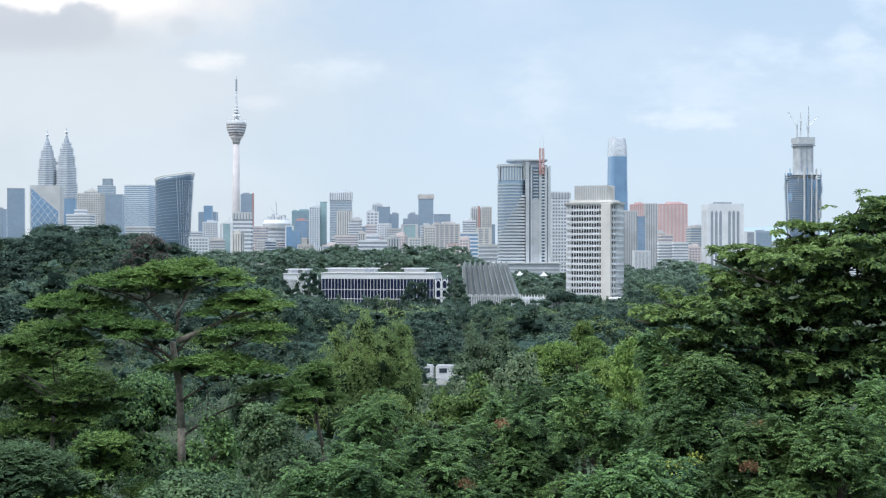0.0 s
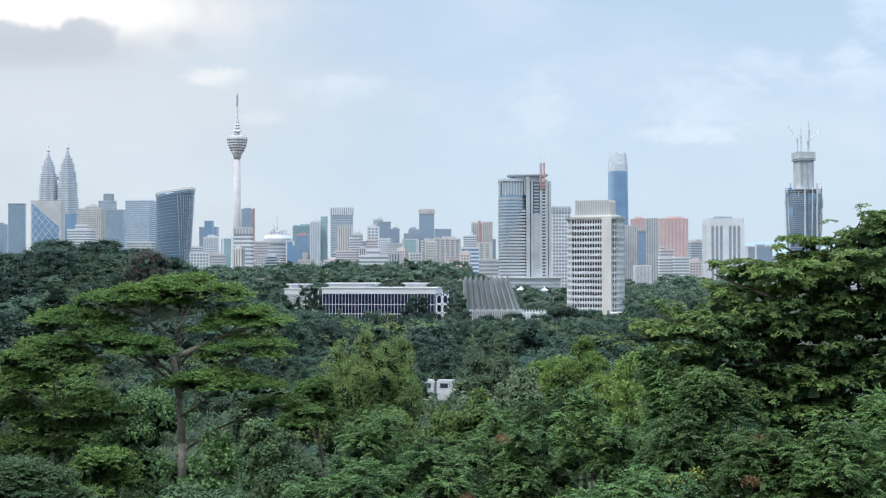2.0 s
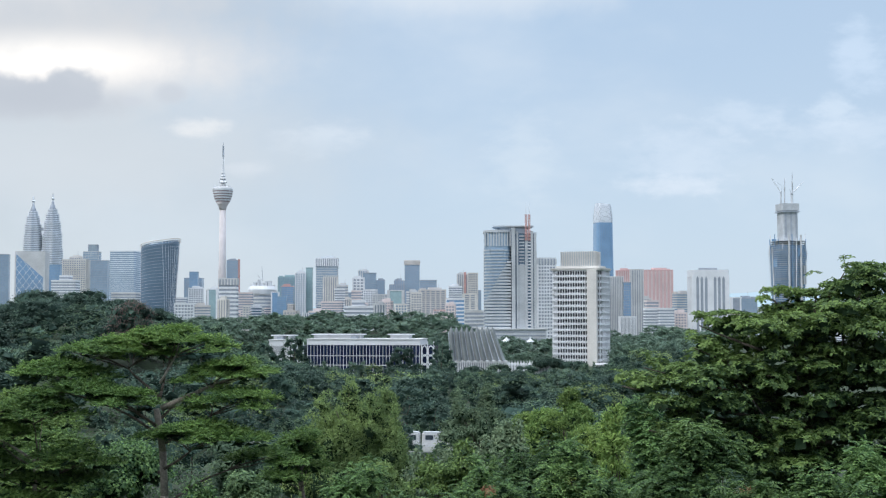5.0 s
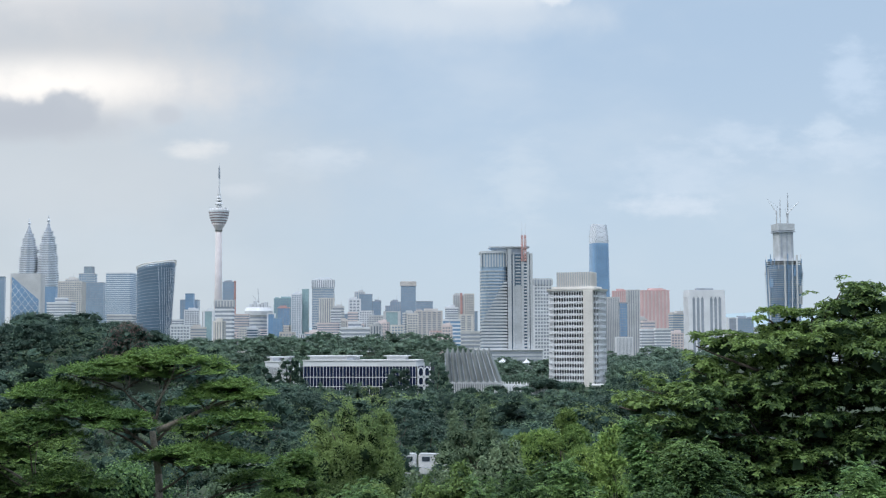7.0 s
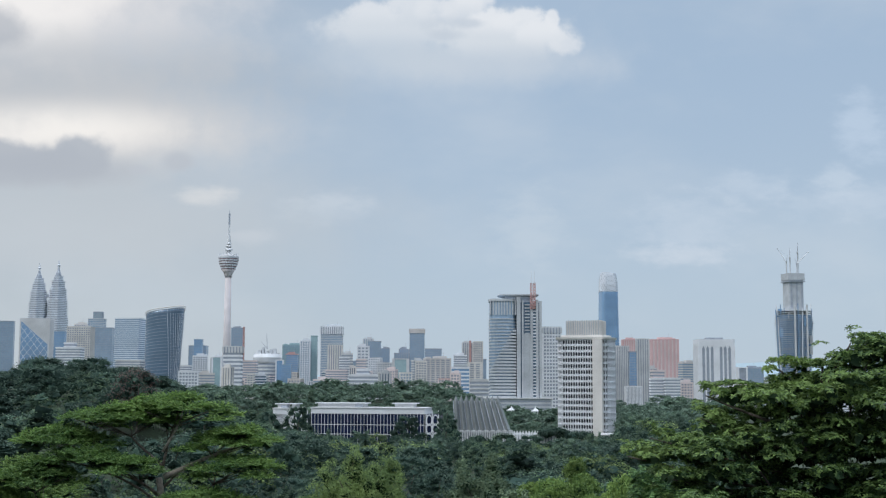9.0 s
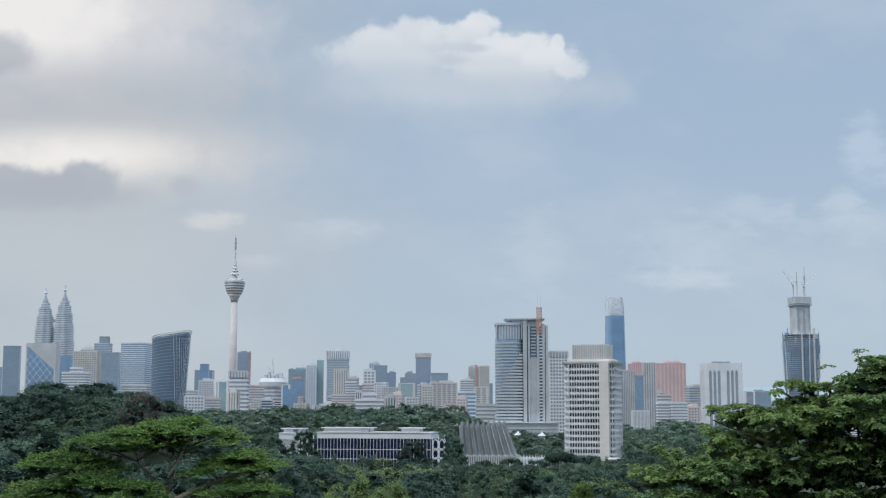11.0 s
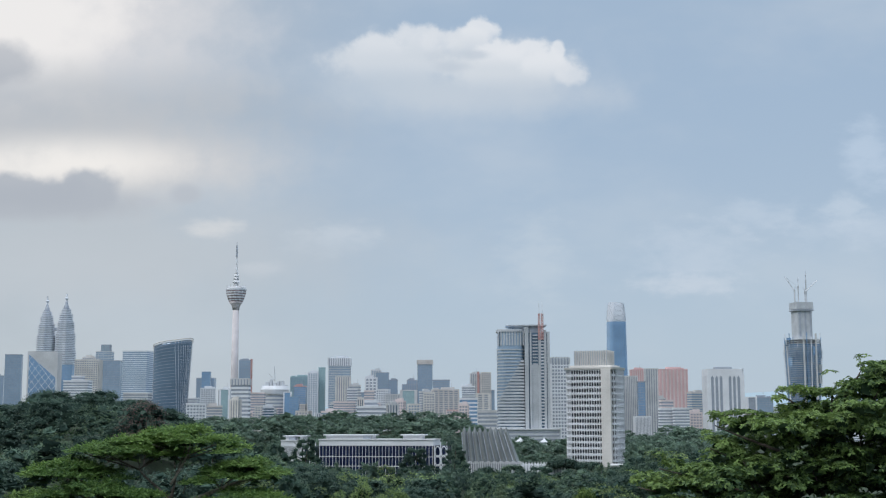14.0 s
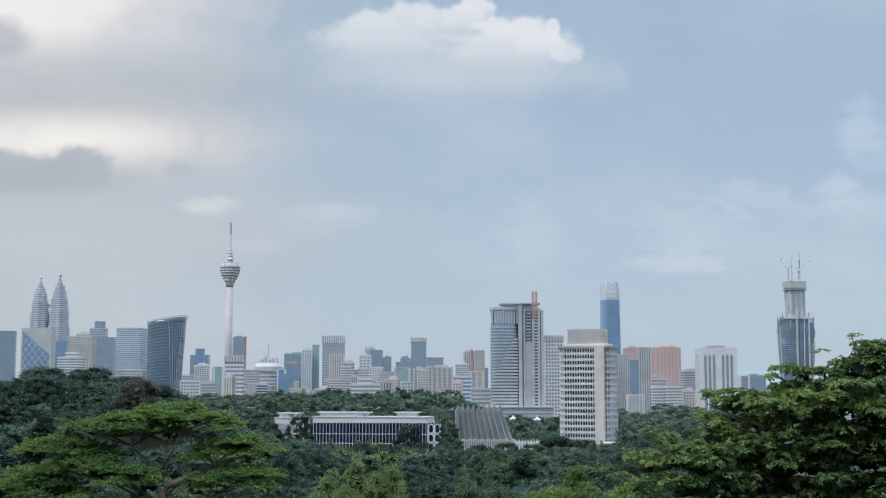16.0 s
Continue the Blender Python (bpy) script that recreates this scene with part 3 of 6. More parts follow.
def diagrid_tower(x, y, w, base, top, turn):
    """A white-framed tower with a sloping blue glass face crossed by a white diamond lattice."""
    h = top - base
    dp = w * 0.8
    t = thing("diagrid_tower", x, y, base, "white tower with blue glass face under diamond lattice", "office tower", "city towers", turn)
    child("core", box_mesh("core", w, dp, h, CONCRETE), t)
    f = -dp / 2 - 0.4
    x0, x1 = -w * 0.45, w * 0.44
    za, zb = h * 0.965, h * 0.72
    vs = [(x0, f, 0), (x1, f, 0), (x1, f, zb), (x0, f, za), (x0, f + 0.6, 0), (x1, f + 0.6, 0), (x1, f + 0.6, zb), (x0, f + 0.6, za)]
    fs = [(0, 1, 2, 3), (7, 6, 5, 4), (0, 4, 5, 1), (1, 5, 6, 2), (2, 6, 7, 3), (3, 7, 4, 0)]
    child("glass_face", mesh_of("glass_face", vs, fs, GLASS_BLUE), t)

    def roof(px):
        return za + (zb - za) * (px - x0) / (x1 - x0)

    cell = (x1 - x0) / 4
    for s in (-1, 1):
        for k in range(-10, 16):
            px, pz = (x0 if s > 0 else x1), k * cell * 1.3
            pts = []
            for m in range(25):
                q = px + s * (x1 - x0) * m / 24
                z = pz + 1.3 * (x1 - x0) * m / 24
                if 0 <= z <= roof(q):
                    pts.append((q, f - 0.3, z))
            if len(pts) > 2:
                vs, fs = [], []
                beam(vs, fs, pts[0], pts[-1], 0.36, 0.36, 4)
                child("lattice_bar", mesh_of("lattice_bar", vs, fs, WHITE), t)
    me = box_mesh("floor_line", x1 - x0, 0.3, 0.5, GLASS_HAZE)
    for i in range(1, int(zb / 4)):
        child("floor_line", me, t, (x0 + x1) / 2, f - 0.1, i * 4)


def needle_tower(x, y, w, base, top):
    """A tall tapering blue glass tower with a pale faceted crown."""
    h = top - base
    t = thing("glass_skyscraper", x, y, base, "slender blue glass skyscraper with pale faceted crown", "skyscraper", "city towers", 10)
    plan = corners(w, w, w * 0.22, 4)
    cut = 0.845
    child("curtain_wall", prism("curtain_wall", plan, [(0, 1.0), (h * 0.45, 1.0), (h * cut, 0.93)], GLASS_BLUE), t)
    vs, fs = [], []
    for j in range(9):
        f = j / 8
        s = 0.93 - 0.20 * f ** 2
        rr = corners(w * s, w * s, w * 0.25 * s, 5)
        rise = h * cut + h * (1 - cut) * f
        vs += [(p, q, rise - (h * 0.014 * f * (p / w + 0.5))) for p, q in rr]
    m = len(rr)
    for j in range(8):
        for i in range(m):
            a, b = j * m + i, j * m + (i + 1) % m
            fs += [(a, b, b + m), (a, b + m, a + m)] if (i + j) % 2 else [(a, b, a + m), (b, b + m, a + m)]
    fs.append(tuple(range(8 * m, 9 * m)))
    child("crown", mesh_of("crown", vs, fs, STEEL), t)
    vs, fs = [], []
    for j in range(8):
        for i in range(0, m, 1):
            a = Vector(vs_pt(w, h, cut, j, i))
            b = Vector(vs_pt(w, h, cut, j + 1, i + (1 if (i + j) % 2 else -1)))
            beam(vs, fs, a, b, 0.28, 0.28, 4)
    child("crown_facets", mesh_of("crown_facets", vs, fs, GLASS_HAZE), t)
    me = box_mesh("mullion", 0.8, 0.8, h * 0.83, GLASS_GREY)
    for i in range(7):
        child("mullion", me, t, -w * 0.36 + w * 0.12 * i, -w * 0.5 + 0.1, 0)
    me = ring_mesh("floor_edge", corners(w + 0.5, w + 0.5, w * 0.22, 4), corners(w - 2, w - 2, w * 0.22, 4), 1.0, GLASS_GREY)
    for i in range(1, 20):
        child("floor_edge", me, t, 0, 0, h * 0.45 * i / 19)


def vs_pt(w, h, cut, j, i):
    f = j / 8
    s = 0.94 - 0.20 * f ** 2
    rr = corners(w * s, w * s, w * 0.25 * s, 5)
    p, q = rr[i % len(rr)]
    return (p, q, h * cut + h * (1 - cut) * f - (h * 0.014 * f * (p / w + 0.5)))


def unfinished_tower(x, y, w, base, top_core, top_floors, top_cranes):
    """A skyscraper being built: bare core above, open floors with safety mesh below, cranes on top."""
    t = thing("unfinished_skyscraper", x, y, base, "unfinished skyscraper with bare concrete core and open floors", "skyscraper", "city towers", 8)
    hf, hc = top_floors - base, top_core - base
    child("core", prism("core", corners(w * 0.47, w * 0.47, 2), [(0, 1), (hc * 0.93, 0.94), (hc, 0.94)], CONCRETE_GREY), t)
    child("formwork", prism("formwork", corners(w * 0.51, w * 0.51, 1.5), [(0, 1), (0.05 * hc, 1.0)], CONCRETE_GREY), t, 0, 0, hc * 0.965)
    child("climbing_deck", ring_mesh("climbing_deck", corners(w * 0.53, w * 0.53, 2), corners(w * 0.42, w * 0.42, 2), 3, STEEL_DARK), t, 0, 0, hc * 0.95)
    for i, px in enumerate((-0.17, 0.02, 0.2)):
        child("core_slot", box_mesh("core_slot", w * 0.05, 0.8, hc * 0.2, STEEL_DARK), t, w * px * 0.85, -w * 0.228, hc * 0.76)
    n = 34
    for i in range(n):
        f = i / (n - 1)
        s = w * (0.86 + 0.14 * f if f < 0.8 else 1.0 - 0.10 * (f - 0.8) / 0.2)
        z = hf * (0.3 + 0.68 * f)
        child("floor_slab", prism("floor_slab", corners(s, s, s * 0.28, 2), [(0, 1), (0.9, 1)], CONCRETE_GREY), t, 0, 0, z)
        if i < n - 3:
            child("glazing", prism("glazing", corners(s * 0.93, s * 0.93, s * 0.28, 2), [(0, 1), (hf * 0.02 - 1.2, 1)], GLASS_BLUE if i % 7 else GLASS_GREY), t, 0, 0, z + 1.3)
    me = box_mesh("column", 3.2, 3.2, hf * 0.74, CONCRETE)
    for px in (-0.18, 0.18):
        child("column", me, t, px * w, -w * 0.50, hf * 0.3)
    for i in range(24):
        a = 2 * math.pi * i / 24 + 0.1
        vs, fs = [], []
        beam(vs, fs, (w * 0.43 * math.cos(a), w * 0.43 * math.sin(a), hf * 0.3), (w * 0.50 * math.cos(a), w * 0.50 * math.sin(a), hf * (0.92 + 0.13 * ((i * 7) % 4) / 3)), 1.3, 1.0, 6)
        child("perimeter_column", mesh_of("perimeter_column", vs, fs, GLASS_BLUE if i % 3 else WHITE), t)
    for i in range(12):
        a = random.uniform(0, 6.28)
        child("safety_mesh", box_mesh("safety_mesh", w * 0.16, w * 0.03, hf * 0.08, GLASS_BLUE if i % 3 else CONCRETE), t, w * 0.50 * math.cos(a), w * 0.50 * math.sin(a), hf * (0.55 + 0.035 * i), math.degrees(a) + 90)
    for px, py, hh, jib, lean in ((-0.20, -0.1, 0.70, -0.26, 0.42), (-0.04, 0.1, 0.95, 0.02, 0.3), (0.10, -0.1, 0.62, 0.36, 0.36), (0.20, 0.15, 1.25, 0.02, 0.22)):
        tower_crane(x + px * w, y + py * w, top_core, (top_cranes - top_core) * hh, jib * w, (top_cranes - top_core) * lean)


def tower_crane(x, y, z, h, jib_x, jib_z):
    t = thing("tower_crane", x, y, z, "luffing tower crane on top of the rising concrete core", "crane", "tower cranes")
    vs, fs = [], []
    beam(vs, fs, (0, 0, -4), (0, 0, h * 0.62), 1.6, 1.6, 4)
    child("crane_mast", mesh_of("crane_mast", vs, fs, CONCRETE_GREY), t)
    vs, fs = [], []
    beam(vs, fs, (0, 0, h * 0.6), (jib_x, 2, h * 0.62 + jib_z), 1.1, 0.6, 4)
    child("jib", mesh_of("jib", vs, fs, WHITE), t)
    child("cab", box_mesh("cab", 3.4, 3.4, 4, CONCRETE_GREY, 0.3), t, 0, 0, h * 0.56)
    vs, fs = [], []
    beam(vs, fs, (0, 0, h * 0.62), (-jib_x * 0.15, 0, h * 0.85), 0.6, 0.3, 4)
    beam(vs, fs, (-jib_x * 0.15, 0, h * 0.85), (jib_x, 2, h * 0.62 + jib_z), 0.15, 0.15, 4)
    child("a_frame", mesh_of("a_frame", vs, fs, STEEL_DARK), t)


def parliament_tower(x, y, base, top, turn):
    """A white office tower wrapped in a honeycomb of precast sun-breakers, with a blank lift shaft and a ribbed roof box."""
    t = thing("honeycomb_tower", x, y, base, "white office tower wrapped in precast honeycomb sun-breakers", "office tower", "", turn)
    W, D = 36.0, 26.0
    h = top - base
    hb = h * 0.835
    n = 16
    step = hb / n
    child("core", prism("core", corners(W - 3.4, D - 3.4, 4.5), [(0, 1), (hb, 1)], GLASS_DARK), t)
    outer, inner = corners(W + 0.6, D + 0.6, 6, 4), corners(W - 3.6, D - 3.6, 4.4, 4)
    slab = ring_mesh("floor_ledge", outer, inner, step * 0.13, WHITE)
    sill = ring_mesh("sunbreaker_band", corners(W - 0.9, D - 0.9, 5.4, 4), corners(W - 2.0, D - 2.0, 4.9, 4), step * 0.22, WHITE)
    # one precast unit: a splayed mullion, narrow in the middle
    a = 0.40
    vs = []
    for z, s in ((0, 1.0), (step * 0.18, 0.75), (step * 0.40, 0.36), (step * 0.62, 0.36), (step * 0.86, 0.9)):
        vs += [(-a * s, -0.95, z), (a * s, -0.95, z), (a * s * 0.9, 0.5, z), (-a * s * 0.9, 0.5, z)]
    fs = [(j * 4 + i, j * 4 + (i + 1) % 4, j * 4 + 4 + (i + 1) % 4, j * 4 + 4 + i) for j in range(4) for i in range(4)] + [(3, 2, 1, 0), (16, 17, 18, 19)]
    unit = mesh_of("mullion", vs, fs, WHITE)
    fin_verts, fin_faces = [], []
    sides = ((0, -1, W, D), (1, 0, D, W), (0, 1, W, D), (-1, 0, D, W))
    for f in range(n):
        child("floor_ledge", slab, t, 0, 0, f * step + step * 0.88)
        child("sunbreaker_band", sill, t, 0, 0, f * step + step * 0.02)
        for nx, ny, length, other in sides:
            k = round((length - 9) / 1.75)
            for i in range(k + 1):
                s = -(length - 9) / 2 + (length - 9) * i / k
                off = other / 2 - 0.6
                px, py = (s, ny * off) if ny else (nx * off, s)
                ang = {(0, -1): 0, (1, 0): 90, (0, 1): 180, (-1, 0): 270}[(nx, ny)]
                if (nx, ny) == (0, -1) and 290 > f * (k + 1) + i:
                    child("mullion", unit, t, px, py, f * step, ang)
                else:
                    c, sn = math.cos(radians(ang)), math.sin(radians(ang))
                    b = len(fin_verts)
                    fin_verts += [(px + c * q[0] - sn * q[1], py + sn * q[0] + c * q[1], q[2] + f * step) for q in vs]
                    fin_faces += [tuple(b + v for v in face) for face in fs]
    # rounded corners carry mullions as well
    for f in range(n):
        for cx, cy, a0 in ((1, -1, -90), (-1, -1, 180), (1, 1, 0), (-1, 1, 90)):
            for q in (22, 45, 68):
                ang = a0 + q
                px = cx * (W / 2 - 5.8) + 5.2 * math.cos(radians(ang))
                py = cy * (D / 2 - 5.8) + 5.2 * math.sin(radians(ang))
                c, sn = math.cos(radians(ang + 90)), math.sin(radians(ang + 90))
                b = len(fin_verts)
                fin_verts += [(px + c * v[0] - sn * v[1], py + sn * v[0] + c * v[1], v[2] + f * step) for v in vs]
                fin_faces += [tuple(b + v for v in face) for face in fs]
    tagged(child("mullions", mesh_of("mullions", fin_verts, fin_faces, WHITE), t), kind="stuff")
    child("lift_shaft", box_mesh("lift_shaft", 6.8, 8.0, hb * 1.0, CREAM, 0.2), t, W / 2 - 6.6, -D / 2 + 2.2, 0)
    child("roof_slab", prism("roof_slab", corners(W + 1.5, D + 1.5, 4, 4), [(0, 1), (1.2, 1.02), (1.5, 1.02)], CREAM), t, 0, 0, hb)
    child("attic", prism("attic", corners(W - 5, D - 5, 2), [(0, 1), (h * 0.02, 1)], CREAM), t, 0, 0, hb + 1.4)
    z = hb + 1.1 + h * 0.015
    room = child("roof_box", box_mesh("roof_box", 24, 17, h - z, CREAM, 0.5), t, -0.5, 0, z)
    rib = box_mesh("rib", 0.55, 0.9, h - z + 0.3, CONCRETE_GREY)
    for i in range(15):
        child("rib", rib, room, -11.3 + 22.6 * i / 14, -8.75, -0.1)
    rib = box_mesh("rib_end", 0.9, 0.55, h - z + 0.3, CREAM)
    for i in range(6):
        child("rib", rib, room, 12.1, -7.5 + 15.0 * i / 5, -0.1)


def folded_roof_hall(x, y, base, w, ridge, turn):
    """A chamber under a steep roof of pointed concrete folds, on a base of white sun-breakers."""
    t = thing("folded_roof_hall", x, y, base, "chamber hall with steep pointed grey folded concrete roof", "hall", "", turn)
    h = ridge - base
    zb = h * 0.28
    n = 9
    fold = w / n
    dp = w * 0.55
    child("hall_wall", box_mesh("hall_wall", w * 0.98, dp, zb, GLASS_HAZE), t, 0, dp * 0.5, 0)
    # one fold: a raised wedge with a pointed top, leaning back
    for i in range(n):
        x0 = -w / 2 + fold * i
        yb, yt = -dp * 0.05, dp * 0.35
        mid = x0 + fold / 2
        tp = lambda p: p * 0.85 - w * 0.10
        zt = h * 0.88
        vs = [(x0, yb, zb), (mid, yb - 4.4, zb), (x0 + fold, yb, zb),
              (tp(x0), yt, zt - h * 0.02), (tp(mid), yt - 3.6, zt), (tp(x0 + fold), yt, zt - h * 0.02),
              (tp(mid), yt + 0.8, h), (x0, yb + 4, zb), (x0 + fold, yb + 4, zb), (tp(x0), yt + 3, zt - h * 0.02), (tp(x0 + fold), yt + 3, zt - h * 0.02)]
        fs = [(0, 1, 4, 3), (1, 2, 5, 4), (3, 4, 6), (4, 5, 6), (0, 3, 9, 7), (2, 8, 10, 5), (7, 9, 10, 8), (3, 6, 9), (5, 10, 6), (6, 10, 9), (0, 7, 8, 2, 1)]
        child("roof_fold", mesh_of("roof_fold", vs, fs, TILE), t)
        vs, fs = [], []
        beam(vs, fs, (x0, yb - 0.2, zb), (tp(x0), yt - 0.2, zt), 0.35, 0.25, 4)
        child("fold_rib", mesh_of("fold_rib", vs, fs, STEEL_DARK), t)
    child("eaves_beam", box_mesh("eaves_beam", w * 1.04, 2.2, 1.6, CONCRETE), t, 0, -dp * 0.05 - 1.4, zb - 1.2)
    me = box_mesh("sunbreaker", 0.7, 1.2, zb + 1.2, WHITE)
    for i in range(27):
        child("sunbreaker", me, t, -w * 0.52 + w * 1.04 * i / 26, -dp * 0.05 - 2.4, -1)
    wing = w * 0.80
    wx = w * 0.52 + wing / 2 + 0.3
    child("wing", box_mesh("wing", wing, 12, zb * 0.72, GLASS_HAZE), t, wx, 4, 0)
    child("wing_roof", box_mesh("wing_roof", wing + 0.6, 13, 0.7, CONCRETE), t, wx, 4, zb * 0.72)
    spike = mesh_of("spiked_sunbreaker", [(-0.9, -0.6, 0), (0.9, -0.6, 0), (0.9, 0.3, 0), (-0.9, 0.3, 0), (-0.55, -0.6, zb * 0.35), (0.55, -0.6, zb * 0.35), (0.55, 0.3, zb * 0.35), (-0.55, 0.3, zb * 0.35),
                                          (-0.9, -0.6, zb * 0.75), (0.9, -0.6, zb * 0.75), (0.9, 0.3, zb * 0.75), (-0.9, 0.3, zb * 0.75), (0, -0.2, zb * 1.05)],
                    [(0, 1, 5, 4), (1, 2, 6, 5), (2, 3, 7, 6), (3, 0, 4, 7), (4, 5, 9, 8), (5, 6, 10, 9), (6, 7, 11, 10), (7, 4, 8, 11), (8, 9, 12), (9, 10, 12), (10, 11, 12), (11, 8, 12)], WHITE)
    for i in range(15):
        child("spiked_sunbreaker", spike, t, wx - wing / 2 + 1 + (wing - 2) * i / 14, -2.6, 0)
    child("wing_base", box_mesh("wing_base", wing, 1.2, zb * 0.2, WHITE), t, wx, -2.6, -0.5)


def annex_block(x, y, base, w, top, turn):
    """A long low block: white roof slab, two storeys of navy glazing behind a white frame."""
    t = thing("annex_block", x, y, base, "long low block with white roof and navy gridded glazing", "office block", "", turn)
    h = top - base
    dp = 26.0
    slab = 3.3
    child("core", box_mesh("core", w - 1.2, dp - 1.2, h - slab, NAVY), t, 0, dp / 2, 0)
    child("roof_slab", box_mesh("roof_slab", w, dp, slab, WHITE, 0.2), t, 0, dp / 2, h - slab)
    child("roof_edge", box_mesh("roof_edge", w + 0.8, dp + 0.8, 0.5, CONCRETE, 0.2), t, 0, dp / 2, h - 0.2)
    post = box_mesh("post", 0.17, 0.6, h - slab + 0.2, WHITE)
    k = 34
    for i in range(k + 1):
        child("post", post, t, -w / 2 + 0.4 + (w - 0.8) * i / k, 0.15, 0)
    rail = box_mesh("transom", w, 0.5, 0.35, WHITE)
    for z in (0.30, 0.62):
        child("transom", rail, t, 0, 0.1, (h - slab) * z)
    pane = box_mesh("pane", (w - 0.8) / k - 0.6, 0.2, (h - slab) * 0.28, NAVY)
    for i in range(k):
        for z in (0.02, 0.345, 0.665):
            child("pane", pane, t, -w / 2 + 0.4 + (w - 0.8) * (i + 0.5) / k, 0.32, (h - slab) * z + 0.2)
    for px, pw, ph in ((-0.26, 0.42, 2.2), (0.30, 0.17, 2.2)):
        room = child("roof_room", box_mesh("roof_room", w * pw, 9, ph, CONCRETE, 0.2), t, w * px, dp * 0.5, h + 0.2)
        child("lid", box_mesh("lid", w * pw + 3, 11, 0.5, WHITE), room, 0, 0, ph)
    child("roof_unit", box_mesh("roof_unit", 4, 4, 1.6, STEEL_DARK, 0.2), t, -w * 0.1, dp * 0.3, h + 0.3)
    # lattice of oval screens at the far end
    vs, fs = [], []
    ex = w / 2 + 1.0
    for c in range(2):
        for r in range(3):
            cz = (h - slab) * (0.2 + 0.3 * r)
            cx = ex + 1.6 + c * 3.6
            ring = [(cx + 1.5 * math.cos(a), 0, cz + 3.0 * math.sin(a)) for a in [2 * math.pi * i / 12 for i in range(12)]]
            for i in range(12):
                beam(vs, fs, ring[i], ring[(i + 1) % 12], 0.28, 0.28, 4)
    for c in range(3):
        beam(vs, fs, (ex + c * 3.6 - 0.2, 0, 0), (ex + c * 3.6 - 0.2, 0, h - slab * 0.3), 0.28, 0.28, 4)
    child("oval_screen", mesh_of("oval_screen", vs, fs, WHITE), t)
    child("end_block", box_mesh("end_block", 7.5, 14, h - slab, NAVY), t, ex + 3.4, 8, 0)


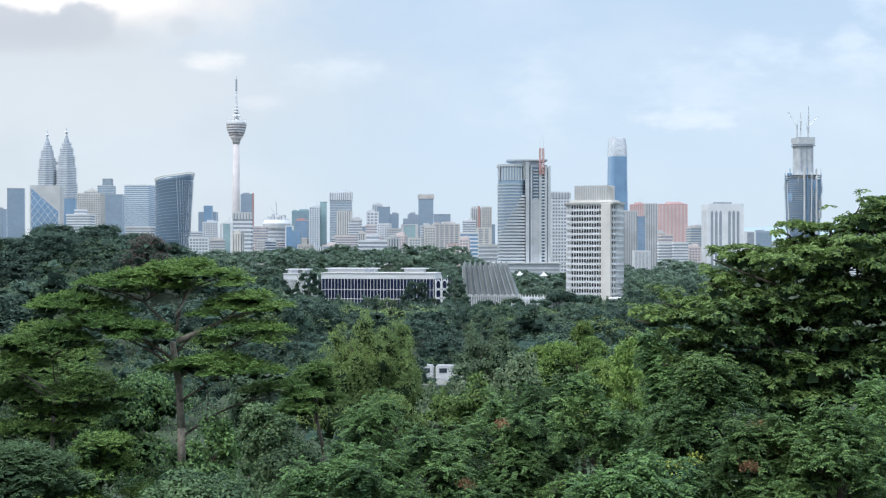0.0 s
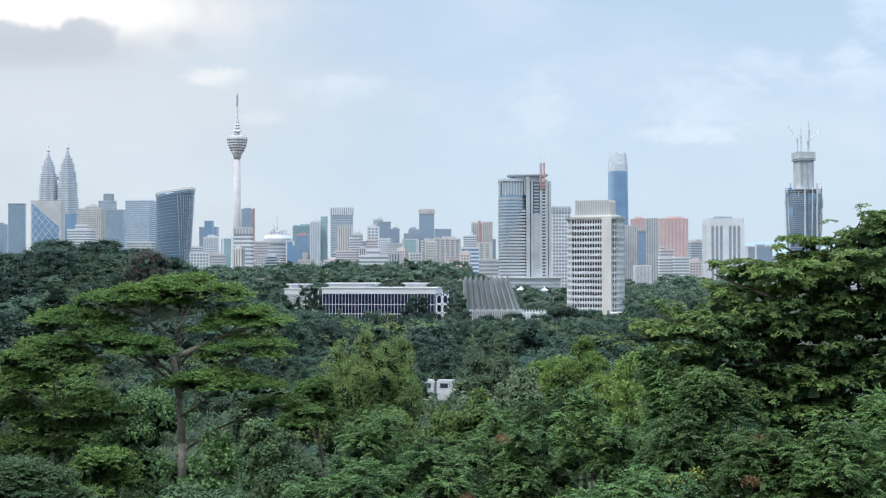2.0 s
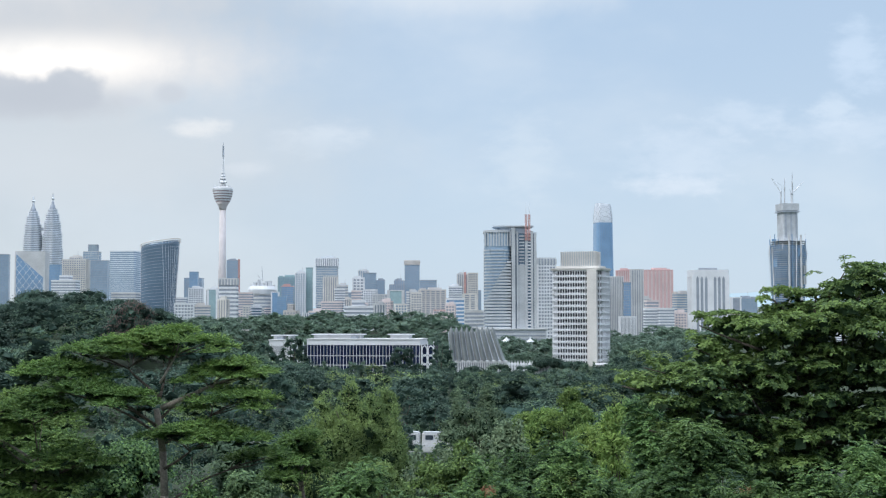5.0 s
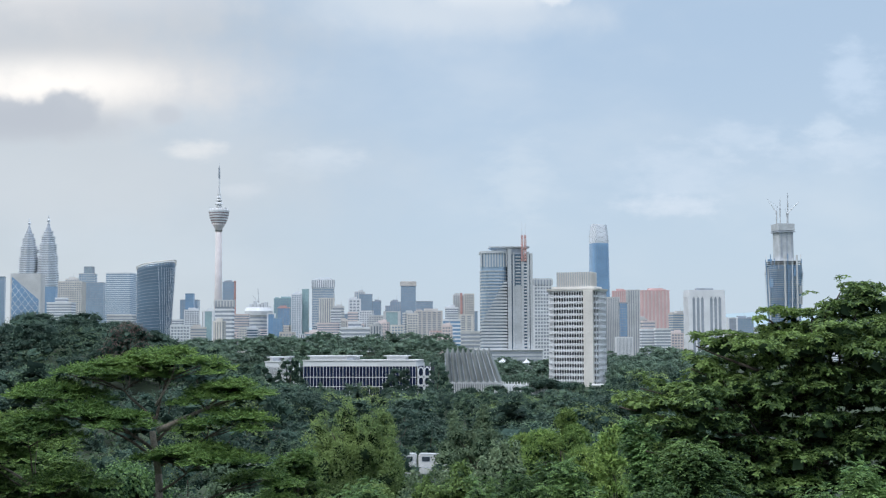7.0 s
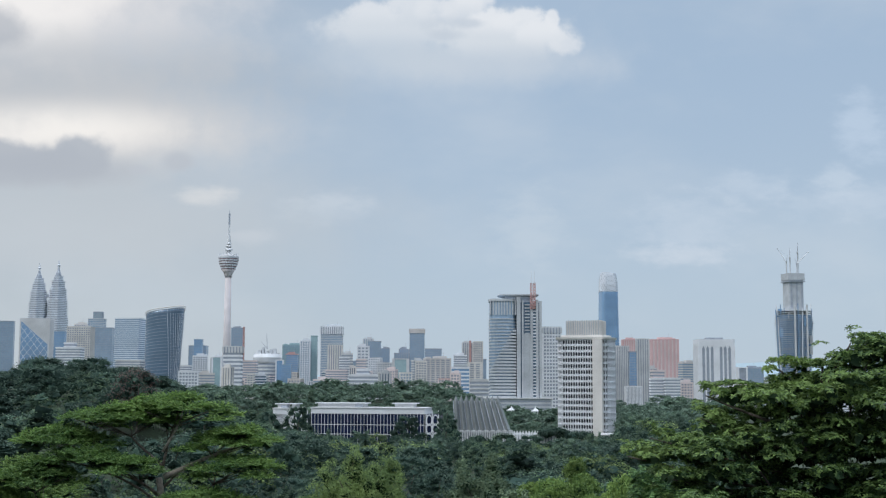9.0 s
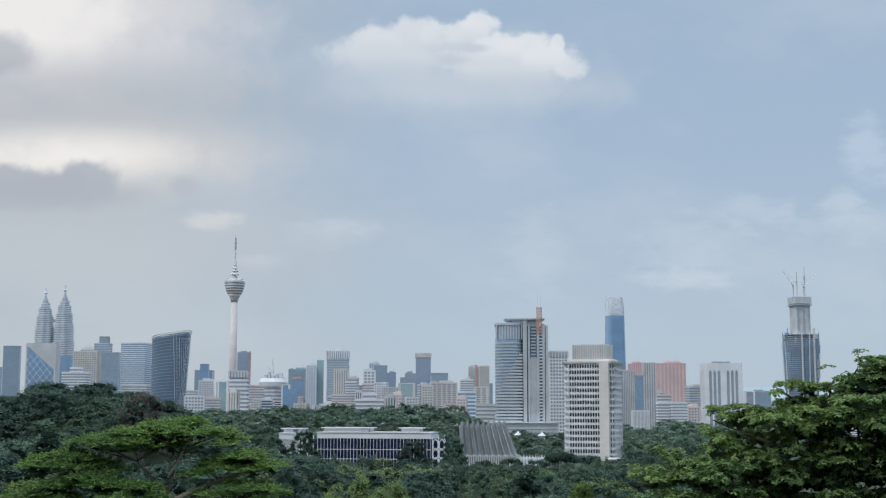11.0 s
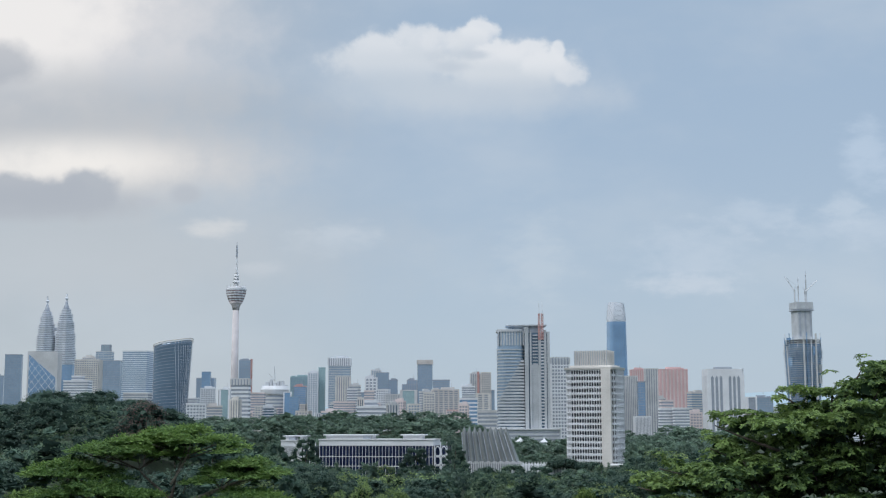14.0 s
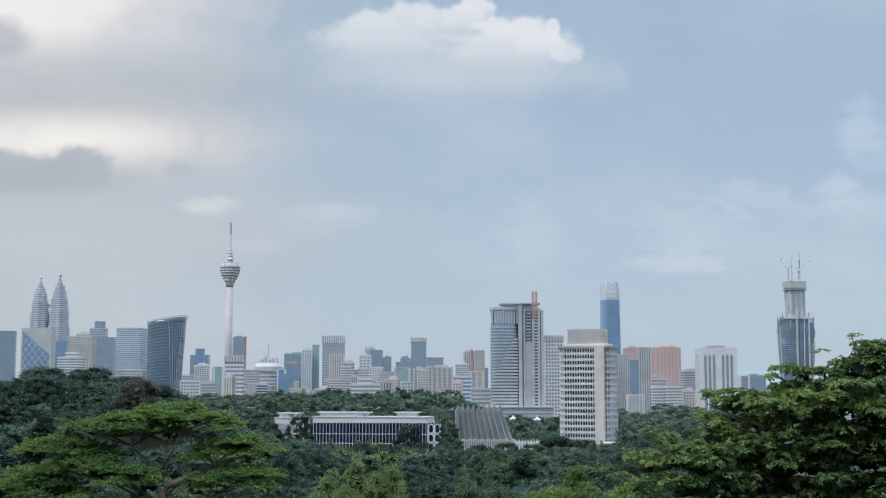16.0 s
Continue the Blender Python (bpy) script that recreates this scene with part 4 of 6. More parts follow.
def slab_tower(x, y, w, base, top):
    """The tall grey office tower: rounded banded bay, stepped concrete fins, a flat winged roof and a red mast."""
    t = thing("winged_roof_tower", x, y, base, "grey banded office tower with flat winged roof and red mast", "office tower", "", 0)
    h = top - base
    bw = w * 0.52
    hb = h * 0.955
    px = -w / 2 + bw / 2
    bay = corners(bw, w * 0.62, bw * 0.3, 5)
    child("bay_core", prism("bay_core", [(a * 0.96, b * 0.96) for a, b in bay], [(0, 1), (hb, 1)], GLASS_GREY), t, px, 0, 0)
    n = 26
    me = ring_mesh("spandrel", bay, [(a * 0.9, b * 0.9) for a, b in bay], hb * 0.83 / n * 0.34, CONCRETE_GREY)
    for i in range(n):
        child("spandrel", me, t, px, 0, hb * 0.83 * i / n)
    fin = box_mesh("upper_fin", 1.5, 1.6, hb * 0.15, CONCRETE_GREY)
    for i in range(10):
        child("upper_fin", fin, t, px - bw * 0.46 + bw * 0.92 * i / 9, -w * 0.31 + 0.8 + 2.5 * abs(i - 4.5) ** 2 / 20, hb * 0.845)
    child("bay_cap", ring_mesh("bay_cap", [(a * 1.02, b * 1.02) for a, b in bay], [(a * 0.9, b * 0.9) for a, b in bay], 2.5, CONCRETE_GREY), t, px, 0, hb * 0.985)
    # glazed slope facing left, wedge of brighter bands
    for i in range(22):
        ww = bw * (0.98 if i < 9 else 0.98 - 0.85 * (i - 8) / 13)
        child("sun_shelf", box_mesh("sun_shelf", ww, 2.4, hb * 0.83 / n * 0.62, CONCRETE_GREY, 0.3), t, px + bw / 2 - ww / 2 - 0.5, -w * 0.31, hb * 0.83 * i / n + 0.2)
    cw = w - bw
    qx = px + bw / 2 + cw / 2
    child("service_core", box_mesh("service_core", cw, w * 0.56, h * 0.93, GLASS_DEEP), t, qx, 0, 0)
    for f, pw, hh in ((0.08, 0.15, 0.985), (0.24, 0.07, 0.95), (0.60, 0.10, 0.97), (0.82, 0.10, 0.955), (0.95, 0.10, 0.94)):
        child("concrete_fin", box_mesh("concrete_fin", cw * pw, w * 0.64, h * hh, CONCRETE_GREY, 0.2), t, px + bw / 2 + cw * f, 0, 0)
    child("blank_wall", box_mesh("blank_wall", cw * 0.30, w * 0.60, h * 0.62, CONCRETE_GREY), t, px + bw / 2 + cw * 0.42, 0, 0)
    for c in (0.42, 0.71):
        led = box_mesh("ledge", cw * 0.20, 2.0, 1.3, CONCRETE_GREY if c < 0.5 else WHITE)
        for i in range(30):
            child("ledge", led, t, px + bw / 2 + cw * c, -w * 0.285, h * 0.93 * i / 30)
    child("winged_roof", prism("winged_roof", corners(w * 0.78, w * 0.5, 2), [(0, 0.82), (1.5, 1.0), (2.6, 1.0)], CONCRETE_GREY), t, w * 0.06, 0, h * 0.985)
    child("roof_neck", box_mesh("roof_neck", w * 0.5, w * 0.4, h * 0.06, STEEL_DARK), t, w * 0.06, 0, h * 0.935)
    for s in (-1, 1):
        vs, fs = [], []
        z = h * 0.93
        mx = w * 0.33 + s * 1.6
        while z < h * 1.17:
            beam(vs, fs, (mx - 0.9, 0, z), (mx + 0.9, 0, z + 3), 0.3, 0.3, 4)
            beam(vs, fs, (mx + 0.9, 0, z), (mx - 0.9, 0, z + 3), 0.3, 0.3, 4)
            z += 3
        for q in (-0.9, 0.9):
            beam(vs, fs, (mx + q, 0, h * 0.93), (mx + q, 0, z), 0.35, 0.3, 4)
        child("red_mast", mesh_of("red_mast", vs, fs, RED), t, 0, -w * 0.33, -h * 0.07)
        vs, fs = [], []
        beam(vs, fs, (mx, -w * 0.33, z - h * 0.07), (mx, -w * 0.33, z + 5), 0.25, 0.1, 5)
        child("aerial", mesh_of("aerial", vs, fs, WHITE), t)
    child("podium", box_mesh("podium", w * 1.25, w * 0.9, 36, CONCRETE_GREY, 0.5), t, w * 0.05, 0, -36.5)
    for i in range(5):
        child("podium_window", box_mesh("podium_window", w * 1.2, 0.4, 1.2, GLASS_HAZE), t, w * 0.05, -w * 0.45 - 0.1, -18 + 3.6 * i)
    child("podium_roof", box_mesh("podium_roof", w * 1.3, w * 0.95, 0.8, CONCRETE), t, w * 0.05, 0, -0.5)


def arched_tower(x, y, w, base, top, turn):
    """A white tower of tall arched window slots between broad piers."""
    t = thing("arched_tower", x, y, base, "white office tower with tall dark arched window slots", "office tower", "city towers", turn)
    h = top - base
    dp = w * 0.7
    child("core", box_mesh("core", w - 1.6, dp - 1.6, h - 1, GLASS_HAZE), t)
    child("top_band", ring_mesh("top_band", corners(w, dp, 2.5, 2), corners(w - 2, dp - 2, 2, 2), h * 0.08, WHITE), t, 0, 0, h * 0.92)
    slot = w * 0.075
    edges = [-w / 2]
    for g in (-0.35, -0.235, -0.12, 0.12, 0.235, 0.35):
        edges += [g * w - slot / 2, g * w + slot / 2]
    edges.append(w / 2)
    for i in range(0, len(edges), 2):
        a, b = edges[i], edges[i + 1]
        child("pier", box_mesh("pier", b - a, 1.8, h * 0.925, WHITE, 0.2), t, (a + b) / 2, -dp / 2 + 0.7, 0)
    # pointed arch heads
    head = mesh_of("arch_head", [(-slot / 2, -0.5, 0), (0, -0.5, slot * 0.9), (-slot / 2, -0.5, slot * 0.95), (slot / 2, -0.5, slot * 0.95), (slot / 2, -0.5, 0),
                                 (-slot / 2, 0.5, 0), (0, 0.5, slot * 0.9), (-slot / 2, 0.5, slot * 0.95), (slot / 2, 0.5, slot * 0.95), (slot / 2, 0.5, 0)],
                   [(0, 1, 2), (1, 4, 3), (1, 3, 2), (5, 7, 6), (6, 8, 9), (6, 7, 8), (0, 5, 6, 1), (1, 6, 9, 4)], WHITE)
    for g in (-0.35, -0.235, -0.12, 0.12, 0.235, 0.35):
        child("arch_head", head, t, g * w, -dp / 2 + 0.4, h * 0.925 - slot)
    for s in (-1, 1):
        for i in range(6):
            child("side_pier", box_mesh("side_pier", 1.6, dp * 0.1, h * 0.925, WHITE), t, s * (w / 2 - 0.7), -dp / 2 + dp * 0.1 + dp * 0.16 * i, 0)
    child("roof_room", box_mesh("roof_room", w * 0.45, dp * 0.4, 3, STEEL_DARK, 0.3), t, 0, 0, h)


def drum_building(x, y, w, base, top):
    """A broad round white building topped by a ring of plant and cranes."""
    t = thing("drum_building", x, y, base, "broad round white tower with cluttered crown ring", "office tower", "city towers")
    h = top - base
    r = w / 2
    child("core", prism("core", circle(r * 0.96, 28), [(0, 1), (h * 0.80, 1)], GLASS_HAZE), t)
    n = 14
    me = ring_mesh("spandrel", circle(r, 28), circle(r * 0.93, 28), h * 0.8 / n * 0.5, CONCRETE)
    for i in range(n):
        child("spandrel", me, t, 0, 0, h * 0.8 * (i + 0.4) / n)
    child("crown_drum", prism("crown_drum", circle(r * 1.05, 28), [(0, 1), (h * 0.07, 1.05), (h * 0.13, 0.9)], WHITE), t, 0, 0, h * 0.79)
    for i in range(7):
        a = i / 6 - 0.5
        child("crown_room", box_mesh("crown_room", r * (0.16 + 0.08 * (i % 2)), r * 0.5, h * (0.10 - 0.2 * a * a) * (0.7 + 0.3 * (i % 3)), CONCRETE_GREY), t, a * r * 1.7, 0, h * 0.90)
    vs, fs = [], []
    beam(vs, fs, (0, 0, h), (-2, 0, h * 1.24), 0.6, 0.4, 4)
    beam(vs, fs, (0, 0, h), (-r * 0.5, 0, h * 1.12), 0.5, 0.3, 4)
    child("derrick", mesh_of("derrick", vs, fs, STEEL_DARK), t)

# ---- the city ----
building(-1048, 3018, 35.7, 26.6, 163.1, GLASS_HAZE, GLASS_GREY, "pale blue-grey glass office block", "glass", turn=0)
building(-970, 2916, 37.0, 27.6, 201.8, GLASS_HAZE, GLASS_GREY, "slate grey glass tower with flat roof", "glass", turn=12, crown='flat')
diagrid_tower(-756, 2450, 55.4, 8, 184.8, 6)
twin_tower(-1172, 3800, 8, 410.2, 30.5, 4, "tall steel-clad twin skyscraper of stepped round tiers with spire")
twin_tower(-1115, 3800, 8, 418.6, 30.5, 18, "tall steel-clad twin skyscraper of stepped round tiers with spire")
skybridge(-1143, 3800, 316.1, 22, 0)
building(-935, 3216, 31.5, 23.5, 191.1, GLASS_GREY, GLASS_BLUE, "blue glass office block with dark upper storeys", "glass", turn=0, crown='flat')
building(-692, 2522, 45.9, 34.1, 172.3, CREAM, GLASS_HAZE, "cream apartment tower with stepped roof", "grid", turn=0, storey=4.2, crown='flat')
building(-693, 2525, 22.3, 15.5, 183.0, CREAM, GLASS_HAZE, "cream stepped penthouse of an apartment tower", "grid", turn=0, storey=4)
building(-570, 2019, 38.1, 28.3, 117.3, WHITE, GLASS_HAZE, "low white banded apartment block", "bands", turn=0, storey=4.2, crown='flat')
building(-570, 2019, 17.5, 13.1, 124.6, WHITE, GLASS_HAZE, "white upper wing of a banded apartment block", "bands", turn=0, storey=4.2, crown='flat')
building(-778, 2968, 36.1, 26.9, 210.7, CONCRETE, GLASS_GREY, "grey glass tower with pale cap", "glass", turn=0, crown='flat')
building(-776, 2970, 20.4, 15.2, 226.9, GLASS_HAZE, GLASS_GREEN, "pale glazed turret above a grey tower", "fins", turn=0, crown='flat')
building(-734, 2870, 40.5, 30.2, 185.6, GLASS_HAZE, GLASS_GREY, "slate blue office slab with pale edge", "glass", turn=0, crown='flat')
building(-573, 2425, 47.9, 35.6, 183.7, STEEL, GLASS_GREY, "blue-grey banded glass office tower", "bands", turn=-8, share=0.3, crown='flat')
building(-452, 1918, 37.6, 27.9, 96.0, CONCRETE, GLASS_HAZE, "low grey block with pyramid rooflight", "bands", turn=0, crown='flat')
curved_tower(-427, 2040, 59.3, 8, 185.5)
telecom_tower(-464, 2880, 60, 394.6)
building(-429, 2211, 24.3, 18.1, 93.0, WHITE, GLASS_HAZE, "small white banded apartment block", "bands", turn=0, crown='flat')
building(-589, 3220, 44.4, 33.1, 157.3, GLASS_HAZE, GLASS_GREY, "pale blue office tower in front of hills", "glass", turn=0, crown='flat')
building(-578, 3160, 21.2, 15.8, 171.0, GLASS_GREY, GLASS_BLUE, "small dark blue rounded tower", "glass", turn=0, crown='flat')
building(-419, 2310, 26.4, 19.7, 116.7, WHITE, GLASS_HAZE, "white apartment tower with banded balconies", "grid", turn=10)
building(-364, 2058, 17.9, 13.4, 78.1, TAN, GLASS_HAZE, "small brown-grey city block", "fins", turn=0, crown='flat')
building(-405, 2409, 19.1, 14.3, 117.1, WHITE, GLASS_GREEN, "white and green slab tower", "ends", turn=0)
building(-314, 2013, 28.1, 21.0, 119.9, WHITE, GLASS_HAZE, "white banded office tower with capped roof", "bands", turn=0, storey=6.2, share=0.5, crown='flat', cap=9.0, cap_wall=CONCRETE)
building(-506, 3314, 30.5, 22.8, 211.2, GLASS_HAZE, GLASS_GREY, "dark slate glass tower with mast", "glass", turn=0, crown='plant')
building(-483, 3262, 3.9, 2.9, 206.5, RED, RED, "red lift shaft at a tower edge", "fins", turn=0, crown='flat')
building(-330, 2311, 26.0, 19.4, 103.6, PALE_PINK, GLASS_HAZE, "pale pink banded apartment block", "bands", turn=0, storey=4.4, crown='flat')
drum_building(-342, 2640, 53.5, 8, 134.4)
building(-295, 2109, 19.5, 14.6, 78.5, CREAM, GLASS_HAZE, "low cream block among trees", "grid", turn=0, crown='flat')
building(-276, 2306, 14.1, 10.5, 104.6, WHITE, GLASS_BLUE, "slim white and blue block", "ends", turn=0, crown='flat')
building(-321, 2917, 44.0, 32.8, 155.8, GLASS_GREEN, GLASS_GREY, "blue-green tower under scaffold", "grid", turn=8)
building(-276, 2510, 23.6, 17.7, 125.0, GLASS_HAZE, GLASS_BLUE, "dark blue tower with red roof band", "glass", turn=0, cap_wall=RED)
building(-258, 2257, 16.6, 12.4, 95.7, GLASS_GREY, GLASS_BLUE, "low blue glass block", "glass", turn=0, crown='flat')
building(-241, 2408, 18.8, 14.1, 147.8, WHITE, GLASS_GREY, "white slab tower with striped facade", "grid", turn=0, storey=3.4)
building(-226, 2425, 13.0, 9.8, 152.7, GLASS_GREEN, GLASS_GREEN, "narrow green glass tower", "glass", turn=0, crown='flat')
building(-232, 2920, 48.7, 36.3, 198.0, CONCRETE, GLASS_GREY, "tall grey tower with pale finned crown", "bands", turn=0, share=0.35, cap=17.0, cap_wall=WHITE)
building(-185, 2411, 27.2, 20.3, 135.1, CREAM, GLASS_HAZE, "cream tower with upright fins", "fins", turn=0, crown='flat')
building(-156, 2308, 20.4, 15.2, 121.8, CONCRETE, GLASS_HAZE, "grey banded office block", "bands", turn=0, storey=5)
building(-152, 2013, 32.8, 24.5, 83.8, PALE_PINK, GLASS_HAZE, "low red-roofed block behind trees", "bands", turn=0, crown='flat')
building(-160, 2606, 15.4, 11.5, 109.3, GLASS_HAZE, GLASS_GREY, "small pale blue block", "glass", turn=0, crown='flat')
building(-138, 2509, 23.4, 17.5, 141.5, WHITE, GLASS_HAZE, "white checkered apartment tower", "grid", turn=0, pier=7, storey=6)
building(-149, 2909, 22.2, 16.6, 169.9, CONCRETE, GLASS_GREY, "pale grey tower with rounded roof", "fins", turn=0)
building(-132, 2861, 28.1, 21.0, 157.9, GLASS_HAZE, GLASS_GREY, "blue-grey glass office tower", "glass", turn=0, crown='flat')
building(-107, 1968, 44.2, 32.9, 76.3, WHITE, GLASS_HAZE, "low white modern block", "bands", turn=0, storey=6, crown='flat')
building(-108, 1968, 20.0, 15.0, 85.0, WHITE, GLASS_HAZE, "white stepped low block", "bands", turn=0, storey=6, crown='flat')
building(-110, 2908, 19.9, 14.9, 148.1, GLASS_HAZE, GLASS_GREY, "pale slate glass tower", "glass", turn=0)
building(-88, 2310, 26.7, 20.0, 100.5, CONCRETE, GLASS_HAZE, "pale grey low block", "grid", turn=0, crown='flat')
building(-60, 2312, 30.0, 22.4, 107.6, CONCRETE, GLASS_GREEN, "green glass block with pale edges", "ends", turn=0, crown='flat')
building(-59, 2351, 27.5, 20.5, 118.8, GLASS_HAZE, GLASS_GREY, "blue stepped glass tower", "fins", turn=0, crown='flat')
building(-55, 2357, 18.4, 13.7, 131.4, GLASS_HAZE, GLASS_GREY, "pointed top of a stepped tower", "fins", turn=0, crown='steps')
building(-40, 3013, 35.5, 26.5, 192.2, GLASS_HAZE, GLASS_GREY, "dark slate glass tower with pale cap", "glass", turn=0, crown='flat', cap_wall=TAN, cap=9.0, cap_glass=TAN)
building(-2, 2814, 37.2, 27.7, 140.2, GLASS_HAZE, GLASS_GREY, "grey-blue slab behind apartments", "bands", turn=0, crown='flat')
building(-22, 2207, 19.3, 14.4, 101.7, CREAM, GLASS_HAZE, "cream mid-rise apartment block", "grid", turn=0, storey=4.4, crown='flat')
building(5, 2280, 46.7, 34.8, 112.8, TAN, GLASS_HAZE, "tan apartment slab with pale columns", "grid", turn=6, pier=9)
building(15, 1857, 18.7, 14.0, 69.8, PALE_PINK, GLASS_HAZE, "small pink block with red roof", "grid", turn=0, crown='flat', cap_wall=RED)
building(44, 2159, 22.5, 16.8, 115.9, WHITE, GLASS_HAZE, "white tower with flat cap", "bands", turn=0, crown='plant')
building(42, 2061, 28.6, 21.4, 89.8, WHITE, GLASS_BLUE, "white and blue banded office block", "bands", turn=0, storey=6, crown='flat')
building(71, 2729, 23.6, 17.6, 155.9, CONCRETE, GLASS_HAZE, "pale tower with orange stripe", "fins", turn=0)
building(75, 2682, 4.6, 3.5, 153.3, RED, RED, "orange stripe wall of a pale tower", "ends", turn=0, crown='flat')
building(92, 2708, 21.0, 15.7, 152.8, CREAM, GLASS_HAZE, "cream tall apartment tower", "grid", turn=0, crown='flat')
building(73, 2310, 24.9, 18.6, 101.5, CREAM, GLASS_HAZE, "plain cream slab block", "grid", turn=0, pier=12, crown='flat')
building(61, 1711, 27.9, 20.8, 68.2, CONCRETE, GLASS_HAZE, "low grey podium block", "bands", turn=0, storey=5, crown='flat')
building(113, 2904, 10.0, 7.5, 120.0, GLASS_HAZE, GLASS_GREY, "slim blue glass tower", "glass", turn=0, crown='flat')
slab_tower(83, 1325, 53.3, 48.0, 152.8)
building(136, 1489, 21.0, 15.6, 127.8, WHITE, GLASS_HAZE, "white office tower with flat capped roof", "grid", turn=0, crown='flat', cap=6.0, cap_wall=CONCRETE_GREY, storey=3.9, pier=3.4)
needle_tower(625, 4600, 64.8, 8, 469.6)
building(285, 1960, 22.8, 17.0, 121.0, CONCRETE, GLASS_HAZE, "pale grey slab tower with narrow fins", "fins", turn=0, crown='flat', pier=3)
building(294, 1905, 11.4, 8.5, 111.1, GLASS_HAZE, GLASS_BLUE, "blue glass bay between pale slabs", "glass", turn=0, crown='flat')
building(319, 1969, 19.6, 14.6, 132.5, CONCRETE, GLASS_HAZE, "pale tower with upright fins", "fins", turn=0, crown='flat', pier=4)
building(264, 1709, 21.2, 15.8, 60.0, WHITE, GLASS_HAZE, "low white box-shaped block", "fins", turn=0, crown='flat', pier=2)
building(366, 2412, 27.0, 20.2, 152.0, PINK, PALE_PINK, "salmon pink apartment tower", "fins", turn=0, storey=3.6)
building(414, 2323, 50.4, 37.4, 149.2, PINK, PALE_PINK, "broad salmon pink apartment tower", "fins", turn=0, crown='plant', pier=7, share=0.5)
building(296, 1709, 19.6, 14.6, 70.5, WHITE, GLASS_HAZE, "low white office block", "bands", turn=0, crown='flat')
building(312, 1689, 19.9, 14.9, 71.1, WHITE, GLASS_HAZE, "low white banded block", "bands", turn=0, crown='flat')
building(338, 1728, 16.9, 12.6, 70.6, PALE_PINK, GLASS_HAZE, "low pale pink block", "grid", turn=0, crown='plant')
arched_tower(418, 1920, 55.2, 8, 130.3, 0)
building(480, 2007, 15.4, 11.5, 90.0, WHITE, GLASS_HAZE, "slim plain white block", "ends", turn=0, crown='flat')
building(441, 1813, 27.8, 20.7, 64.8, PALE_PINK, GLASS_HAZE, "low pink and white block", "bands", turn=0, crown='flat')
building(575, 2315, 31.0, 23.1, 98.5, GLASS_HAZE, GLASS_GREY, "slate blue office block", "glass", turn=0, crown='plant')
building(630, 2413, 27.6, 20.6, 78.0, WHITE, GLASS_HAZE, "low white block half hidden by leaves", "grid", turn=0, crown='flat')
unfinished_tower(842, 3000, 81.9, 8, 320.4, 241.1, 397.0)
building(818, 2524, 47.0, 34.9, 89.7, WHITE, GLASS_HAZE, "low white domed hall far beyond leaves", "bands", turn=0, crown='flat')
building(832, 2723, 45.9, 34.1, 75.5, GLASS_HAZE, GLASS_GREY, "low pale slate block", "glass", turn=0, crown='flat')

# low-rise and mid-rise blocks between the towers
blocks = random.Random(21)
for i in range(46):
    u = -0.20 + 0.25 * (i + blocks.random()) / 46 if i < 40 else 0.155 + 0.05 * (i - 40 + blocks.random()) / 6
    d = blocks.uniform(1750, 2900)
    w = blocks.uniform(13, 27)
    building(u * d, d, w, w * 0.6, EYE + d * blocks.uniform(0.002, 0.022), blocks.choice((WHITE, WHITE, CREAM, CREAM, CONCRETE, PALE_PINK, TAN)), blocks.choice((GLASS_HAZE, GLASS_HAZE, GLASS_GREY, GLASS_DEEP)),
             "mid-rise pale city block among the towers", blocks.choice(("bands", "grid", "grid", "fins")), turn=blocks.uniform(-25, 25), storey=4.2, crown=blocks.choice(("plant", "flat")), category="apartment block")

parliament_tower(105.7, 892, 26.4, 105.2, -22)
folded_roof_hall(31.8, 840, 22.6, 36.3, 54.1, 0)
annex_block(-38.1, 742, 27.2, 66.6, 47.3, -9)

# ---- trees ----
RNG = np.random.default_rng(11)


def unit(v):
    return v / np.maximum(np.linalg.norm(v, axis=1, keepdims=True), 1e-6)


def leaf_mesh(name, C, A, N, length, width, mat):
    """One folded, pointed leaf for every row: centre C, direction A, upper side N."""
    A = unit(A)
    B = unit(np.cross(N, A))
    up = np.cross(A, B)
    L, W = length[:, None], width[:, None]
    v = np.empty((len(C), 4, 3))
    v[:, 0] = C - A * L * 0.5
    v[:, 1] = C + B * W * 0.5 + up * W * 0.18 + A * L * 0.05
    v[:, 2] = C + A * L * 0.5 - up * L * 0.12
    v[:, 3] = C - B * W * 0.5 + up * W * 0.18 + A * L * 0.05
    n = len(C)
    me = bpy.data.meshes.new(name)
    me.vertices.add(4 * n)
    me.vertices.foreach_set("co", v.reshape(-1).astype(np.float32))
    me.loops.add(4 * n)
    me.loops.foreach_set("vertex_index", np.arange(4 * n, dtype=np.int32))
    me.polygons.add(n)
    me.polygons.foreach_set("loop_start", np.arange(0, 4 * n, 4, dtype=np.int32))
    me.update(calc_edges=True)
    me.materials.append(mat)
    return me


def shell_points(blobs, count, low=-0.35, inner=0.72):
    """Points scattered through the outer skin of a set of ellipsoids (cx, cy, cz, rx, ry, rz), and the outward directions."""
    b = np.array(blobs, float)
    area = b[:, 3] * b[:, 4] + 0.6 * b[:, 5] * (b[:, 3] + b[:, 4])
    pick = RNG.choice(len(b), count, p=area / area.sum())
    d = unit(RNG.normal(size=(count, 3)))
    d[:, 2] = np.where(d[:, 2] < low, -d[:, 2], d[:, 2])
    r = RNG.uniform(inner, 1.04, (count, 1))
    return b[pick, :3] + d * b[pick, 3:6] * r, unit(d / b[pick, 3:6])


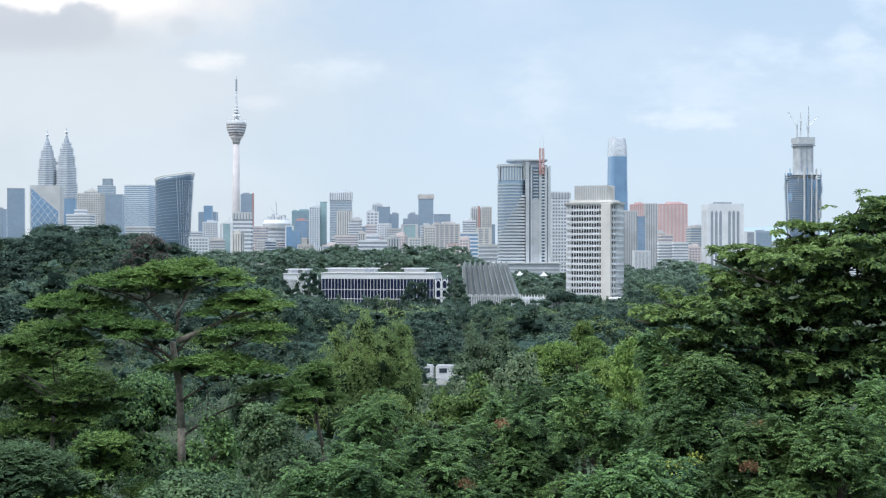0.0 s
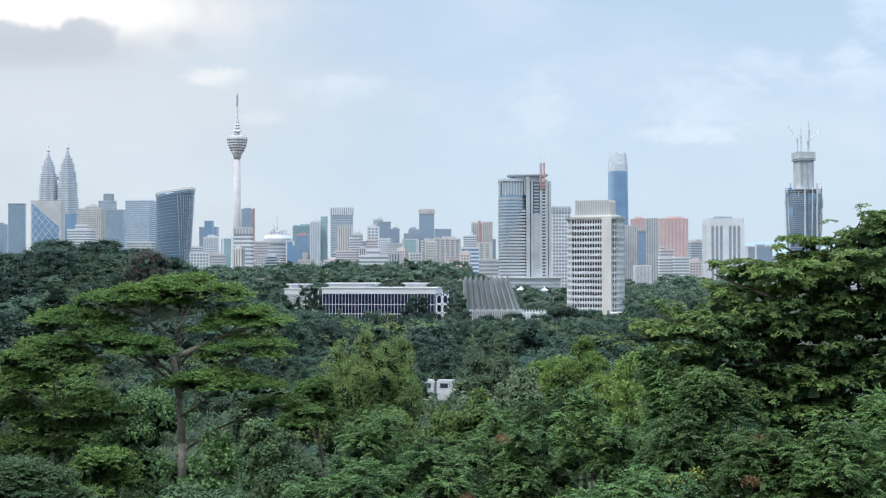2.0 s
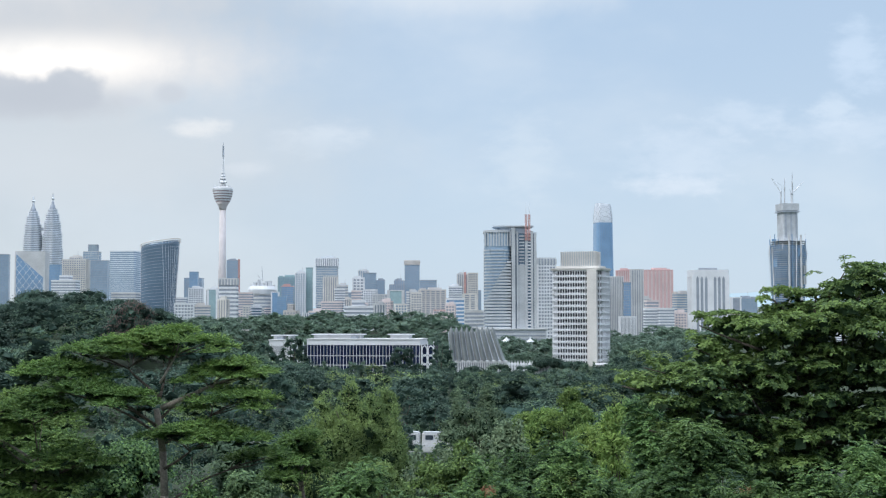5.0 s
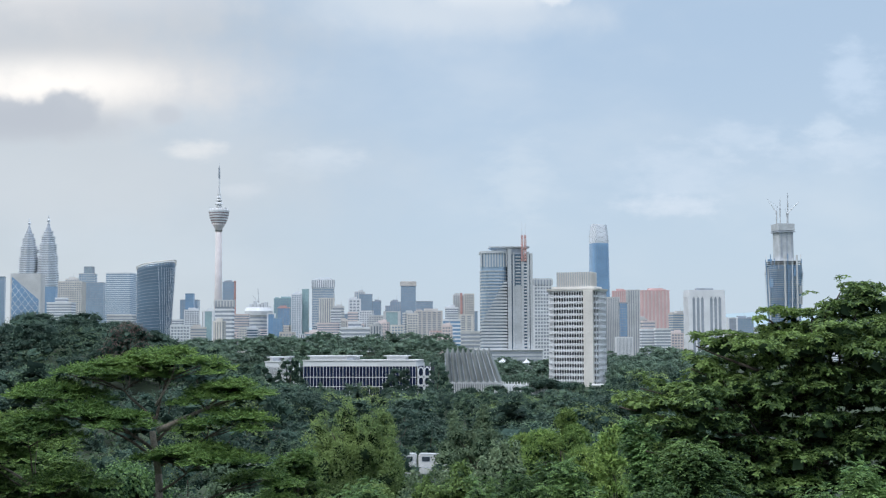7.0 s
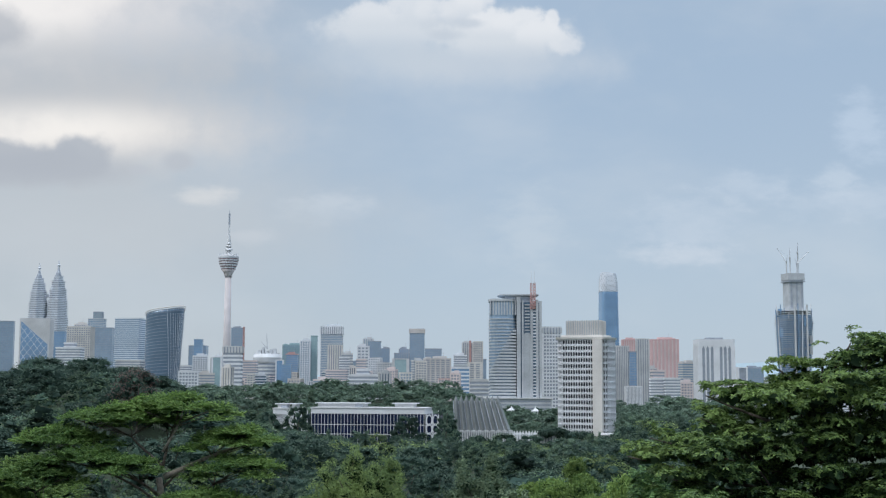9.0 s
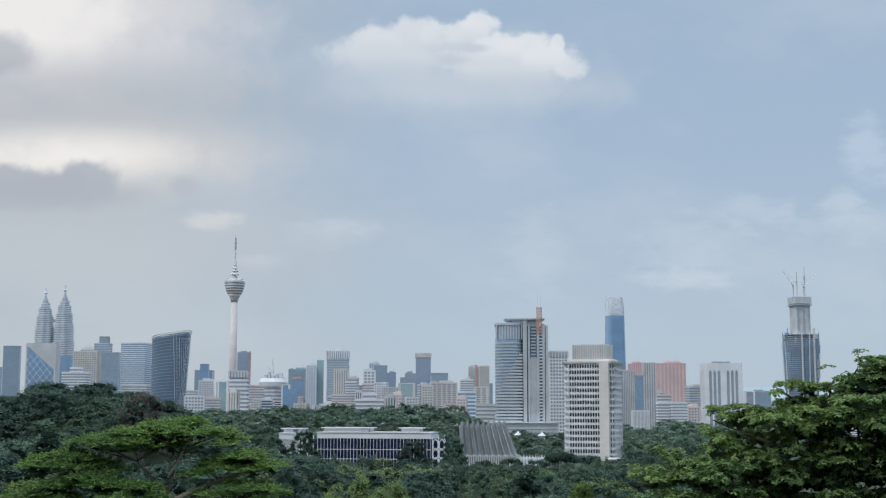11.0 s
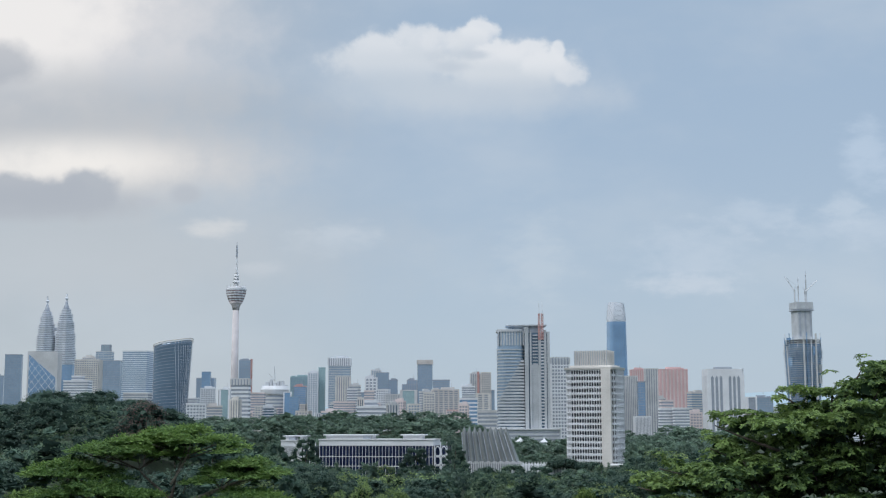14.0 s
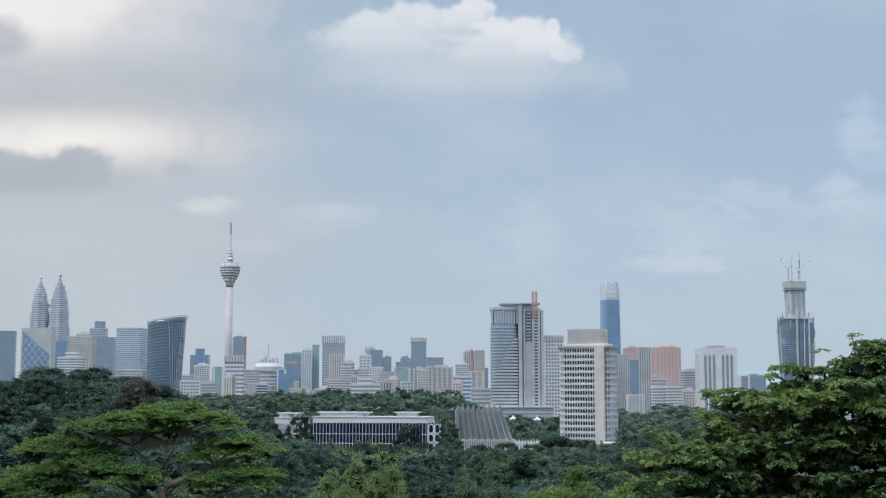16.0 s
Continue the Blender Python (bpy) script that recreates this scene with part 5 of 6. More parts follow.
def spray(P, O, kind, size):
    """Turns twig points into leaves: arrays C, A, N, length, width."""
    n = len(P)
    up = np.array([0, 0, 1.0])
    if kind == "rosette":
        k = 6
        ax = unit(O * 0.6 + up * 0.7 + RNG.normal(size=(n, 3)) * 0.25)
        e1 = unit(np.cross(ax, RNG.normal(size=(n, 3))))
        e2 = np.cross(ax, e1)
        C, A, N = [], [], []
        for i in range(k):
            a = 2 * math.pi * i / k + RNG.uniform(-0.3, 0.3, (n, 1))
            out = e1 * np.cos(a) + e2 * np.sin(a)
            dirn = unit(out + ax * RNG.uniform(-0.15, 0.55, (n, 1)))
            C.append(P + dirn * size * 0.55)
            A.append(dirn)
            N.append(ax)
        C, A, N = (np.concatenate(v) for v in (C, A, N))
        L = RNG.uniform(0.8, 1.25, len(C)) * size
        return C, A, N, L, L * 0.48
    if kind in ("frond", "flat"):
        long = kind == "frond"
        droop = 0.55 if long else 0.12
        k = 10 if long else 8
        flat = O * 1.0 + RNG.normal(size=(n, 3)) * 0.7
        flat[:, 2] = flat[:, 2] * 0.3 + (0.25 if long else 0.1)
        dirn = unit(flat)
        side = unit(np.cross(dirn, np.tile(up, (n, 1))) + RNG.normal(size=(n, 3)) * 0.15)
        C, A, N = [], [], []
        for i in range(k):
            s = 1 if i % 2 else -1
            f = 0.2 + 0.8 * (i // 2) / (k / 2 - 1)
            p = P + dirn * size * f * (1.9 if long else 1.3) - up * size * droop * f * f * (1.5 if long else 1.0)
            a = unit(side * s + dirn * (0.5 + 0.5 * f) - up * (0.3 if long else 0.2))
            C.append(p + a * size * 0.2)
            A.append(a)
            N.append(unit(np.tile(up, (n, 1)) + O * 0.5 + RNG.normal(size=(n, 3)) * (0.3 if long else 0.45)))
        C, A, N = (np.concatenate(v) for v in (C, A, N))
        L = RNG.uniform(0.8, 1.2, len(C)) * size * (0.62 if long else 0.5)
        return C, A, N, L, L * (0.42 if long else 0.5)
    if kind == "droop":
        k = 3
        C, A, N = [], [], []
        for i in range(k):
            a = unit(O * 0.5 + RNG.normal(size=(n, 3)) * 0.6 + np.array([0, 0, 0.25]))
            C.append(P + RNG.normal(size=(n, 3)) * size * 0.5)
            A.append(a)
            N.append(unit(O + RNG.normal(size=(n, 3)) * 0.5 + up * 0.3))
        C, A, N = (np.concatenate(v) for v in (C, A, N))
        L = RNG.uniform(0.7, 1.3, len(C)) * size
        return C, A, N, L, L * 0.30
    k = 1 if kind == "single" else 3
    C, A, N = [], [], []
    for i in range(k):
        C.append(P + RNG.normal(size=(n, 3)) * size * 0.55)
        face = unit(O * 1.0 + up * 0.35 + RNG.normal(size=(n, 3)) * 0.3)
        a = RNG.normal(size=(n, 3))
        A.append(unit(a - face * (a * face).sum(axis=1, keepdims=True) * 0.85))
        N.append(face)
    C, A, N = (np.concatenate(v) for v in (C, A, N))
    L = RNG.uniform(0.7, 1.3, len(C)) * size
    return C, A, N, L, L * 0.6


def limb(vs, fs, a, b, ra, rb, bend=0.12, parts=5, sides=7):
    """A crooked tapering branch."""
    a, b = Vector(a), Vector(b)
    length = (b - a).length
    off = Vector((random.uniform(-1, 1), random.uniform(-1, 1), random.uniform(-0.3, 0.9))) * length * bend
    pts = []
    for i in range(parts + 1):
        f = i / parts
        pts.append(a.lerp(b, f) + off * math.sin(f * math.pi) + Vector((random.uniform(-1, 1), random.uniform(-1, 1), 0)) * length * 0.02)
    for i in range(parts):
        beam(vs, fs, pts[i], pts[i + 1], ra + (rb - ra) * i / parts, ra + (rb - ra) * (i + 1) / parts, sides)
    return pts


def crown_blobs(style, r, h0, h1, rnd):
    """The leaf masses of a crown of radius r between heights h0 and h1."""
    blobs = []
    hh = h1 - h0
    if style == "tier":
        for i in range(16):
            f = (i + rnd.random()) / 16
            a = rnd.uniform(0, 6.28)
            q = r * (0.85 * (1 - f ** 1.6) + 0.05) * rnd.uniform(0.55, 1.0)
            s = r * rnd.uniform(0.26, 0.42)
            blobs.append((q * math.cos(a), q * math.sin(a), h0 + hh * f - 0.05 * r, s, s, s * 0.22))
    elif style == "lump":
        for i in range(9):
            f = (i + rnd.random()) / 9
            a = i * 2.4 + rnd.uniform(-0.5, 0.5)
            q = r * math.sqrt(max(0.02, 1 - f ** 2)) * rnd.uniform(0.45, 0.7)
            s = r * rnd.uniform(0.38, 0.52)
            blobs.append((q * math.cos(a), q * math.sin(a), h0 + hh * (0.12 + f * 0.66), s, s, s * 0.62))
    elif style == "plume":
        for i in range(22):
            f = (i + rnd.random()) / 22
            a = rnd.uniform(0, 6.28)
            q = r * (1 - f) ** 0.5 * rnd.uniform(0.25, 0.9)
            s = r * (0.40 - 0.14 * f) * rnd.uniform(0.8, 1.2)
            blobs.append((q * math.cos(a), q * math.sin(a), h0 + hh * f * 0.93, s * 0.8, s * 0.8, s * 1.25))
    elif style == "pads":
        for i in range(30):
            f = (i + rnd.random()) / 30
            a = rnd.uniform(0, 6.28)
            q = r * math.sqrt(max(0.02, 1 - f ** 2)) * rnd.uniform(0.3, 1.15)
            s = r * rnd.uniform(0.15, 0.38)
            blobs.append((q * math.cos(a), q * math.sin(a), h0 + hh * f * 0.93 - s * 0.2 + hh * rnd.uniform(-0.12, 0.06), s, s, s * rnd.uniform(0.3, 0.7)))
        for i in range(7):
            a = rnd.uniform(0, 6.28)
            q = r * rnd.uniform(0.2, 1.0)
            s = r * rnd.uniform(0.09, 0.17)
            for k in range(3):
                blobs.append((q * math.cos(a) * (1 + 0.06 * k), q * math.sin(a) * (1 + 0.06 * k), h0 + hh * (0.97 - 0.5 * (q / r) ** 2) + s * 1.1 * k, s * (1.2 - 0.3 * k), s * (1.2 - 0.3 * k), s * 1.1))
    elif style == "billow":
        n = 30
        for i in range(n):
            f = (i + rnd.random()) / n
            a = i * 2.4 + rnd.uniform(-0.4, 0.4)
            up = -0.15 + 1.1 * f
            q = 0.78 * r * math.sqrt(max(0.0, 1 - min(1.0, up) ** 2)) * rnd.uniform(0.8, 1.12)
            s = r * rnd.uniform(0.22, 0.36)
            blobs.append((q * math.cos(a), q * math.sin(a), h0 + hh * (0.33 + 0.57 * up) * rnd.uniform(0.94, 1.06), s, s, s * 0.68))
    else:
        for i in range(18):
            f = (i + rnd.random()) / 18
            a = rnd.uniform(0, 6.28)
            q = r * math.sqrt(max(0.02, 1 - f ** 2)) * rnd.uniform(0.35, 0.8)
            s = r * rnd.uniform(0.28, 0.46)
            blobs.append((q * math.cos(a), q * math.sin(a), h0 + hh * f * 0.82, s, s, s * 0.72))
    return blobs


def tree(x, y, base, top, r, style, leaf, size, count, label, kind="tuft", low=0.35, seed=1, blobs=None, group="near trees", trunk_r=None, name="tree", every=2, crown_low=-0.35, bark=None, inner=0):
    """A tree with its foot at (x, y, base): trunk with limbs, and a crown of leaves."""
    rnd = random.Random(seed)
    h = top - base
    t = thing(name, x, y, base, label, "tree", group)
    blobs = blobs or crown_blobs(style, r, h * low, h, rnd)
    vs, fs = [], []
    tr = trunk_r or max(0.10, h * 0.012)
    fork = h * (low + (1 - low) * 0.35)
    random.seed(seed)
    lead = (blobs[-1][0] * 0.6, blobs[-1][1] * 0.6, h * 0.86)
    if name != "tree":
        limb(vs, fs, (0, 0, -1), lead, tr, tr * 0.2, 0.03, 6, 7)
        child("trunk", mesh_of("trunk", vs, fs, bark or BARK, True), t)
    else:
        limb(vs, fs, (0, 0, -1), (0, 0, fork), tr, tr * 0.6, 0.03, 6, 9)
        child("trunk", mesh_of("trunk", vs, fs, bark or BARK, True), t)
        vs, fs = [], []
        limb(vs, fs, (0, 0, fork), lead, tr * 0.6, tr * 0.15, 0.05, 4, 7)
        child("leader", mesh_of("leader", vs, fs, bark or BARK, True), t)
        for cx, cy, cz, sx, sy, sz in blobs[::max(every, len(blobs) // 14 if every < 1000 else every)]:
            vs, fs = [], []
            z = min(fork * 1.1, cz * rnd.uniform(0.68, 0.88))
            limb(vs, fs, (0, 0, max(z, h * low * 0.9)), (cx, cy, cz - sz * 0.2), tr * 0.26, tr * 0.05, 0.10, 4, 5)
            child("limb", mesh_of("limb", vs, fs, bark or BARK, True), t)
    P, O = shell_points(blobs, count, crown_low)
    child("crown", leaf_mesh("crown", *spray(P, O, kind, size), leaf), t)
    # darker leaves inside the crown, its inner shade put into their colour
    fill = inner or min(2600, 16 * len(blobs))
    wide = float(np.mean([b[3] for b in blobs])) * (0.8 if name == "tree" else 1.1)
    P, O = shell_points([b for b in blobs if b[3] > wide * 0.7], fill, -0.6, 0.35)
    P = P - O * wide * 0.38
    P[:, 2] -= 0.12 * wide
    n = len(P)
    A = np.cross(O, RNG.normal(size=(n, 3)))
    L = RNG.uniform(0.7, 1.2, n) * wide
    child("inner_foliage", leaf_mesh("inner_foliage", P, A, unit(O + RNG.normal(size=(n, 3)) * 0.2), L, L * 0.8, LEAF_INNER_SHADE if name == "tree" else LEAF_DEPTH_SHADE), t)
    return t


# ---- near trees ----
BIG = (13.6, 46.0)
crown = []
rnd = random.Random(4)
FOOT = ground_z(*BIG)
# layered boughs: each level reaches a little further out, drooping pads of leaves
for z, west, east in ((61.65, 1.75, 3.9), (61.1, 0.75, 4.0), (60.2, -1.41, 4.15), (59.75, -3.59, 4.56), (58.98, -3.88, 4.76), (58.29, -5.47, 4.96), (57.62, -6.42, 4.96), (56.91, -5.23, 4.96), (56.06, -5.38, 4.96), (55.25, -4.32, 4.96), (54.38, -2.13, 4.96), (53.47, -1.79, 4.96), (52.46, -1.56, 4.96)):
    n = max(2, round((east - west) / 0.85))
    for i in range(n + 1):
        cx = west + 0.5 + (east - west - 0.5) * i / n + rnd.uniform(-0.25, 0.25)
        for cy in (-1.7, -0.6, 0.6, 1.9) if cx > west + 1.0 else (-0.3, 0.4):
            s = rnd.uniform(0.42, 0.78)
            crown.append((cx, cy + rnd.uniform(-0.5, 0.5), z - FOOT + rnd.uniform(-0.6, 0.3) - 0.12 * cy * cy * 0.3, s * 1.15, s, s * rnd.uniform(0.30, 0.46)))
    # the bough's tip: a row of ever smaller leaf tufts, turned up at the end
    for k in range(5):
        s = 0.44 - 0.05 * k
        crown.append((west + 0.55 - 0.25 * k, rnd.uniform(-0.9, 0.3), z - FOOT + 0.03 * k * k - 0.12 + rnd.uniform(-0.08, 0.08), s, s, s * 0.5))
# a long spray that reaches out above the crown
for k in range(14):
    s = rnd.uniform(0.30, 0.46)
    crown.append((-1.4 + 0.24 * k, rnd.uniform(-0.7, 0.1), 60.92 - FOOT - 0.05 * k + 0.004 * k * k + rnd.uniform(-0.1, 0.1), s, s, s * 0.5))
big = tree(BIG[0], BIG[1], FOOT, 62.0, 6, "pads", LEAF_BROAD, 0.165, 25000, "large dark green broadleaf tree with layered boughs and leaf rosettes", "rosette", 0.35, 77, crown, trunk_r=0.3, every=9)
for z, west in ((61.6, 1.6), (61.0, 0.6), (60.85, -1.4), (59.7, -3.6), (58.9, -3.9), (58.2, -5.5), (57.55, -6.4), (56.85, -5.2), (56.0, -5.4)):
    vs, fs = [], []
    limb(vs, fs, (0.3, 0, z - FOOT - 1.6), (west - 0.35, -0.3, z - FOOT), 0.09, 0.02, 0.05, 5, 5)
    child("bough", mesh_of("bough", vs, fs, BARK, True), big)


def umbrella_tree(x, y, tiers, label, fork, count, seed, trunk_r):
    """A tall tree whose foliage lies in broad arched tiers: centre, reach across and in depth, height of the arch."""
    rnd = random.Random(seed)
    foot = ground_z(x, y)
    pads = []
    for px, py, pz, rx, ry, rise in tiers:
        n = int(2.3 * rx * ry)
        lobes = [rnd.uniform(0.78, 1.12) for q in range(9)]
        for i in range(n):
            a = i * 2.39996 + rnd.uniform(-0.25, 0.25)
            rho = math.sqrt((i + 0.5) / n) * lobes[int(a / 6.2832 * 9) % 9]
            s = rnd.uniform(0.62, 1.05)
            pads.append((px + rx * rho * math.cos(a), py + ry * rho * math.sin(a), pz - foot - rise * 1.1 * rho ** 1.6 + rnd.uniform(-0.22, 0.10), s * 1.2, s, s * 0.13))
    top = max(q[2] for q in tiers)
    t = tree(x, y, foot, top, 9, "tier", LEAF_ALBIZIA, 0.36, count, label, "flat", 0.64, seed, pads, trunk_r=trunk_r, every=100000, crown_low=0.0, bark=BARK_PALE, inner=260)
    for px, py, pz, rx, ry, rise in tiers:
        # crooked limbs that fan out under each tier
        vs, fs = [], []
        hub = (px * 0.7, py * 0.7, pz - foot - rise * 0.9 - 0.8)
        limb(vs, fs, (0, 0, min(hub[2] - 0.3 * abs(px) - 0.6, fork - foot)), hub, trunk_r * 0.32, trunk_r * 0.16, 0.10, 5, 6)
        for q in range(8):
            a = q * 0.785 + rnd.uniform(-0.3, 0.3)
            limb(vs, fs, hub, (px + rx * 0.75 * math.cos(a), py + ry * 0.75 * math.sin(a), pz - foot - rise * 0.6 - 0.12), trunk_r * 0.13, 0.02, 0.08, 3, 4)
        child("bough", mesh_of("bough", vs, fs, BARK, True), t)


umbrella_tree(-17.9, 86.0, (
    (0.7, 0.8, 59.2, 3.8, 2.5, 1.35), (-3.3, 1.2, 58.5, 3.9, 2.3, 1.25), (-6.6, 0.6, 57.0, 3.1, 2.0, 1.0),
    (4.6, 0.4, 57.1, 3.0, 2.0, 1.15), (-4.9, -1.0, 55.75, 3.2, 1.8, 0.8), (-1.7, -1.8, 55.2, 2.2, 1.7, 0.75),
    (5.0, -1.2, 55.2, 2.7, 1.8, 0.95), (3.3, -2.4, 53.1, 4.0, 2.2, 1.1), (6.6, 0.6, 51.2, 2.0, 1.5, 0.6)),
    "tall umbrella-crowned tree with flat tiers of feathery green", 54.6, 17000, 78, 0.36)
umbrella_tree(-25.5, 84.5, (
    (-0.4, -0.2, 54.7, 3.4, 2.2, 0.95), (-3.0, -0.6, 53.2, 2.8, 2.0, 0.9), (2.2, -0.4, 51.3, 2.4, 1.8, 0.7),
    (-3.2, 0.4, 51.0, 2.8, 1.9, 0.8), (0.8, 0.8, 49.9, 3.2, 2.0, 0.6), (-2.0, -0.8, 48.8, 2.6, 1.8, 0.6)),
    "lower umbrella-crowned tree with feathery tiers beside a taller one", 50.6, 8000, 79, 0.22)
plumes = []
rnd = random.Random(6)
FOOT = ground_z(-6.3, 115.0)
for px, py, top in ((-3.0, 0.3, 53.4), (-0.7, -0.2, 54.7), (1.5, 0.4, 53.6), (3.0, -0.3, 52.3), (-4.2, -0.4, 51.4), (0.4, -1.3, 52.6), (-1.8, -1.4, 52.2)):
    for k in range(10):
        s = 0.55 + 0.17 * k
        plumes.append((px + rnd.uniform(-0.5, 0.5) * s * 1.5, py + rnd.uniform(-0.5, 0.5) * s, top - FOOT - 0.4 - 0.72 * k, s * rnd.uniform(0.8, 1.1), s, s * 0.95))
tree(-6.3, 115.0, FOOT, 54.7, 6.4, "plume", LEAF_OLIVE, 0.24, 16000, "soft olive green feathery tree with several plumes", "droop", 0.4, 1, plumes)
tree(-4.0, 118.0, ground_z(-4.0, 118.0), 53.2, 2.6, "plume", LEAF_OLIVE, 0.27, 4500, "small olive green feathery tree", "droop", max(0.08, (45.7 - ground_z(-4.0, 118.0)) / (53.2 - ground_z(-4.0, 118.0))), 2)
tree(5.4, 130.0, ground_z(5.4, 130.0), 50.9, 5.0, "pads", LEAF_GREY, 0.28, 5200, "broad grey-green tree with fine pale leaves", "tuft", max(0.08, (46.0 - ground_z(5.2, 130.0)) / (50.9 - ground_z(5.2, 130.0))), 3)
tree(9.3, 105.0, ground_z(9.3, 105.0), 51.2, 5.1, "dome", LEAF_GREY, 0.32, 3000, "grey-green bushy valley tree", "tuft", max(0.08, (46.4 - ground_z(9.3, 105.0)) / (51.2 - ground_z(9.3, 105.0))), 4)
tree(9.1, 84.0, ground_z(9.1, 84.0), 55.6, 1.1, "dome", LEAF_LIME, 0.22, 1500, "slender lime green tree with rounded head", "droop", max(0.08, (52.8 - ground_z(9.1, 84.0)) / (55.6 - ground_z(9.1, 84.0))), 5)
tree(9.5, 83.0, ground_z(9.5, 83.0), 54.3, 1.2, "dome", LEAF_LIME, 0.22, 1500, "lime green bushy tree beside another", "droop", max(0.08, (52.9 - ground_z(9.5, 83.0)) / (54.3 - ground_z(9.5, 83.0))), 6)
tree(8.2, 86.0, ground_z(8.2, 86.0), 53.9, 2.3, "dome", LEAF_LIME, 0.22, 2600, "bright lime green bushy tree", "droop", max(0.08, (50.7 - ground_z(8.2, 86.0)) / (53.9 - ground_z(8.2, 86.0))), 7)
tree(8.6, 60.0, ground_z(8.6, 60.0), 56.7, 1.0, "dome", LEAF_LIME, 0.22, 1800, "lime green rounded young tree", "droop", max(0.08, (51.4 - ground_z(8.6, 60.0)) / (56.7 - ground_z(8.6, 60.0))), 8)
tree(7.3, 100.0, ground_z(7.3, 100.0), 53.0, 1.3, "dome", LEAF_LIME, 0.26, 1200, "small rounded lime green tree", "droop", max(0.08, (49.6 - ground_z(7.3, 100.0)) / (53.0 - ground_z(7.3, 100.0))), 9)
tree(10.7, 64.0, ground_z(10.7, 64.0), 55.9, 1.7, "plume", LEAF_FERN, 0.35, 3536, "dark green feathery pyramidal tree", "frond", max(0.08, (50.6 - ground_z(10.7, 64.0)) / (55.9 - ground_z(10.7, 64.0))), 10)
tree(6.3, 92.0, ground_z(6.3, 92.0), 51.5, 3.4, "pads", LEAF_GREY, 0.22, 4200, "grey-green layered tree in the valley", "tuft", max(0.08, (47.2 - ground_z(6.3, 92.0)) / (51.5 - ground_z(6.3, 92.0))), 11)
tree(9.6, 76.0, ground_z(9.6, 76.0), 54.0, 2.3, "dome", LEAF_LIME, 0.19, 3400, "lime green bushy young tree", "droop", max(0.08, (49.5 - ground_z(9.6, 76.0)) / (54.0 - ground_z(9.6, 76.0))), 12)
tree(6.7, 70.0, ground_z(6.7, 70.0), 52.8, 2.8, "pads", LEAF_FERN, 0.30, 2056, "green feathery spreading tree", "frond", max(0.08, (49.1 - ground_z(6.7, 70.0)) / (52.8 - ground_z(6.7, 70.0))), 13)
tree(11.5, 66.0, ground_z(11.5, 66.0), 54.3, 2.0, "dome", LEAF_BROAD, 0.20, 3000, "dark green leafy young tree", "tuft", max(0.08, (50.8 - ground_z(11.5, 66.0)) / (54.3 - ground_z(11.5, 66.0))), 14)
tree(0.7, 88.0, ground_z(0.7, 88.0), 50.4, 2.7, "pads", LEAF_GREY, 0.22, 3200, "grey-green bushy tree below the railway", "tuft", max(0.08, (46.2 - ground_z(-0.5, 88.0)) / (50.4 - ground_z(-0.5, 88.0))), 15)
tree(-3.0, 80.0, ground_z(-3.0, 80.0), 51.4, 2.1, "dome", LEAF_OLIVE, 0.24, 2600, "olive green bushy slope tree", "droop", max(0.08, (46.8 - ground_z(-3.0, 80.0)) / (51.4 - ground_z(-3.0, 80.0))), 16)
tree(-18.2, 120.0, ground_z(-18.2, 120.0), 50.7, 3.7, "dome", LEAF_MID, 0.34, 2600, "green rounded tree behind the umbrella tree", "tuft", max(0.08, (42.3 - ground_z(-18.2, 120.0)) / (50.7 - ground_z(-18.2, 120.0))), 17)
tree(-27.4, 95.0, ground_z(-27.4, 95.0), 51.4, 3.8, "tier", LEAF_ALBIZIA, 0.48, 2448, "lower flat-topped feathery green tree", "flat", max(0.08, (46.8 - ground_z(-27.4, 95.0)) / (51.4 - ground_z(-27.4, 95.0))), 18)
tree(-32.0, 104.0, ground_z(-32.0, 104.0), 54.2, 6.0, "tier", LEAF_ALBIZIA, 0.43, 4420, "flat-topped feathery green tree behind another", "flat", max(0.08, (48.3 - ground_z(-32.0, 104.0)) / (54.2 - ground_z(-32.0, 104.0))), 19)
tree(-9.9, 100.0, ground_z(-9.9, 100.0), 51.2, 2.9, "tier", LEAF_ALBIZIA, 0.45, 1768, "small flat-topped feathery green tree", "flat", max(0.08, (47.9 - ground_z(-9.9, 100.0)) / (51.2 - ground_z(-9.9, 100.0))), 20)
tree(-14.5, 105.0, ground_z(-14.5, 105.0), 48.2, 3.2, "dome", LEAF_SHADE, 0.30, 2600, "dark green bushy slope tree", "tuft", max(0.08, (40.8 - ground_z(-14.5, 105.0)) / (48.2 - ground_z(-14.5, 105.0))), 21)
tree(-14.6, 82.0, ground_z(-14.6, 82.0), 48.6, 2.3, "pads", LEAF_FERN, 0.26, 2600, "pale green small shrubby tree", "tuft", max(0.08, (44.3 - ground_z(-14.6, 82.0)) / (48.6 - ground_z(-14.6, 82.0))), 22)
tree(-21.3, 80.0, ground_z(-21.3, 80.0), 48.4, 3.9, "tier", LEAF_ALBIZIA, 0.43, 2856, "low flat-topped feathery green tree", "flat", max(0.08, (44.0 - ground_z(-21.3, 80.0)) / (48.4 - ground_z(-21.3, 80.0))), 23)
tree(-33.5, 105.0, ground_z(-33.5, 105.0), 48.7, 5.1, "dome", LEAF_SHADE, 0.32, 4200, "green bushy tree below the umbrella tree", "tuft", max(0.08, (39.9 - ground_z(-33.5, 105.0)) / (48.7 - ground_z(-33.5, 105.0))), 24)
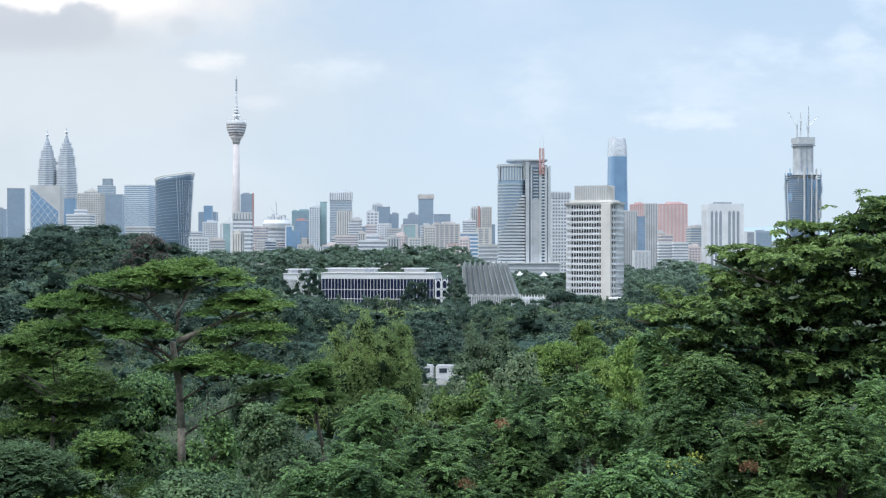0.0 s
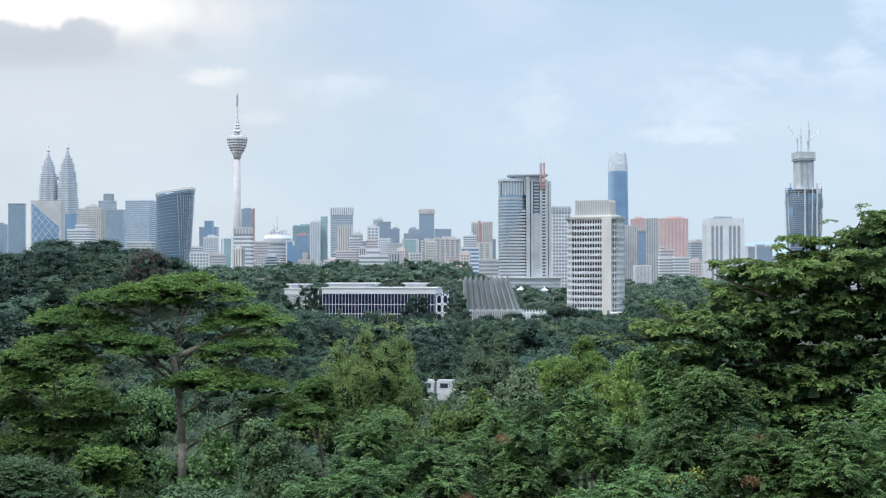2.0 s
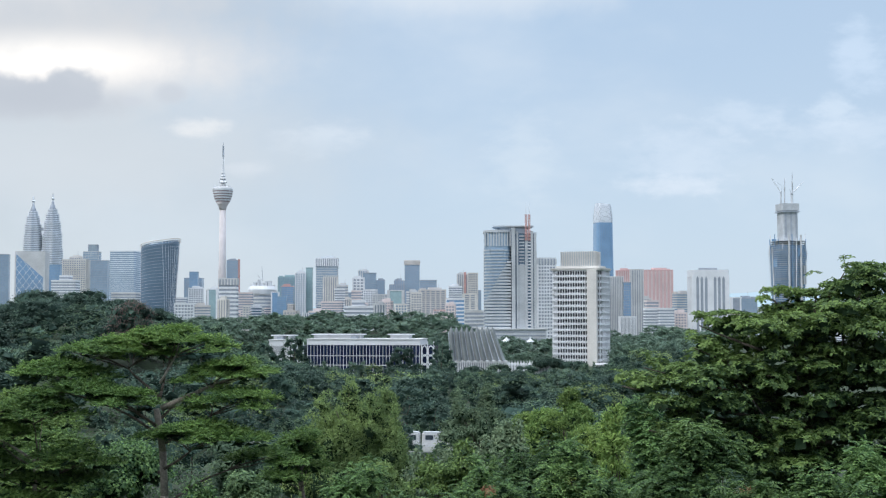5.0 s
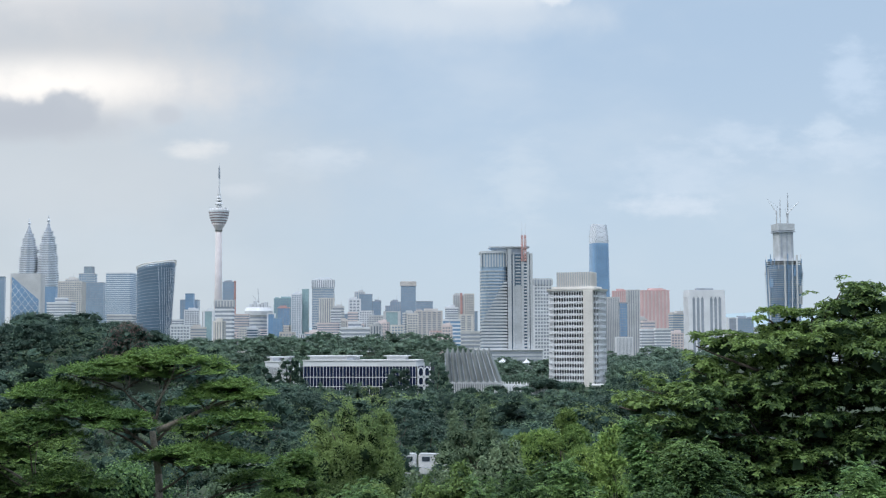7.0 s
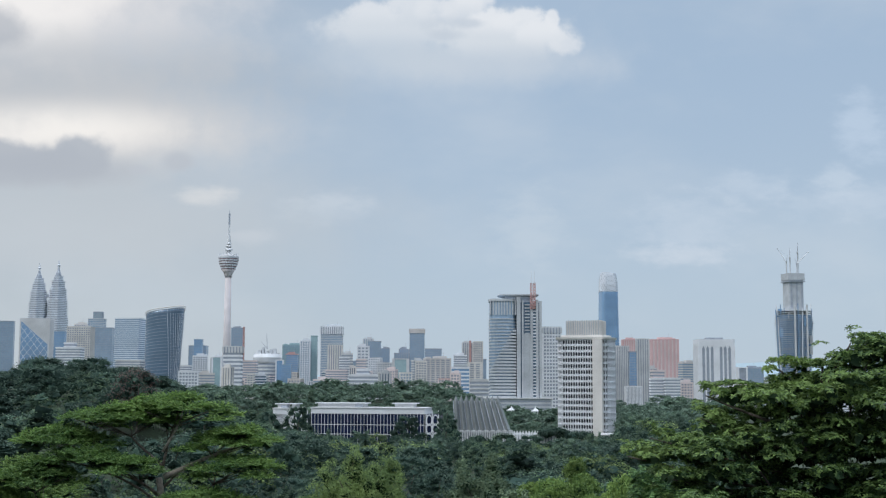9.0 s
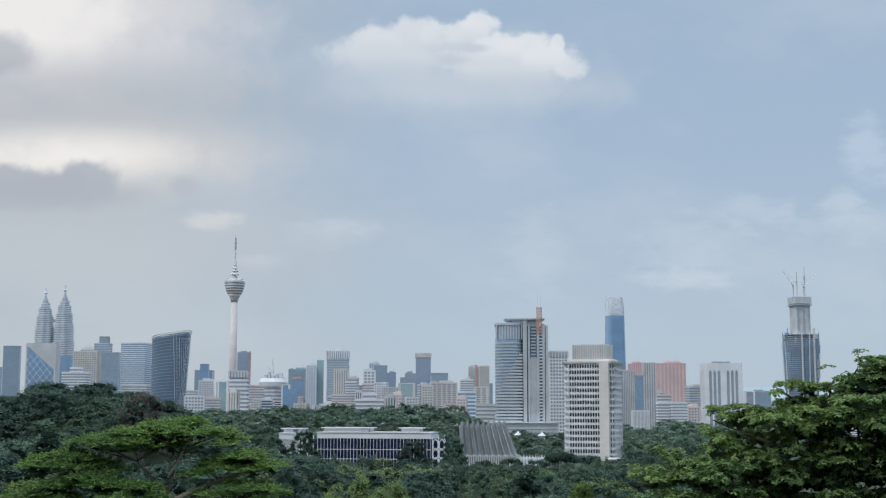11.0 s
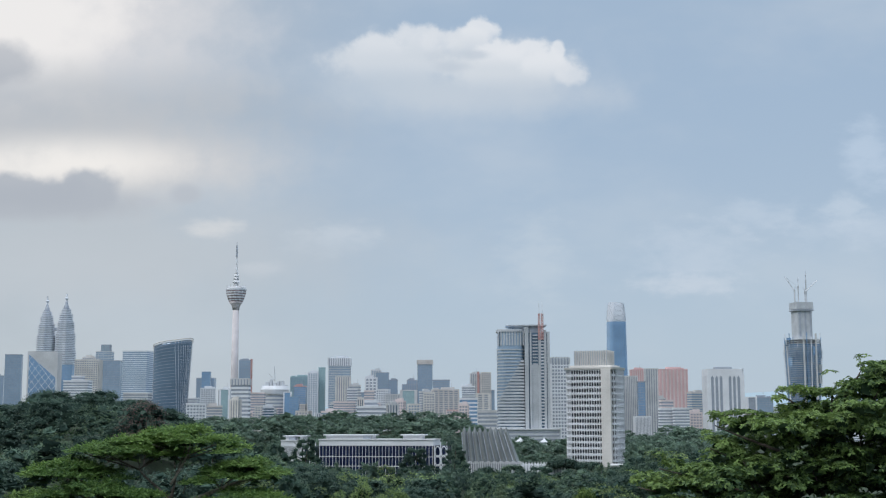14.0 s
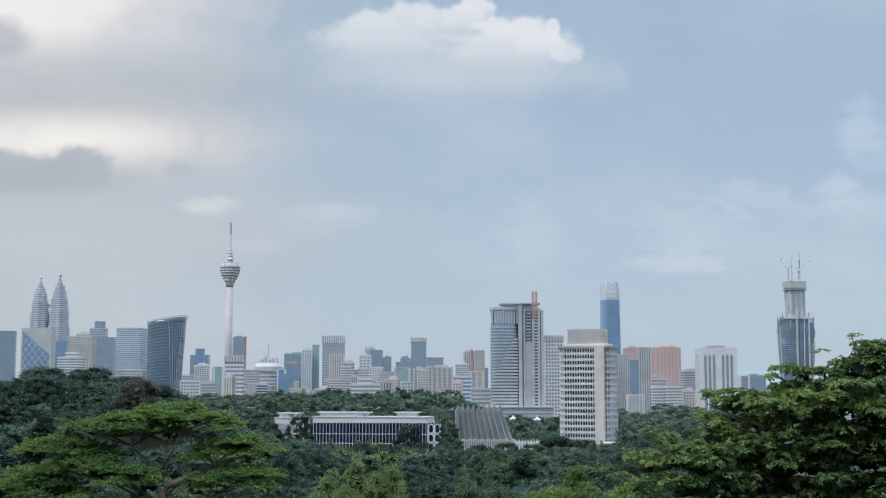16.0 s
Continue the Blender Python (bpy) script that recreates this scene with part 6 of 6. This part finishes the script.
tree(-45.8, 130.0, ground_z(-45.8, 130.0), 53.4, 4.6, "dome", LEAF_DARK, 0.36, 3000, "dark green tree on the slope", "tuft", max(0.08, (42.0 - ground_z(-45.8, 130.0)) / (53.4 - ground_z(-45.8, 130.0))), 25)
tree(-26.8, 112.0, ground_z(-26.8, 112.0), 49.9, 5.9, "dome", LEAF_FERN, 0.32, 4600, "pale green tree behind the umbrella tree", "tuft", max(0.08, (39.5 - ground_z(-26.8, 112.0)) / (49.9 - ground_z(-26.8, 112.0))), 26)
tree(-8.7, 75.0, ground_z(-8.7, 75.0), 48.6, 3.0, "dome", LEAF_SHADE, 0.24, 2952, "low olive green undergrowth tree", "tuft", max(0.08, (44.8 - ground_z(-8.7, 75.0)) / (48.6 - ground_z(-8.7, 75.0))), 27)
tree(-3.4, 62.0, ground_z(-3.4, 62.0), 52.4, 2.6, "pads", LEAF_FERN, 0.29, 2643, "green feathery pinnate-leaved tree", "frond", max(0.08, (47.6 - ground_z(-3.4, 62.0)) / (52.4 - ground_z(-3.4, 62.0))), 28)
tree(1.3, 66.0, ground_z(1.3, 66.0), 52.9, 2.3, "pads", LEAF_BROAD, 0.19, 4200, "dense green tree with layered crown", "tuft", max(0.08, (49.7 - ground_z(1.3, 66.0)) / (52.9 - ground_z(1.3, 66.0))), 29)
tree(2.7, 52.0, ground_z(2.7, 52.0), 53.4, 2.5, "pads", LEAF_FERN, 0.27, 2970, "fresh green feathery pinnate-leaved tree", "frond", max(0.08, (49.5 - ground_z(2.7, 52.0)) / (53.4 - ground_z(2.7, 52.0))), 30)
tree(-0.1, 48.0, ground_z(-0.1, 48.0), 53.1, 1.7, "pads", LEAF_FERN, 0.26, 2007, "deep green feathery pinnate-leaved tree", "frond", max(0.08, (50.3 - ground_z(-0.1, 48.0)) / (53.1 - ground_z(-0.1, 48.0))), 31)
tree(6.1, 50.0, ground_z(6.1, 50.0), 54.4, 2.2, "pads", LEAF_FRESH, 0.27, 2568, "bright green tree with drooping leaves", "frond", max(0.08, (49.9 - ground_z(6.1, 50.0)) / (54.4 - ground_z(6.1, 50.0))), 32)
tree(7.2, 40.0, ground_z(7.2, 40.0), 54.9, 1.3, "pads", LEAF_FERN, 0.24, 1926, "green feathery pinnate-leaved tree", "frond", max(0.08, (51.9 - ground_z(7.2, 40.0)) / (54.9 - ground_z(7.2, 40.0))), 33)
tree(8.8, 41.0, ground_z(8.8, 41.0), 56.3, 1.5, "pads", LEAF_FRESH, 0.26, 2741, "green pinnate-leaved tree with dry pods", "frond", max(0.08, (52.7 - ground_z(8.8, 41.0)) / (56.3 - ground_z(8.8, 41.0))), 34)
tree(9.1, 37.0, ground_z(9.1, 37.0), 54.9, 1.3, "pads", LEAF_FRESH, 0.22, 2087, "green pinnate-leaved tree with dry pods", "frond", max(0.08, (52.5 - ground_z(9.1, 37.0)) / (54.9 - ground_z(9.1, 37.0))), 35)
tree(11.0, 36.0, ground_z(11.0, 36.0), 55.2, 1.6, "pads", LEAF_FRESH, 0.22, 2649, "green pinnate-leaved tree at the slope edge", "frond", max(0.08, (52.7 - ground_z(11.0, 36.0)) / (55.2 - ground_z(11.0, 36.0))), 36)
tree(13.5, 39.0, ground_z(13.5, 39.0), 55.8, 1.4, "pads", LEAF_FRESH, 0.24, 1685, "green pinnate-leaved tree at the slope edge", "frond", max(0.08, (52.1 - ground_z(13.5, 39.0)) / (55.8 - ground_z(13.5, 39.0))), 37)
tree(-3.7, 46.0, ground_z(-3.7, 46.0), 52.2, 2.0, "pads", LEAF_FERN, 0.30, 1605, "low green feathery pinnate-leaved tree", "frond", max(0.08, (50.7 - ground_z(-3.7, 46.0)) / (52.2 - ground_z(-3.7, 46.0))), 38)
tree(-11.7, 60.0, ground_z(-11.7, 60.0), 49.3, 2.9, "dome", LEAF_SHADE, 0.22, 2952, "low green bushy slope tree", "tuft", max(0.08, (47.8 - ground_z(-11.7, 60.0)) / (49.3 - ground_z(-11.7, 60.0))), 39)
tree(-22.9, 70.0, ground_z(-22.9, 70.0), 49.4, 3.7, "tier", LEAF_SHADE, 0.35, 3128, "dark shaded flat-topped slope tree", "flat", max(0.08, (45.8 - ground_z(-22.9, 70.0)) / (49.4 - ground_z(-22.9, 70.0))), 40)
tree(5.5, 36.0, ground_z(5.5, 36.0), 53.9, 1.4, "pads", LEAF_FERN, 0.27, 1445, "low green shrub tree with yellow blossom", "frond", max(0.08, (52.7 - ground_z(5.5, 36.0)) / (53.9 - ground_z(5.5, 36.0))), 41)

# dry seed pods and yellow blossom among the near leaves
for x, y, z, r, mat, word in ((9.8, 48.9, 55.4, 0.35, PODS, "brown dry seed pods hanging in green leaves"), (9.7, 48.9, 54.1, 0.40, PODS, "brown dry seed pods hanging in green leaves"), (9.4, 38.0, 54.7, 0.41, PODS, "reddish dry seed pods on a leafy twig"), (9.7, 37.2, 54.2, 0.27, PODS, "reddish dry seed pods on a leafy twig"), (8.6, 36.2, 53.9, 0.26, PODS, "brown dry seed pods hanging in green leaves"), (12.1, 36.2, 54.4, 0.29, PODS, "brown dry seed pods hanging in green leaves"), (2.2, 48.9, 53.4, 0.31, PODS, "brown dry seed pods hanging in green leaves"), (0.8, 45.0, 51.8, 0.28, PODS, "brown dry seed pods hanging in green leaves"), (6.4, 36.0, 53.8, 0.49, BLOSSOM, "small yellow blossom among green leaves"), (7.3, 37.1, 53.9, 0.37, BLOSSOM, "small yellow blossom among green leaves")):
    t = thing("dry_twig" if mat is PODS else "flowering_twig", x, y, z, word, "seed pods" if mat is PODS else "blossom", "clusters in the leaves")
    P, O = shell_points([(0, 0, 0, r, r, r * 0.6)], 40 if mat is PODS else 16)
    child("tuft", leaf_mesh("tuft", *spray(P, O, "droop", 0.12), mat), t)["kind"] = "stuff"


# ---- woods on the hills and in the valley ----
SORTS = []
for i, (style, r, h, leaf, label) in enumerate((
        ("billow", 7.0, 16, LEAF_DARK, "dark green broad-crowned forest tree on the hillside"),
        ("billow", 6.0, 15, LEAF_MID, "green round-crowned forest tree in the valley woods"),
        ("billow", 7.5, 14, LEAF_DARK, "dark green wide-crowned forest tree"),
        ("plume", 5.0, 18, LEAF_MID, "tall narrow green forest tree"),
        ("tier", 8.5, 15, LEAF_MID, "spreading flat-topped green forest tree"),
        ("billow", 6.5, 14, LEAF_OLIVE, "olive green forest tree of the valley woods"))):
    for fine_leaf in (True, False):
        SORTS.append((tree(0, 0, -500, -500 + h, r, style, leaf, 0.36 if fine_leaf else 0.44, 2000 if fine_leaf else 1500, label, "single", 0.2, 30 + i, group="woodland trees",
                           name="forest_tree", every=6, inner=170), r, h))


def skyline(u, d):
    """The height that treetops keep under, so that the buildings on the rise stay in view."""
    if d < 330 and -0.035 < u < 0.025:
        return EYE - 0.122 * d
    hill = np.interp(u, [-0.40, -0.345, -0.30, -0.266, -0.244, -0.222, -0.196, -0.17], [0.010, 0.013, 0.023, 0.027, 0.018, 0.013, 0.003, 0.0])
    if d < 800:
        e = hill if u < -0.17 else np.interp(u, [-0.17, -0.12, -0.10, -0.095, 0.0, 0.004, 0.014, 0.018, 0.095, 0.10, 0.14, 0.15, 0.4],
                                             [0.0, -0.018, -0.026, -0.034, -0.034, -0.024, -0.024, -0.040, -0.040, -0.036, -0.034, -0.016, 0.0])
    elif d < 875:
        e = hill if u < -0.17 else np.interp(u, [-0.17, -0.12, -0.09, 0.0, 0.016, 0.095, 0.10, 0.145, 0.15, 0.4],
                                             [0.0, -0.008, -0.014, -0.014, -0.043, -0.043, -0.037, -0.037, -0.012, 0.0])
    elif d < 975:
        e = hill if u < -0.17 else np.interp(u, [-0.17, -0.12, -0.09, 0.055, 0.062, 0.092, 0.10, 0.145, 0.15, 0.4],
                                             [0.0, -0.006, -0.010, -0.012, -0.026, -0.026, -0.014, -0.014, -0.010, 0.0])
    else:
        e = np.interp(u, [-0.40, -0.17, -0.12, 0.02, 0.03, 0.05, 0.09, 0.10, 0.14, 0.15, 0.4],
                      [0.0, 0.0, 0.009, 0.007, -0.004, -0.014, -0.015, -0.013, -0.012, -0.007, -0.005])
    return EYE + float(e) * d


FOOTPRINTS = ((-38, 756, 46, 24), (32, 852, 30, 26), (68, 848, 22, 18), (106, 892, 24, 22), (84, 1325, 48, 40), (0, 322, 26, 9), (-92, 388, 13, 24))


def blocked(x, y):
    return any(abs(x - bx) < rx and abs(y - by) < ry for bx, by, rx, ry in FOOTPRINTS)


woods = random.Random(5)
spots = []
for u0, u1, d0, d1, gap, wide, single in (
        (-0.38, -0.10, 170, 300, 24, 1.25, 1.0), (-0.38, -0.10, 300, 440, 21, 1.4, 0.6), (-0.38, -0.09, 440, 640, 18, 1.5, 0.6), (-0.10, 0.26, 165, 420, 23, 1.25, 1.0),
        (-0.11, 0.24, 420, 640, 24, 1.4, 0.5), (-0.11, 0.24, 640, 820, 15, 1.1, 0.35), (-0.12, 0.22, 800, 975, 16, 1.2, 0.2), (-0.20, 0.23, 985, 1190, 21, 1.7, 0.3)):
    d = d0
    while d < d1:
        u = u0 + woods.random() * gap / d
        while u < u1:
            spots.append((u + woods.uniform(-0.35, 0.35) * gap / d, d + woods.uniform(-0.45, 0.45) * gap, wide, woods.random() < single))
            u += gap / d
        d += gap
rest = {LEAF_DARK: [], LEAF_MID: [], LEAF_OLIVE: [], LEAF_DEPTH_SHADE: [], LEAF_FAR_HAZE: []}
placed = 0
for u, dd, wide, single in spots:
    x, y = u * dd, dd
    if blocked(x, y):
        continue
    g = ground_z(x, y)
    i = woods.choice((0, 0, 0, 1, 2, 2, 4) if u < -0.17 and dd > 300 else (1, 1, 1, 1, 4, 5) if dd > 800 else (0, 0, 1, 1, 2, 3, 4, 5))
    near = dd < 300
    ob, r, h = SORTS[i * 2 + (0 if near else 1)]
    s = woods.uniform(0.75, 1.35)
    room = skyline(u, dd) - g + (woods.uniform(-4.5, 0.8) if dd < 900 else woods.uniform(-8.0, 3.0))
    if dd < 420 and (dd < 300 or u > -0.12):
        room = min(room, EYE - dd * woods.uniform(0.058, 0.085) - g)
    s = min(s, room / h)
    if s < 0.2:
        continue
    k = max(s, 0.5) * wide
    m = pose(x, y, g - 0.3, 0, 0, woods.uniform(0, 360)) @ Matrix.Diagonal((k * woods.uniform(0.9, 1.15), k * woods.uniform(0.9, 1.15), s, 1))
    if single and placed < 300 and dd < 800:
        copy_thing(ob, m)
        placed += 1
    else:
        mm = np.array(m)
        for o in ob.children:
            if o.name.startswith("trunk"):
                continue
            me = o.data
            co = np.empty(len(me.vertices) * 3, np.float32)
            me.vertices.foreach_get("co", co)
            co = co.reshape(-1, 4, 3)
            if o.name.startswith("crown") and dd > 560:
                co = co[::2 if dd < 800 else 3]
                mid = co.mean(axis=1, keepdims=True)
                co = mid + (co - mid) * (1.3 if dd < 800 else 1.6)
            # beyond 800 m the greens are paled, distance haze put into the colour
            mat = LEAF_FAR_HAZE if dd > 800 else LEAF_DARK if dd > 560 and o.name.startswith("inner") else me.materials[0]
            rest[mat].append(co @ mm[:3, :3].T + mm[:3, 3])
for x, y, top, r, style, mat, label in (
        (-15, 702, 45.5, 6.8, "dome", LEAF_DARK, "dark round tree in front of the long block"), (6.8, 712, 50.5, 5.4, "dome", LEAF_DARK, "tall dark tree between block and hall"),
        (-73, 690, 52.8, 6.5, "dome", LEAF_MID, "green tree at the end of the long block"), (-90, 700, 46.8, 7.0, "dome", LEAF_DARK, "dark tree beside the long block"),
        (78, 830, 33.5, 9.0, "dome", LEAF_DARK, "dark spreading tree below the honeycomb tower"), (92, 822, 31.0, 8.0, "dome", LEAF_DARK, "dark spreading tree below the honeycomb tower"),
        (44, 812, 30.5, 7.0, "dome", LEAF_MID, "green tree in front of the hall"), (27, 806, 29.5, 6.0, "dome", LEAF_DARK, "dark tree in front of the hall"), (62, 806, 30.5, 7.0, "pads", LEAF_DARK, "dark layered tree in front of the hall wing")):
    tree(x, y, ground_z(x, y), top, r * 1.35, "billow" if style == "dome" else style, mat, 0.55, 1700, label, "single", 0.15, int(x + 200), group="woodland trees", name="forest_tree", every=4)
tree(-92, 400, ground_z(-92, 400), 66.2, 9, "billow", LEAF_RED, 0.5, 2600, "rust red crowned forest tree on the hill", "single", 0.2, 99, group="woodland trees", name="forest_tree")
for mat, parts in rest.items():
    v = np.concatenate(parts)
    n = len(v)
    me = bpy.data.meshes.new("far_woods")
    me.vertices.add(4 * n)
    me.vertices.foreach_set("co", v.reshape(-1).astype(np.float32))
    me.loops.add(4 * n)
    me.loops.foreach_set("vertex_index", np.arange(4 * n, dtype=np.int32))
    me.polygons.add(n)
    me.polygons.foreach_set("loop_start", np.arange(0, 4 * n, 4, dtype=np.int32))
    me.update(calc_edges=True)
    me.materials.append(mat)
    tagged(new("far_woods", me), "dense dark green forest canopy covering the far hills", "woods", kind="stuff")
for ob, r, h in SORTS:
    for o in (*ob.children_recursive, ob):
        bpy.data.objects.remove(o)

# scrub and saplings that close the canopy between the trees
blobs = []
for i in range(700):
    dd = 70 * math.exp(woods.random() * 1.9)
    u = woods.uniform(-0.37, 0.37)
    x, y = u * dd, dd
    if blocked(x, y):
        continue
    g = ground_z(x, y)
    r = woods.uniform(2.5, 5.5)
    room = min(skyline(u, dd) - g, 9)
    if room < 3:
        continue
    blobs.append((x, y, g + room * woods.uniform(0.2, 0.6), r, r, min(room * 0.45, r * 0.8)))
P, O = shell_points(blobs, 62000, low=-0.1)
C, A, N, L, W = spray(P, O, "single", 0.75)
shrink = np.clip(C[:, 1] / 300, 0.42, 1.0)
L, W = L * shrink, W * shrink
tagged(new("woodland_scrub", leaf_mesh("woodland_scrub", C, A, N, L, W, LEAF_SHADE)), "dense dark green scrub and saplings under the forest trees", "scrub", kind="stuff")


# ---- small things ----
def glowing_hills():
    """The low ridge that closes the horizon, its blue haze put in as glow."""
    vs, fs = [], []
    n = 80
    for i in range(n + 1):
        a = radians(-35 + 70 * i / n)
        h = 90 + 75 * smoothstep(0, 20, math.degrees(a)) + 25 * noise.noise((i * 0.13, 3, 0)) + 8 * noise.noise((i * 0.6, 7, 0))
        for r, z in ((4650, 0), (4760, h * 0.6), (4850, h), (4900, 0)):
            vs.append((r * math.sin(a), r * math.cos(a), z))
    for i in range(n):
        for k in range(3):
            fs.append((i * 4 + k, i * 4 + 4 + k, i * 4 + 5 + k, i * 4 + k + 1))
    m = bpy.data.materials.new("glowing_hills")
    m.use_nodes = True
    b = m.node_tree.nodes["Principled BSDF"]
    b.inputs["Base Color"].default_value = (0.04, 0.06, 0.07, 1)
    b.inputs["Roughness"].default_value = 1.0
    # the haze is emitted by the ridge itself, over a near-black base
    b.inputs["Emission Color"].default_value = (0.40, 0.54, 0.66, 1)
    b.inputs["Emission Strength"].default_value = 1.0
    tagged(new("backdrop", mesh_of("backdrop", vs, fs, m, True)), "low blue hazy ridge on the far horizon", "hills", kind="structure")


glowing_hills()


def train(x, y, z, turn):
    """A commuter train on a concrete viaduct."""
    v = thing("viaduct", x, y, ground_z(x, y) - 1, "grey concrete rail viaduct half hidden by trees", "viaduct", "", turn)
    zz = z - ground_z(x, y) + 1
    child("deck", box_mesh("deck", 60, 7, 1.0, CONCRETE_GREY), v, 0, 0, zz - 1.0)
    child("girder", box_mesh("girder", 60, 3.6, 2.0, STEEL_DARK), v, 0, 0, zz - 3.0)
    child("side_wall", box_mesh("side_wall", 60, 0.3, 1.3, CONCRETE), v, 0, -3.6, zz - 0.6)
    for px in (-24, -2, 20):
        child("pier", prism("pier", corners(2.2, 2.2, 0.5), [(0, 1), (zz - 4, 1), (zz - 3, 1.6)], CONCRETE_GREY), v, px, 0, 0)
    for k in range(2):
        m = pose(x, y, z, 0, 0, turn) @ pose(-10.4 + 20.8 * k, 0, 0.15)
        t = new("train_car")
        t.matrix_basis = m
        tagged(t, "white commuter train car with dark windows", "train", "train cars")
        child("body", box_mesh("body", 20.2, 3.0, 3.0, CONCRETE, 0.4), t, 0, 0, 0.5)
        child("underframe", box_mesh("underframe", 18.5, 2.5, 0.5, STEEL_DARK), t, 0, 0, 0)
        child("roof", box_mesh("roof", 19.6, 2.6, 0.35, CONCRETE_GREY, 0.3), t, 0, 0, 3.5)
        for i in range(6):
            wf = child("window", box_mesh("window", 2.1, 0.1, 1.3, STEEL_DARK), t, -8.2 + 3.3 * i, -1.5, 1.9)
            child("pane", box_mesh("pane", 1.9, 0.1, 1.1, GLASS_DARK), wf, 0, -0.04, 0.1)
        for i in (-5.0, 0.0, 5.0):
            child("door", box_mesh("door", 1.3, 0.08, 2.2, CONCRETE), t, i + 0.1, -1.52, 0.8)


train(-2, 322, 27.5, -6)


def tent(x, y, z, r):
    t = thing("garden_pavilion", x, y, z, "small white pointed garden pavilion roof among trees", "pavilion", "garden pavilions")
    child("canopy", prism("canopy", circle(r, 8), [(2.6, 1), (3.4, 0.7), (5.2, 0.18), (7.0, 0.03)], WHITE), t)
    for i in range(4):
        a = math.pi / 4 + math.pi / 2 * i
        child("post", box_mesh("post", 0.25, 0.25, 3.2, WHITE), t, r * 0.7 * math.cos(a), r * 0.7 * math.sin(a), -0.4)


def low_roof(x, y, z, w, dp, label):
    g = ground_z(x, y)
    t = thing("low_building", x, y, g - 0.5, label, "building", "low buildings in the trees")
    h = z - g + 0.5
    child("wall", box_mesh("wall", w - 1.2, dp - 1.2, h - 0.6, CREAM), t)
    child("roof", prism("roof", corners(w, dp, 0.2, 1), [(0, 1), (0.5, 1), (1.4, 0.72)], CONCRETE), t, 0, 0, h - 0.6)
    k = max(2, int(w / 3))
    for i in range(k):
        wf = child("window", box_mesh("window", 1.4, 0.2, 1.3, STEEL_DARK), t, -w / 2 + w * (i + 0.5) / k, -dp / 2 + 0.6, h - 2.8)
        child("pane", box_mesh("pane", 1.2, 0.1, 1.1, GLASS_DARK), wf, 0, -0.08, 0.1)


tent(66, 1100, 36.5, 5.0)
tent(88, 1120, 36.0, 3.6)
low_roof(-44, 345, 27.5, 12, 9, "white roofed low building in the trees")
low_roof(-30, 262, 31.0, 5, 7, "pale blue-grey roofed shed in the trees")
low_roof(17, 330, 31.0, 9, 7, "white roofed platform shelter among trees")
annex_block(-88.5, 762, 27.5, 13, 46.5, -9)
low_roof(118, 868, 28.2, 14, 8, "white entrance building below the tower")
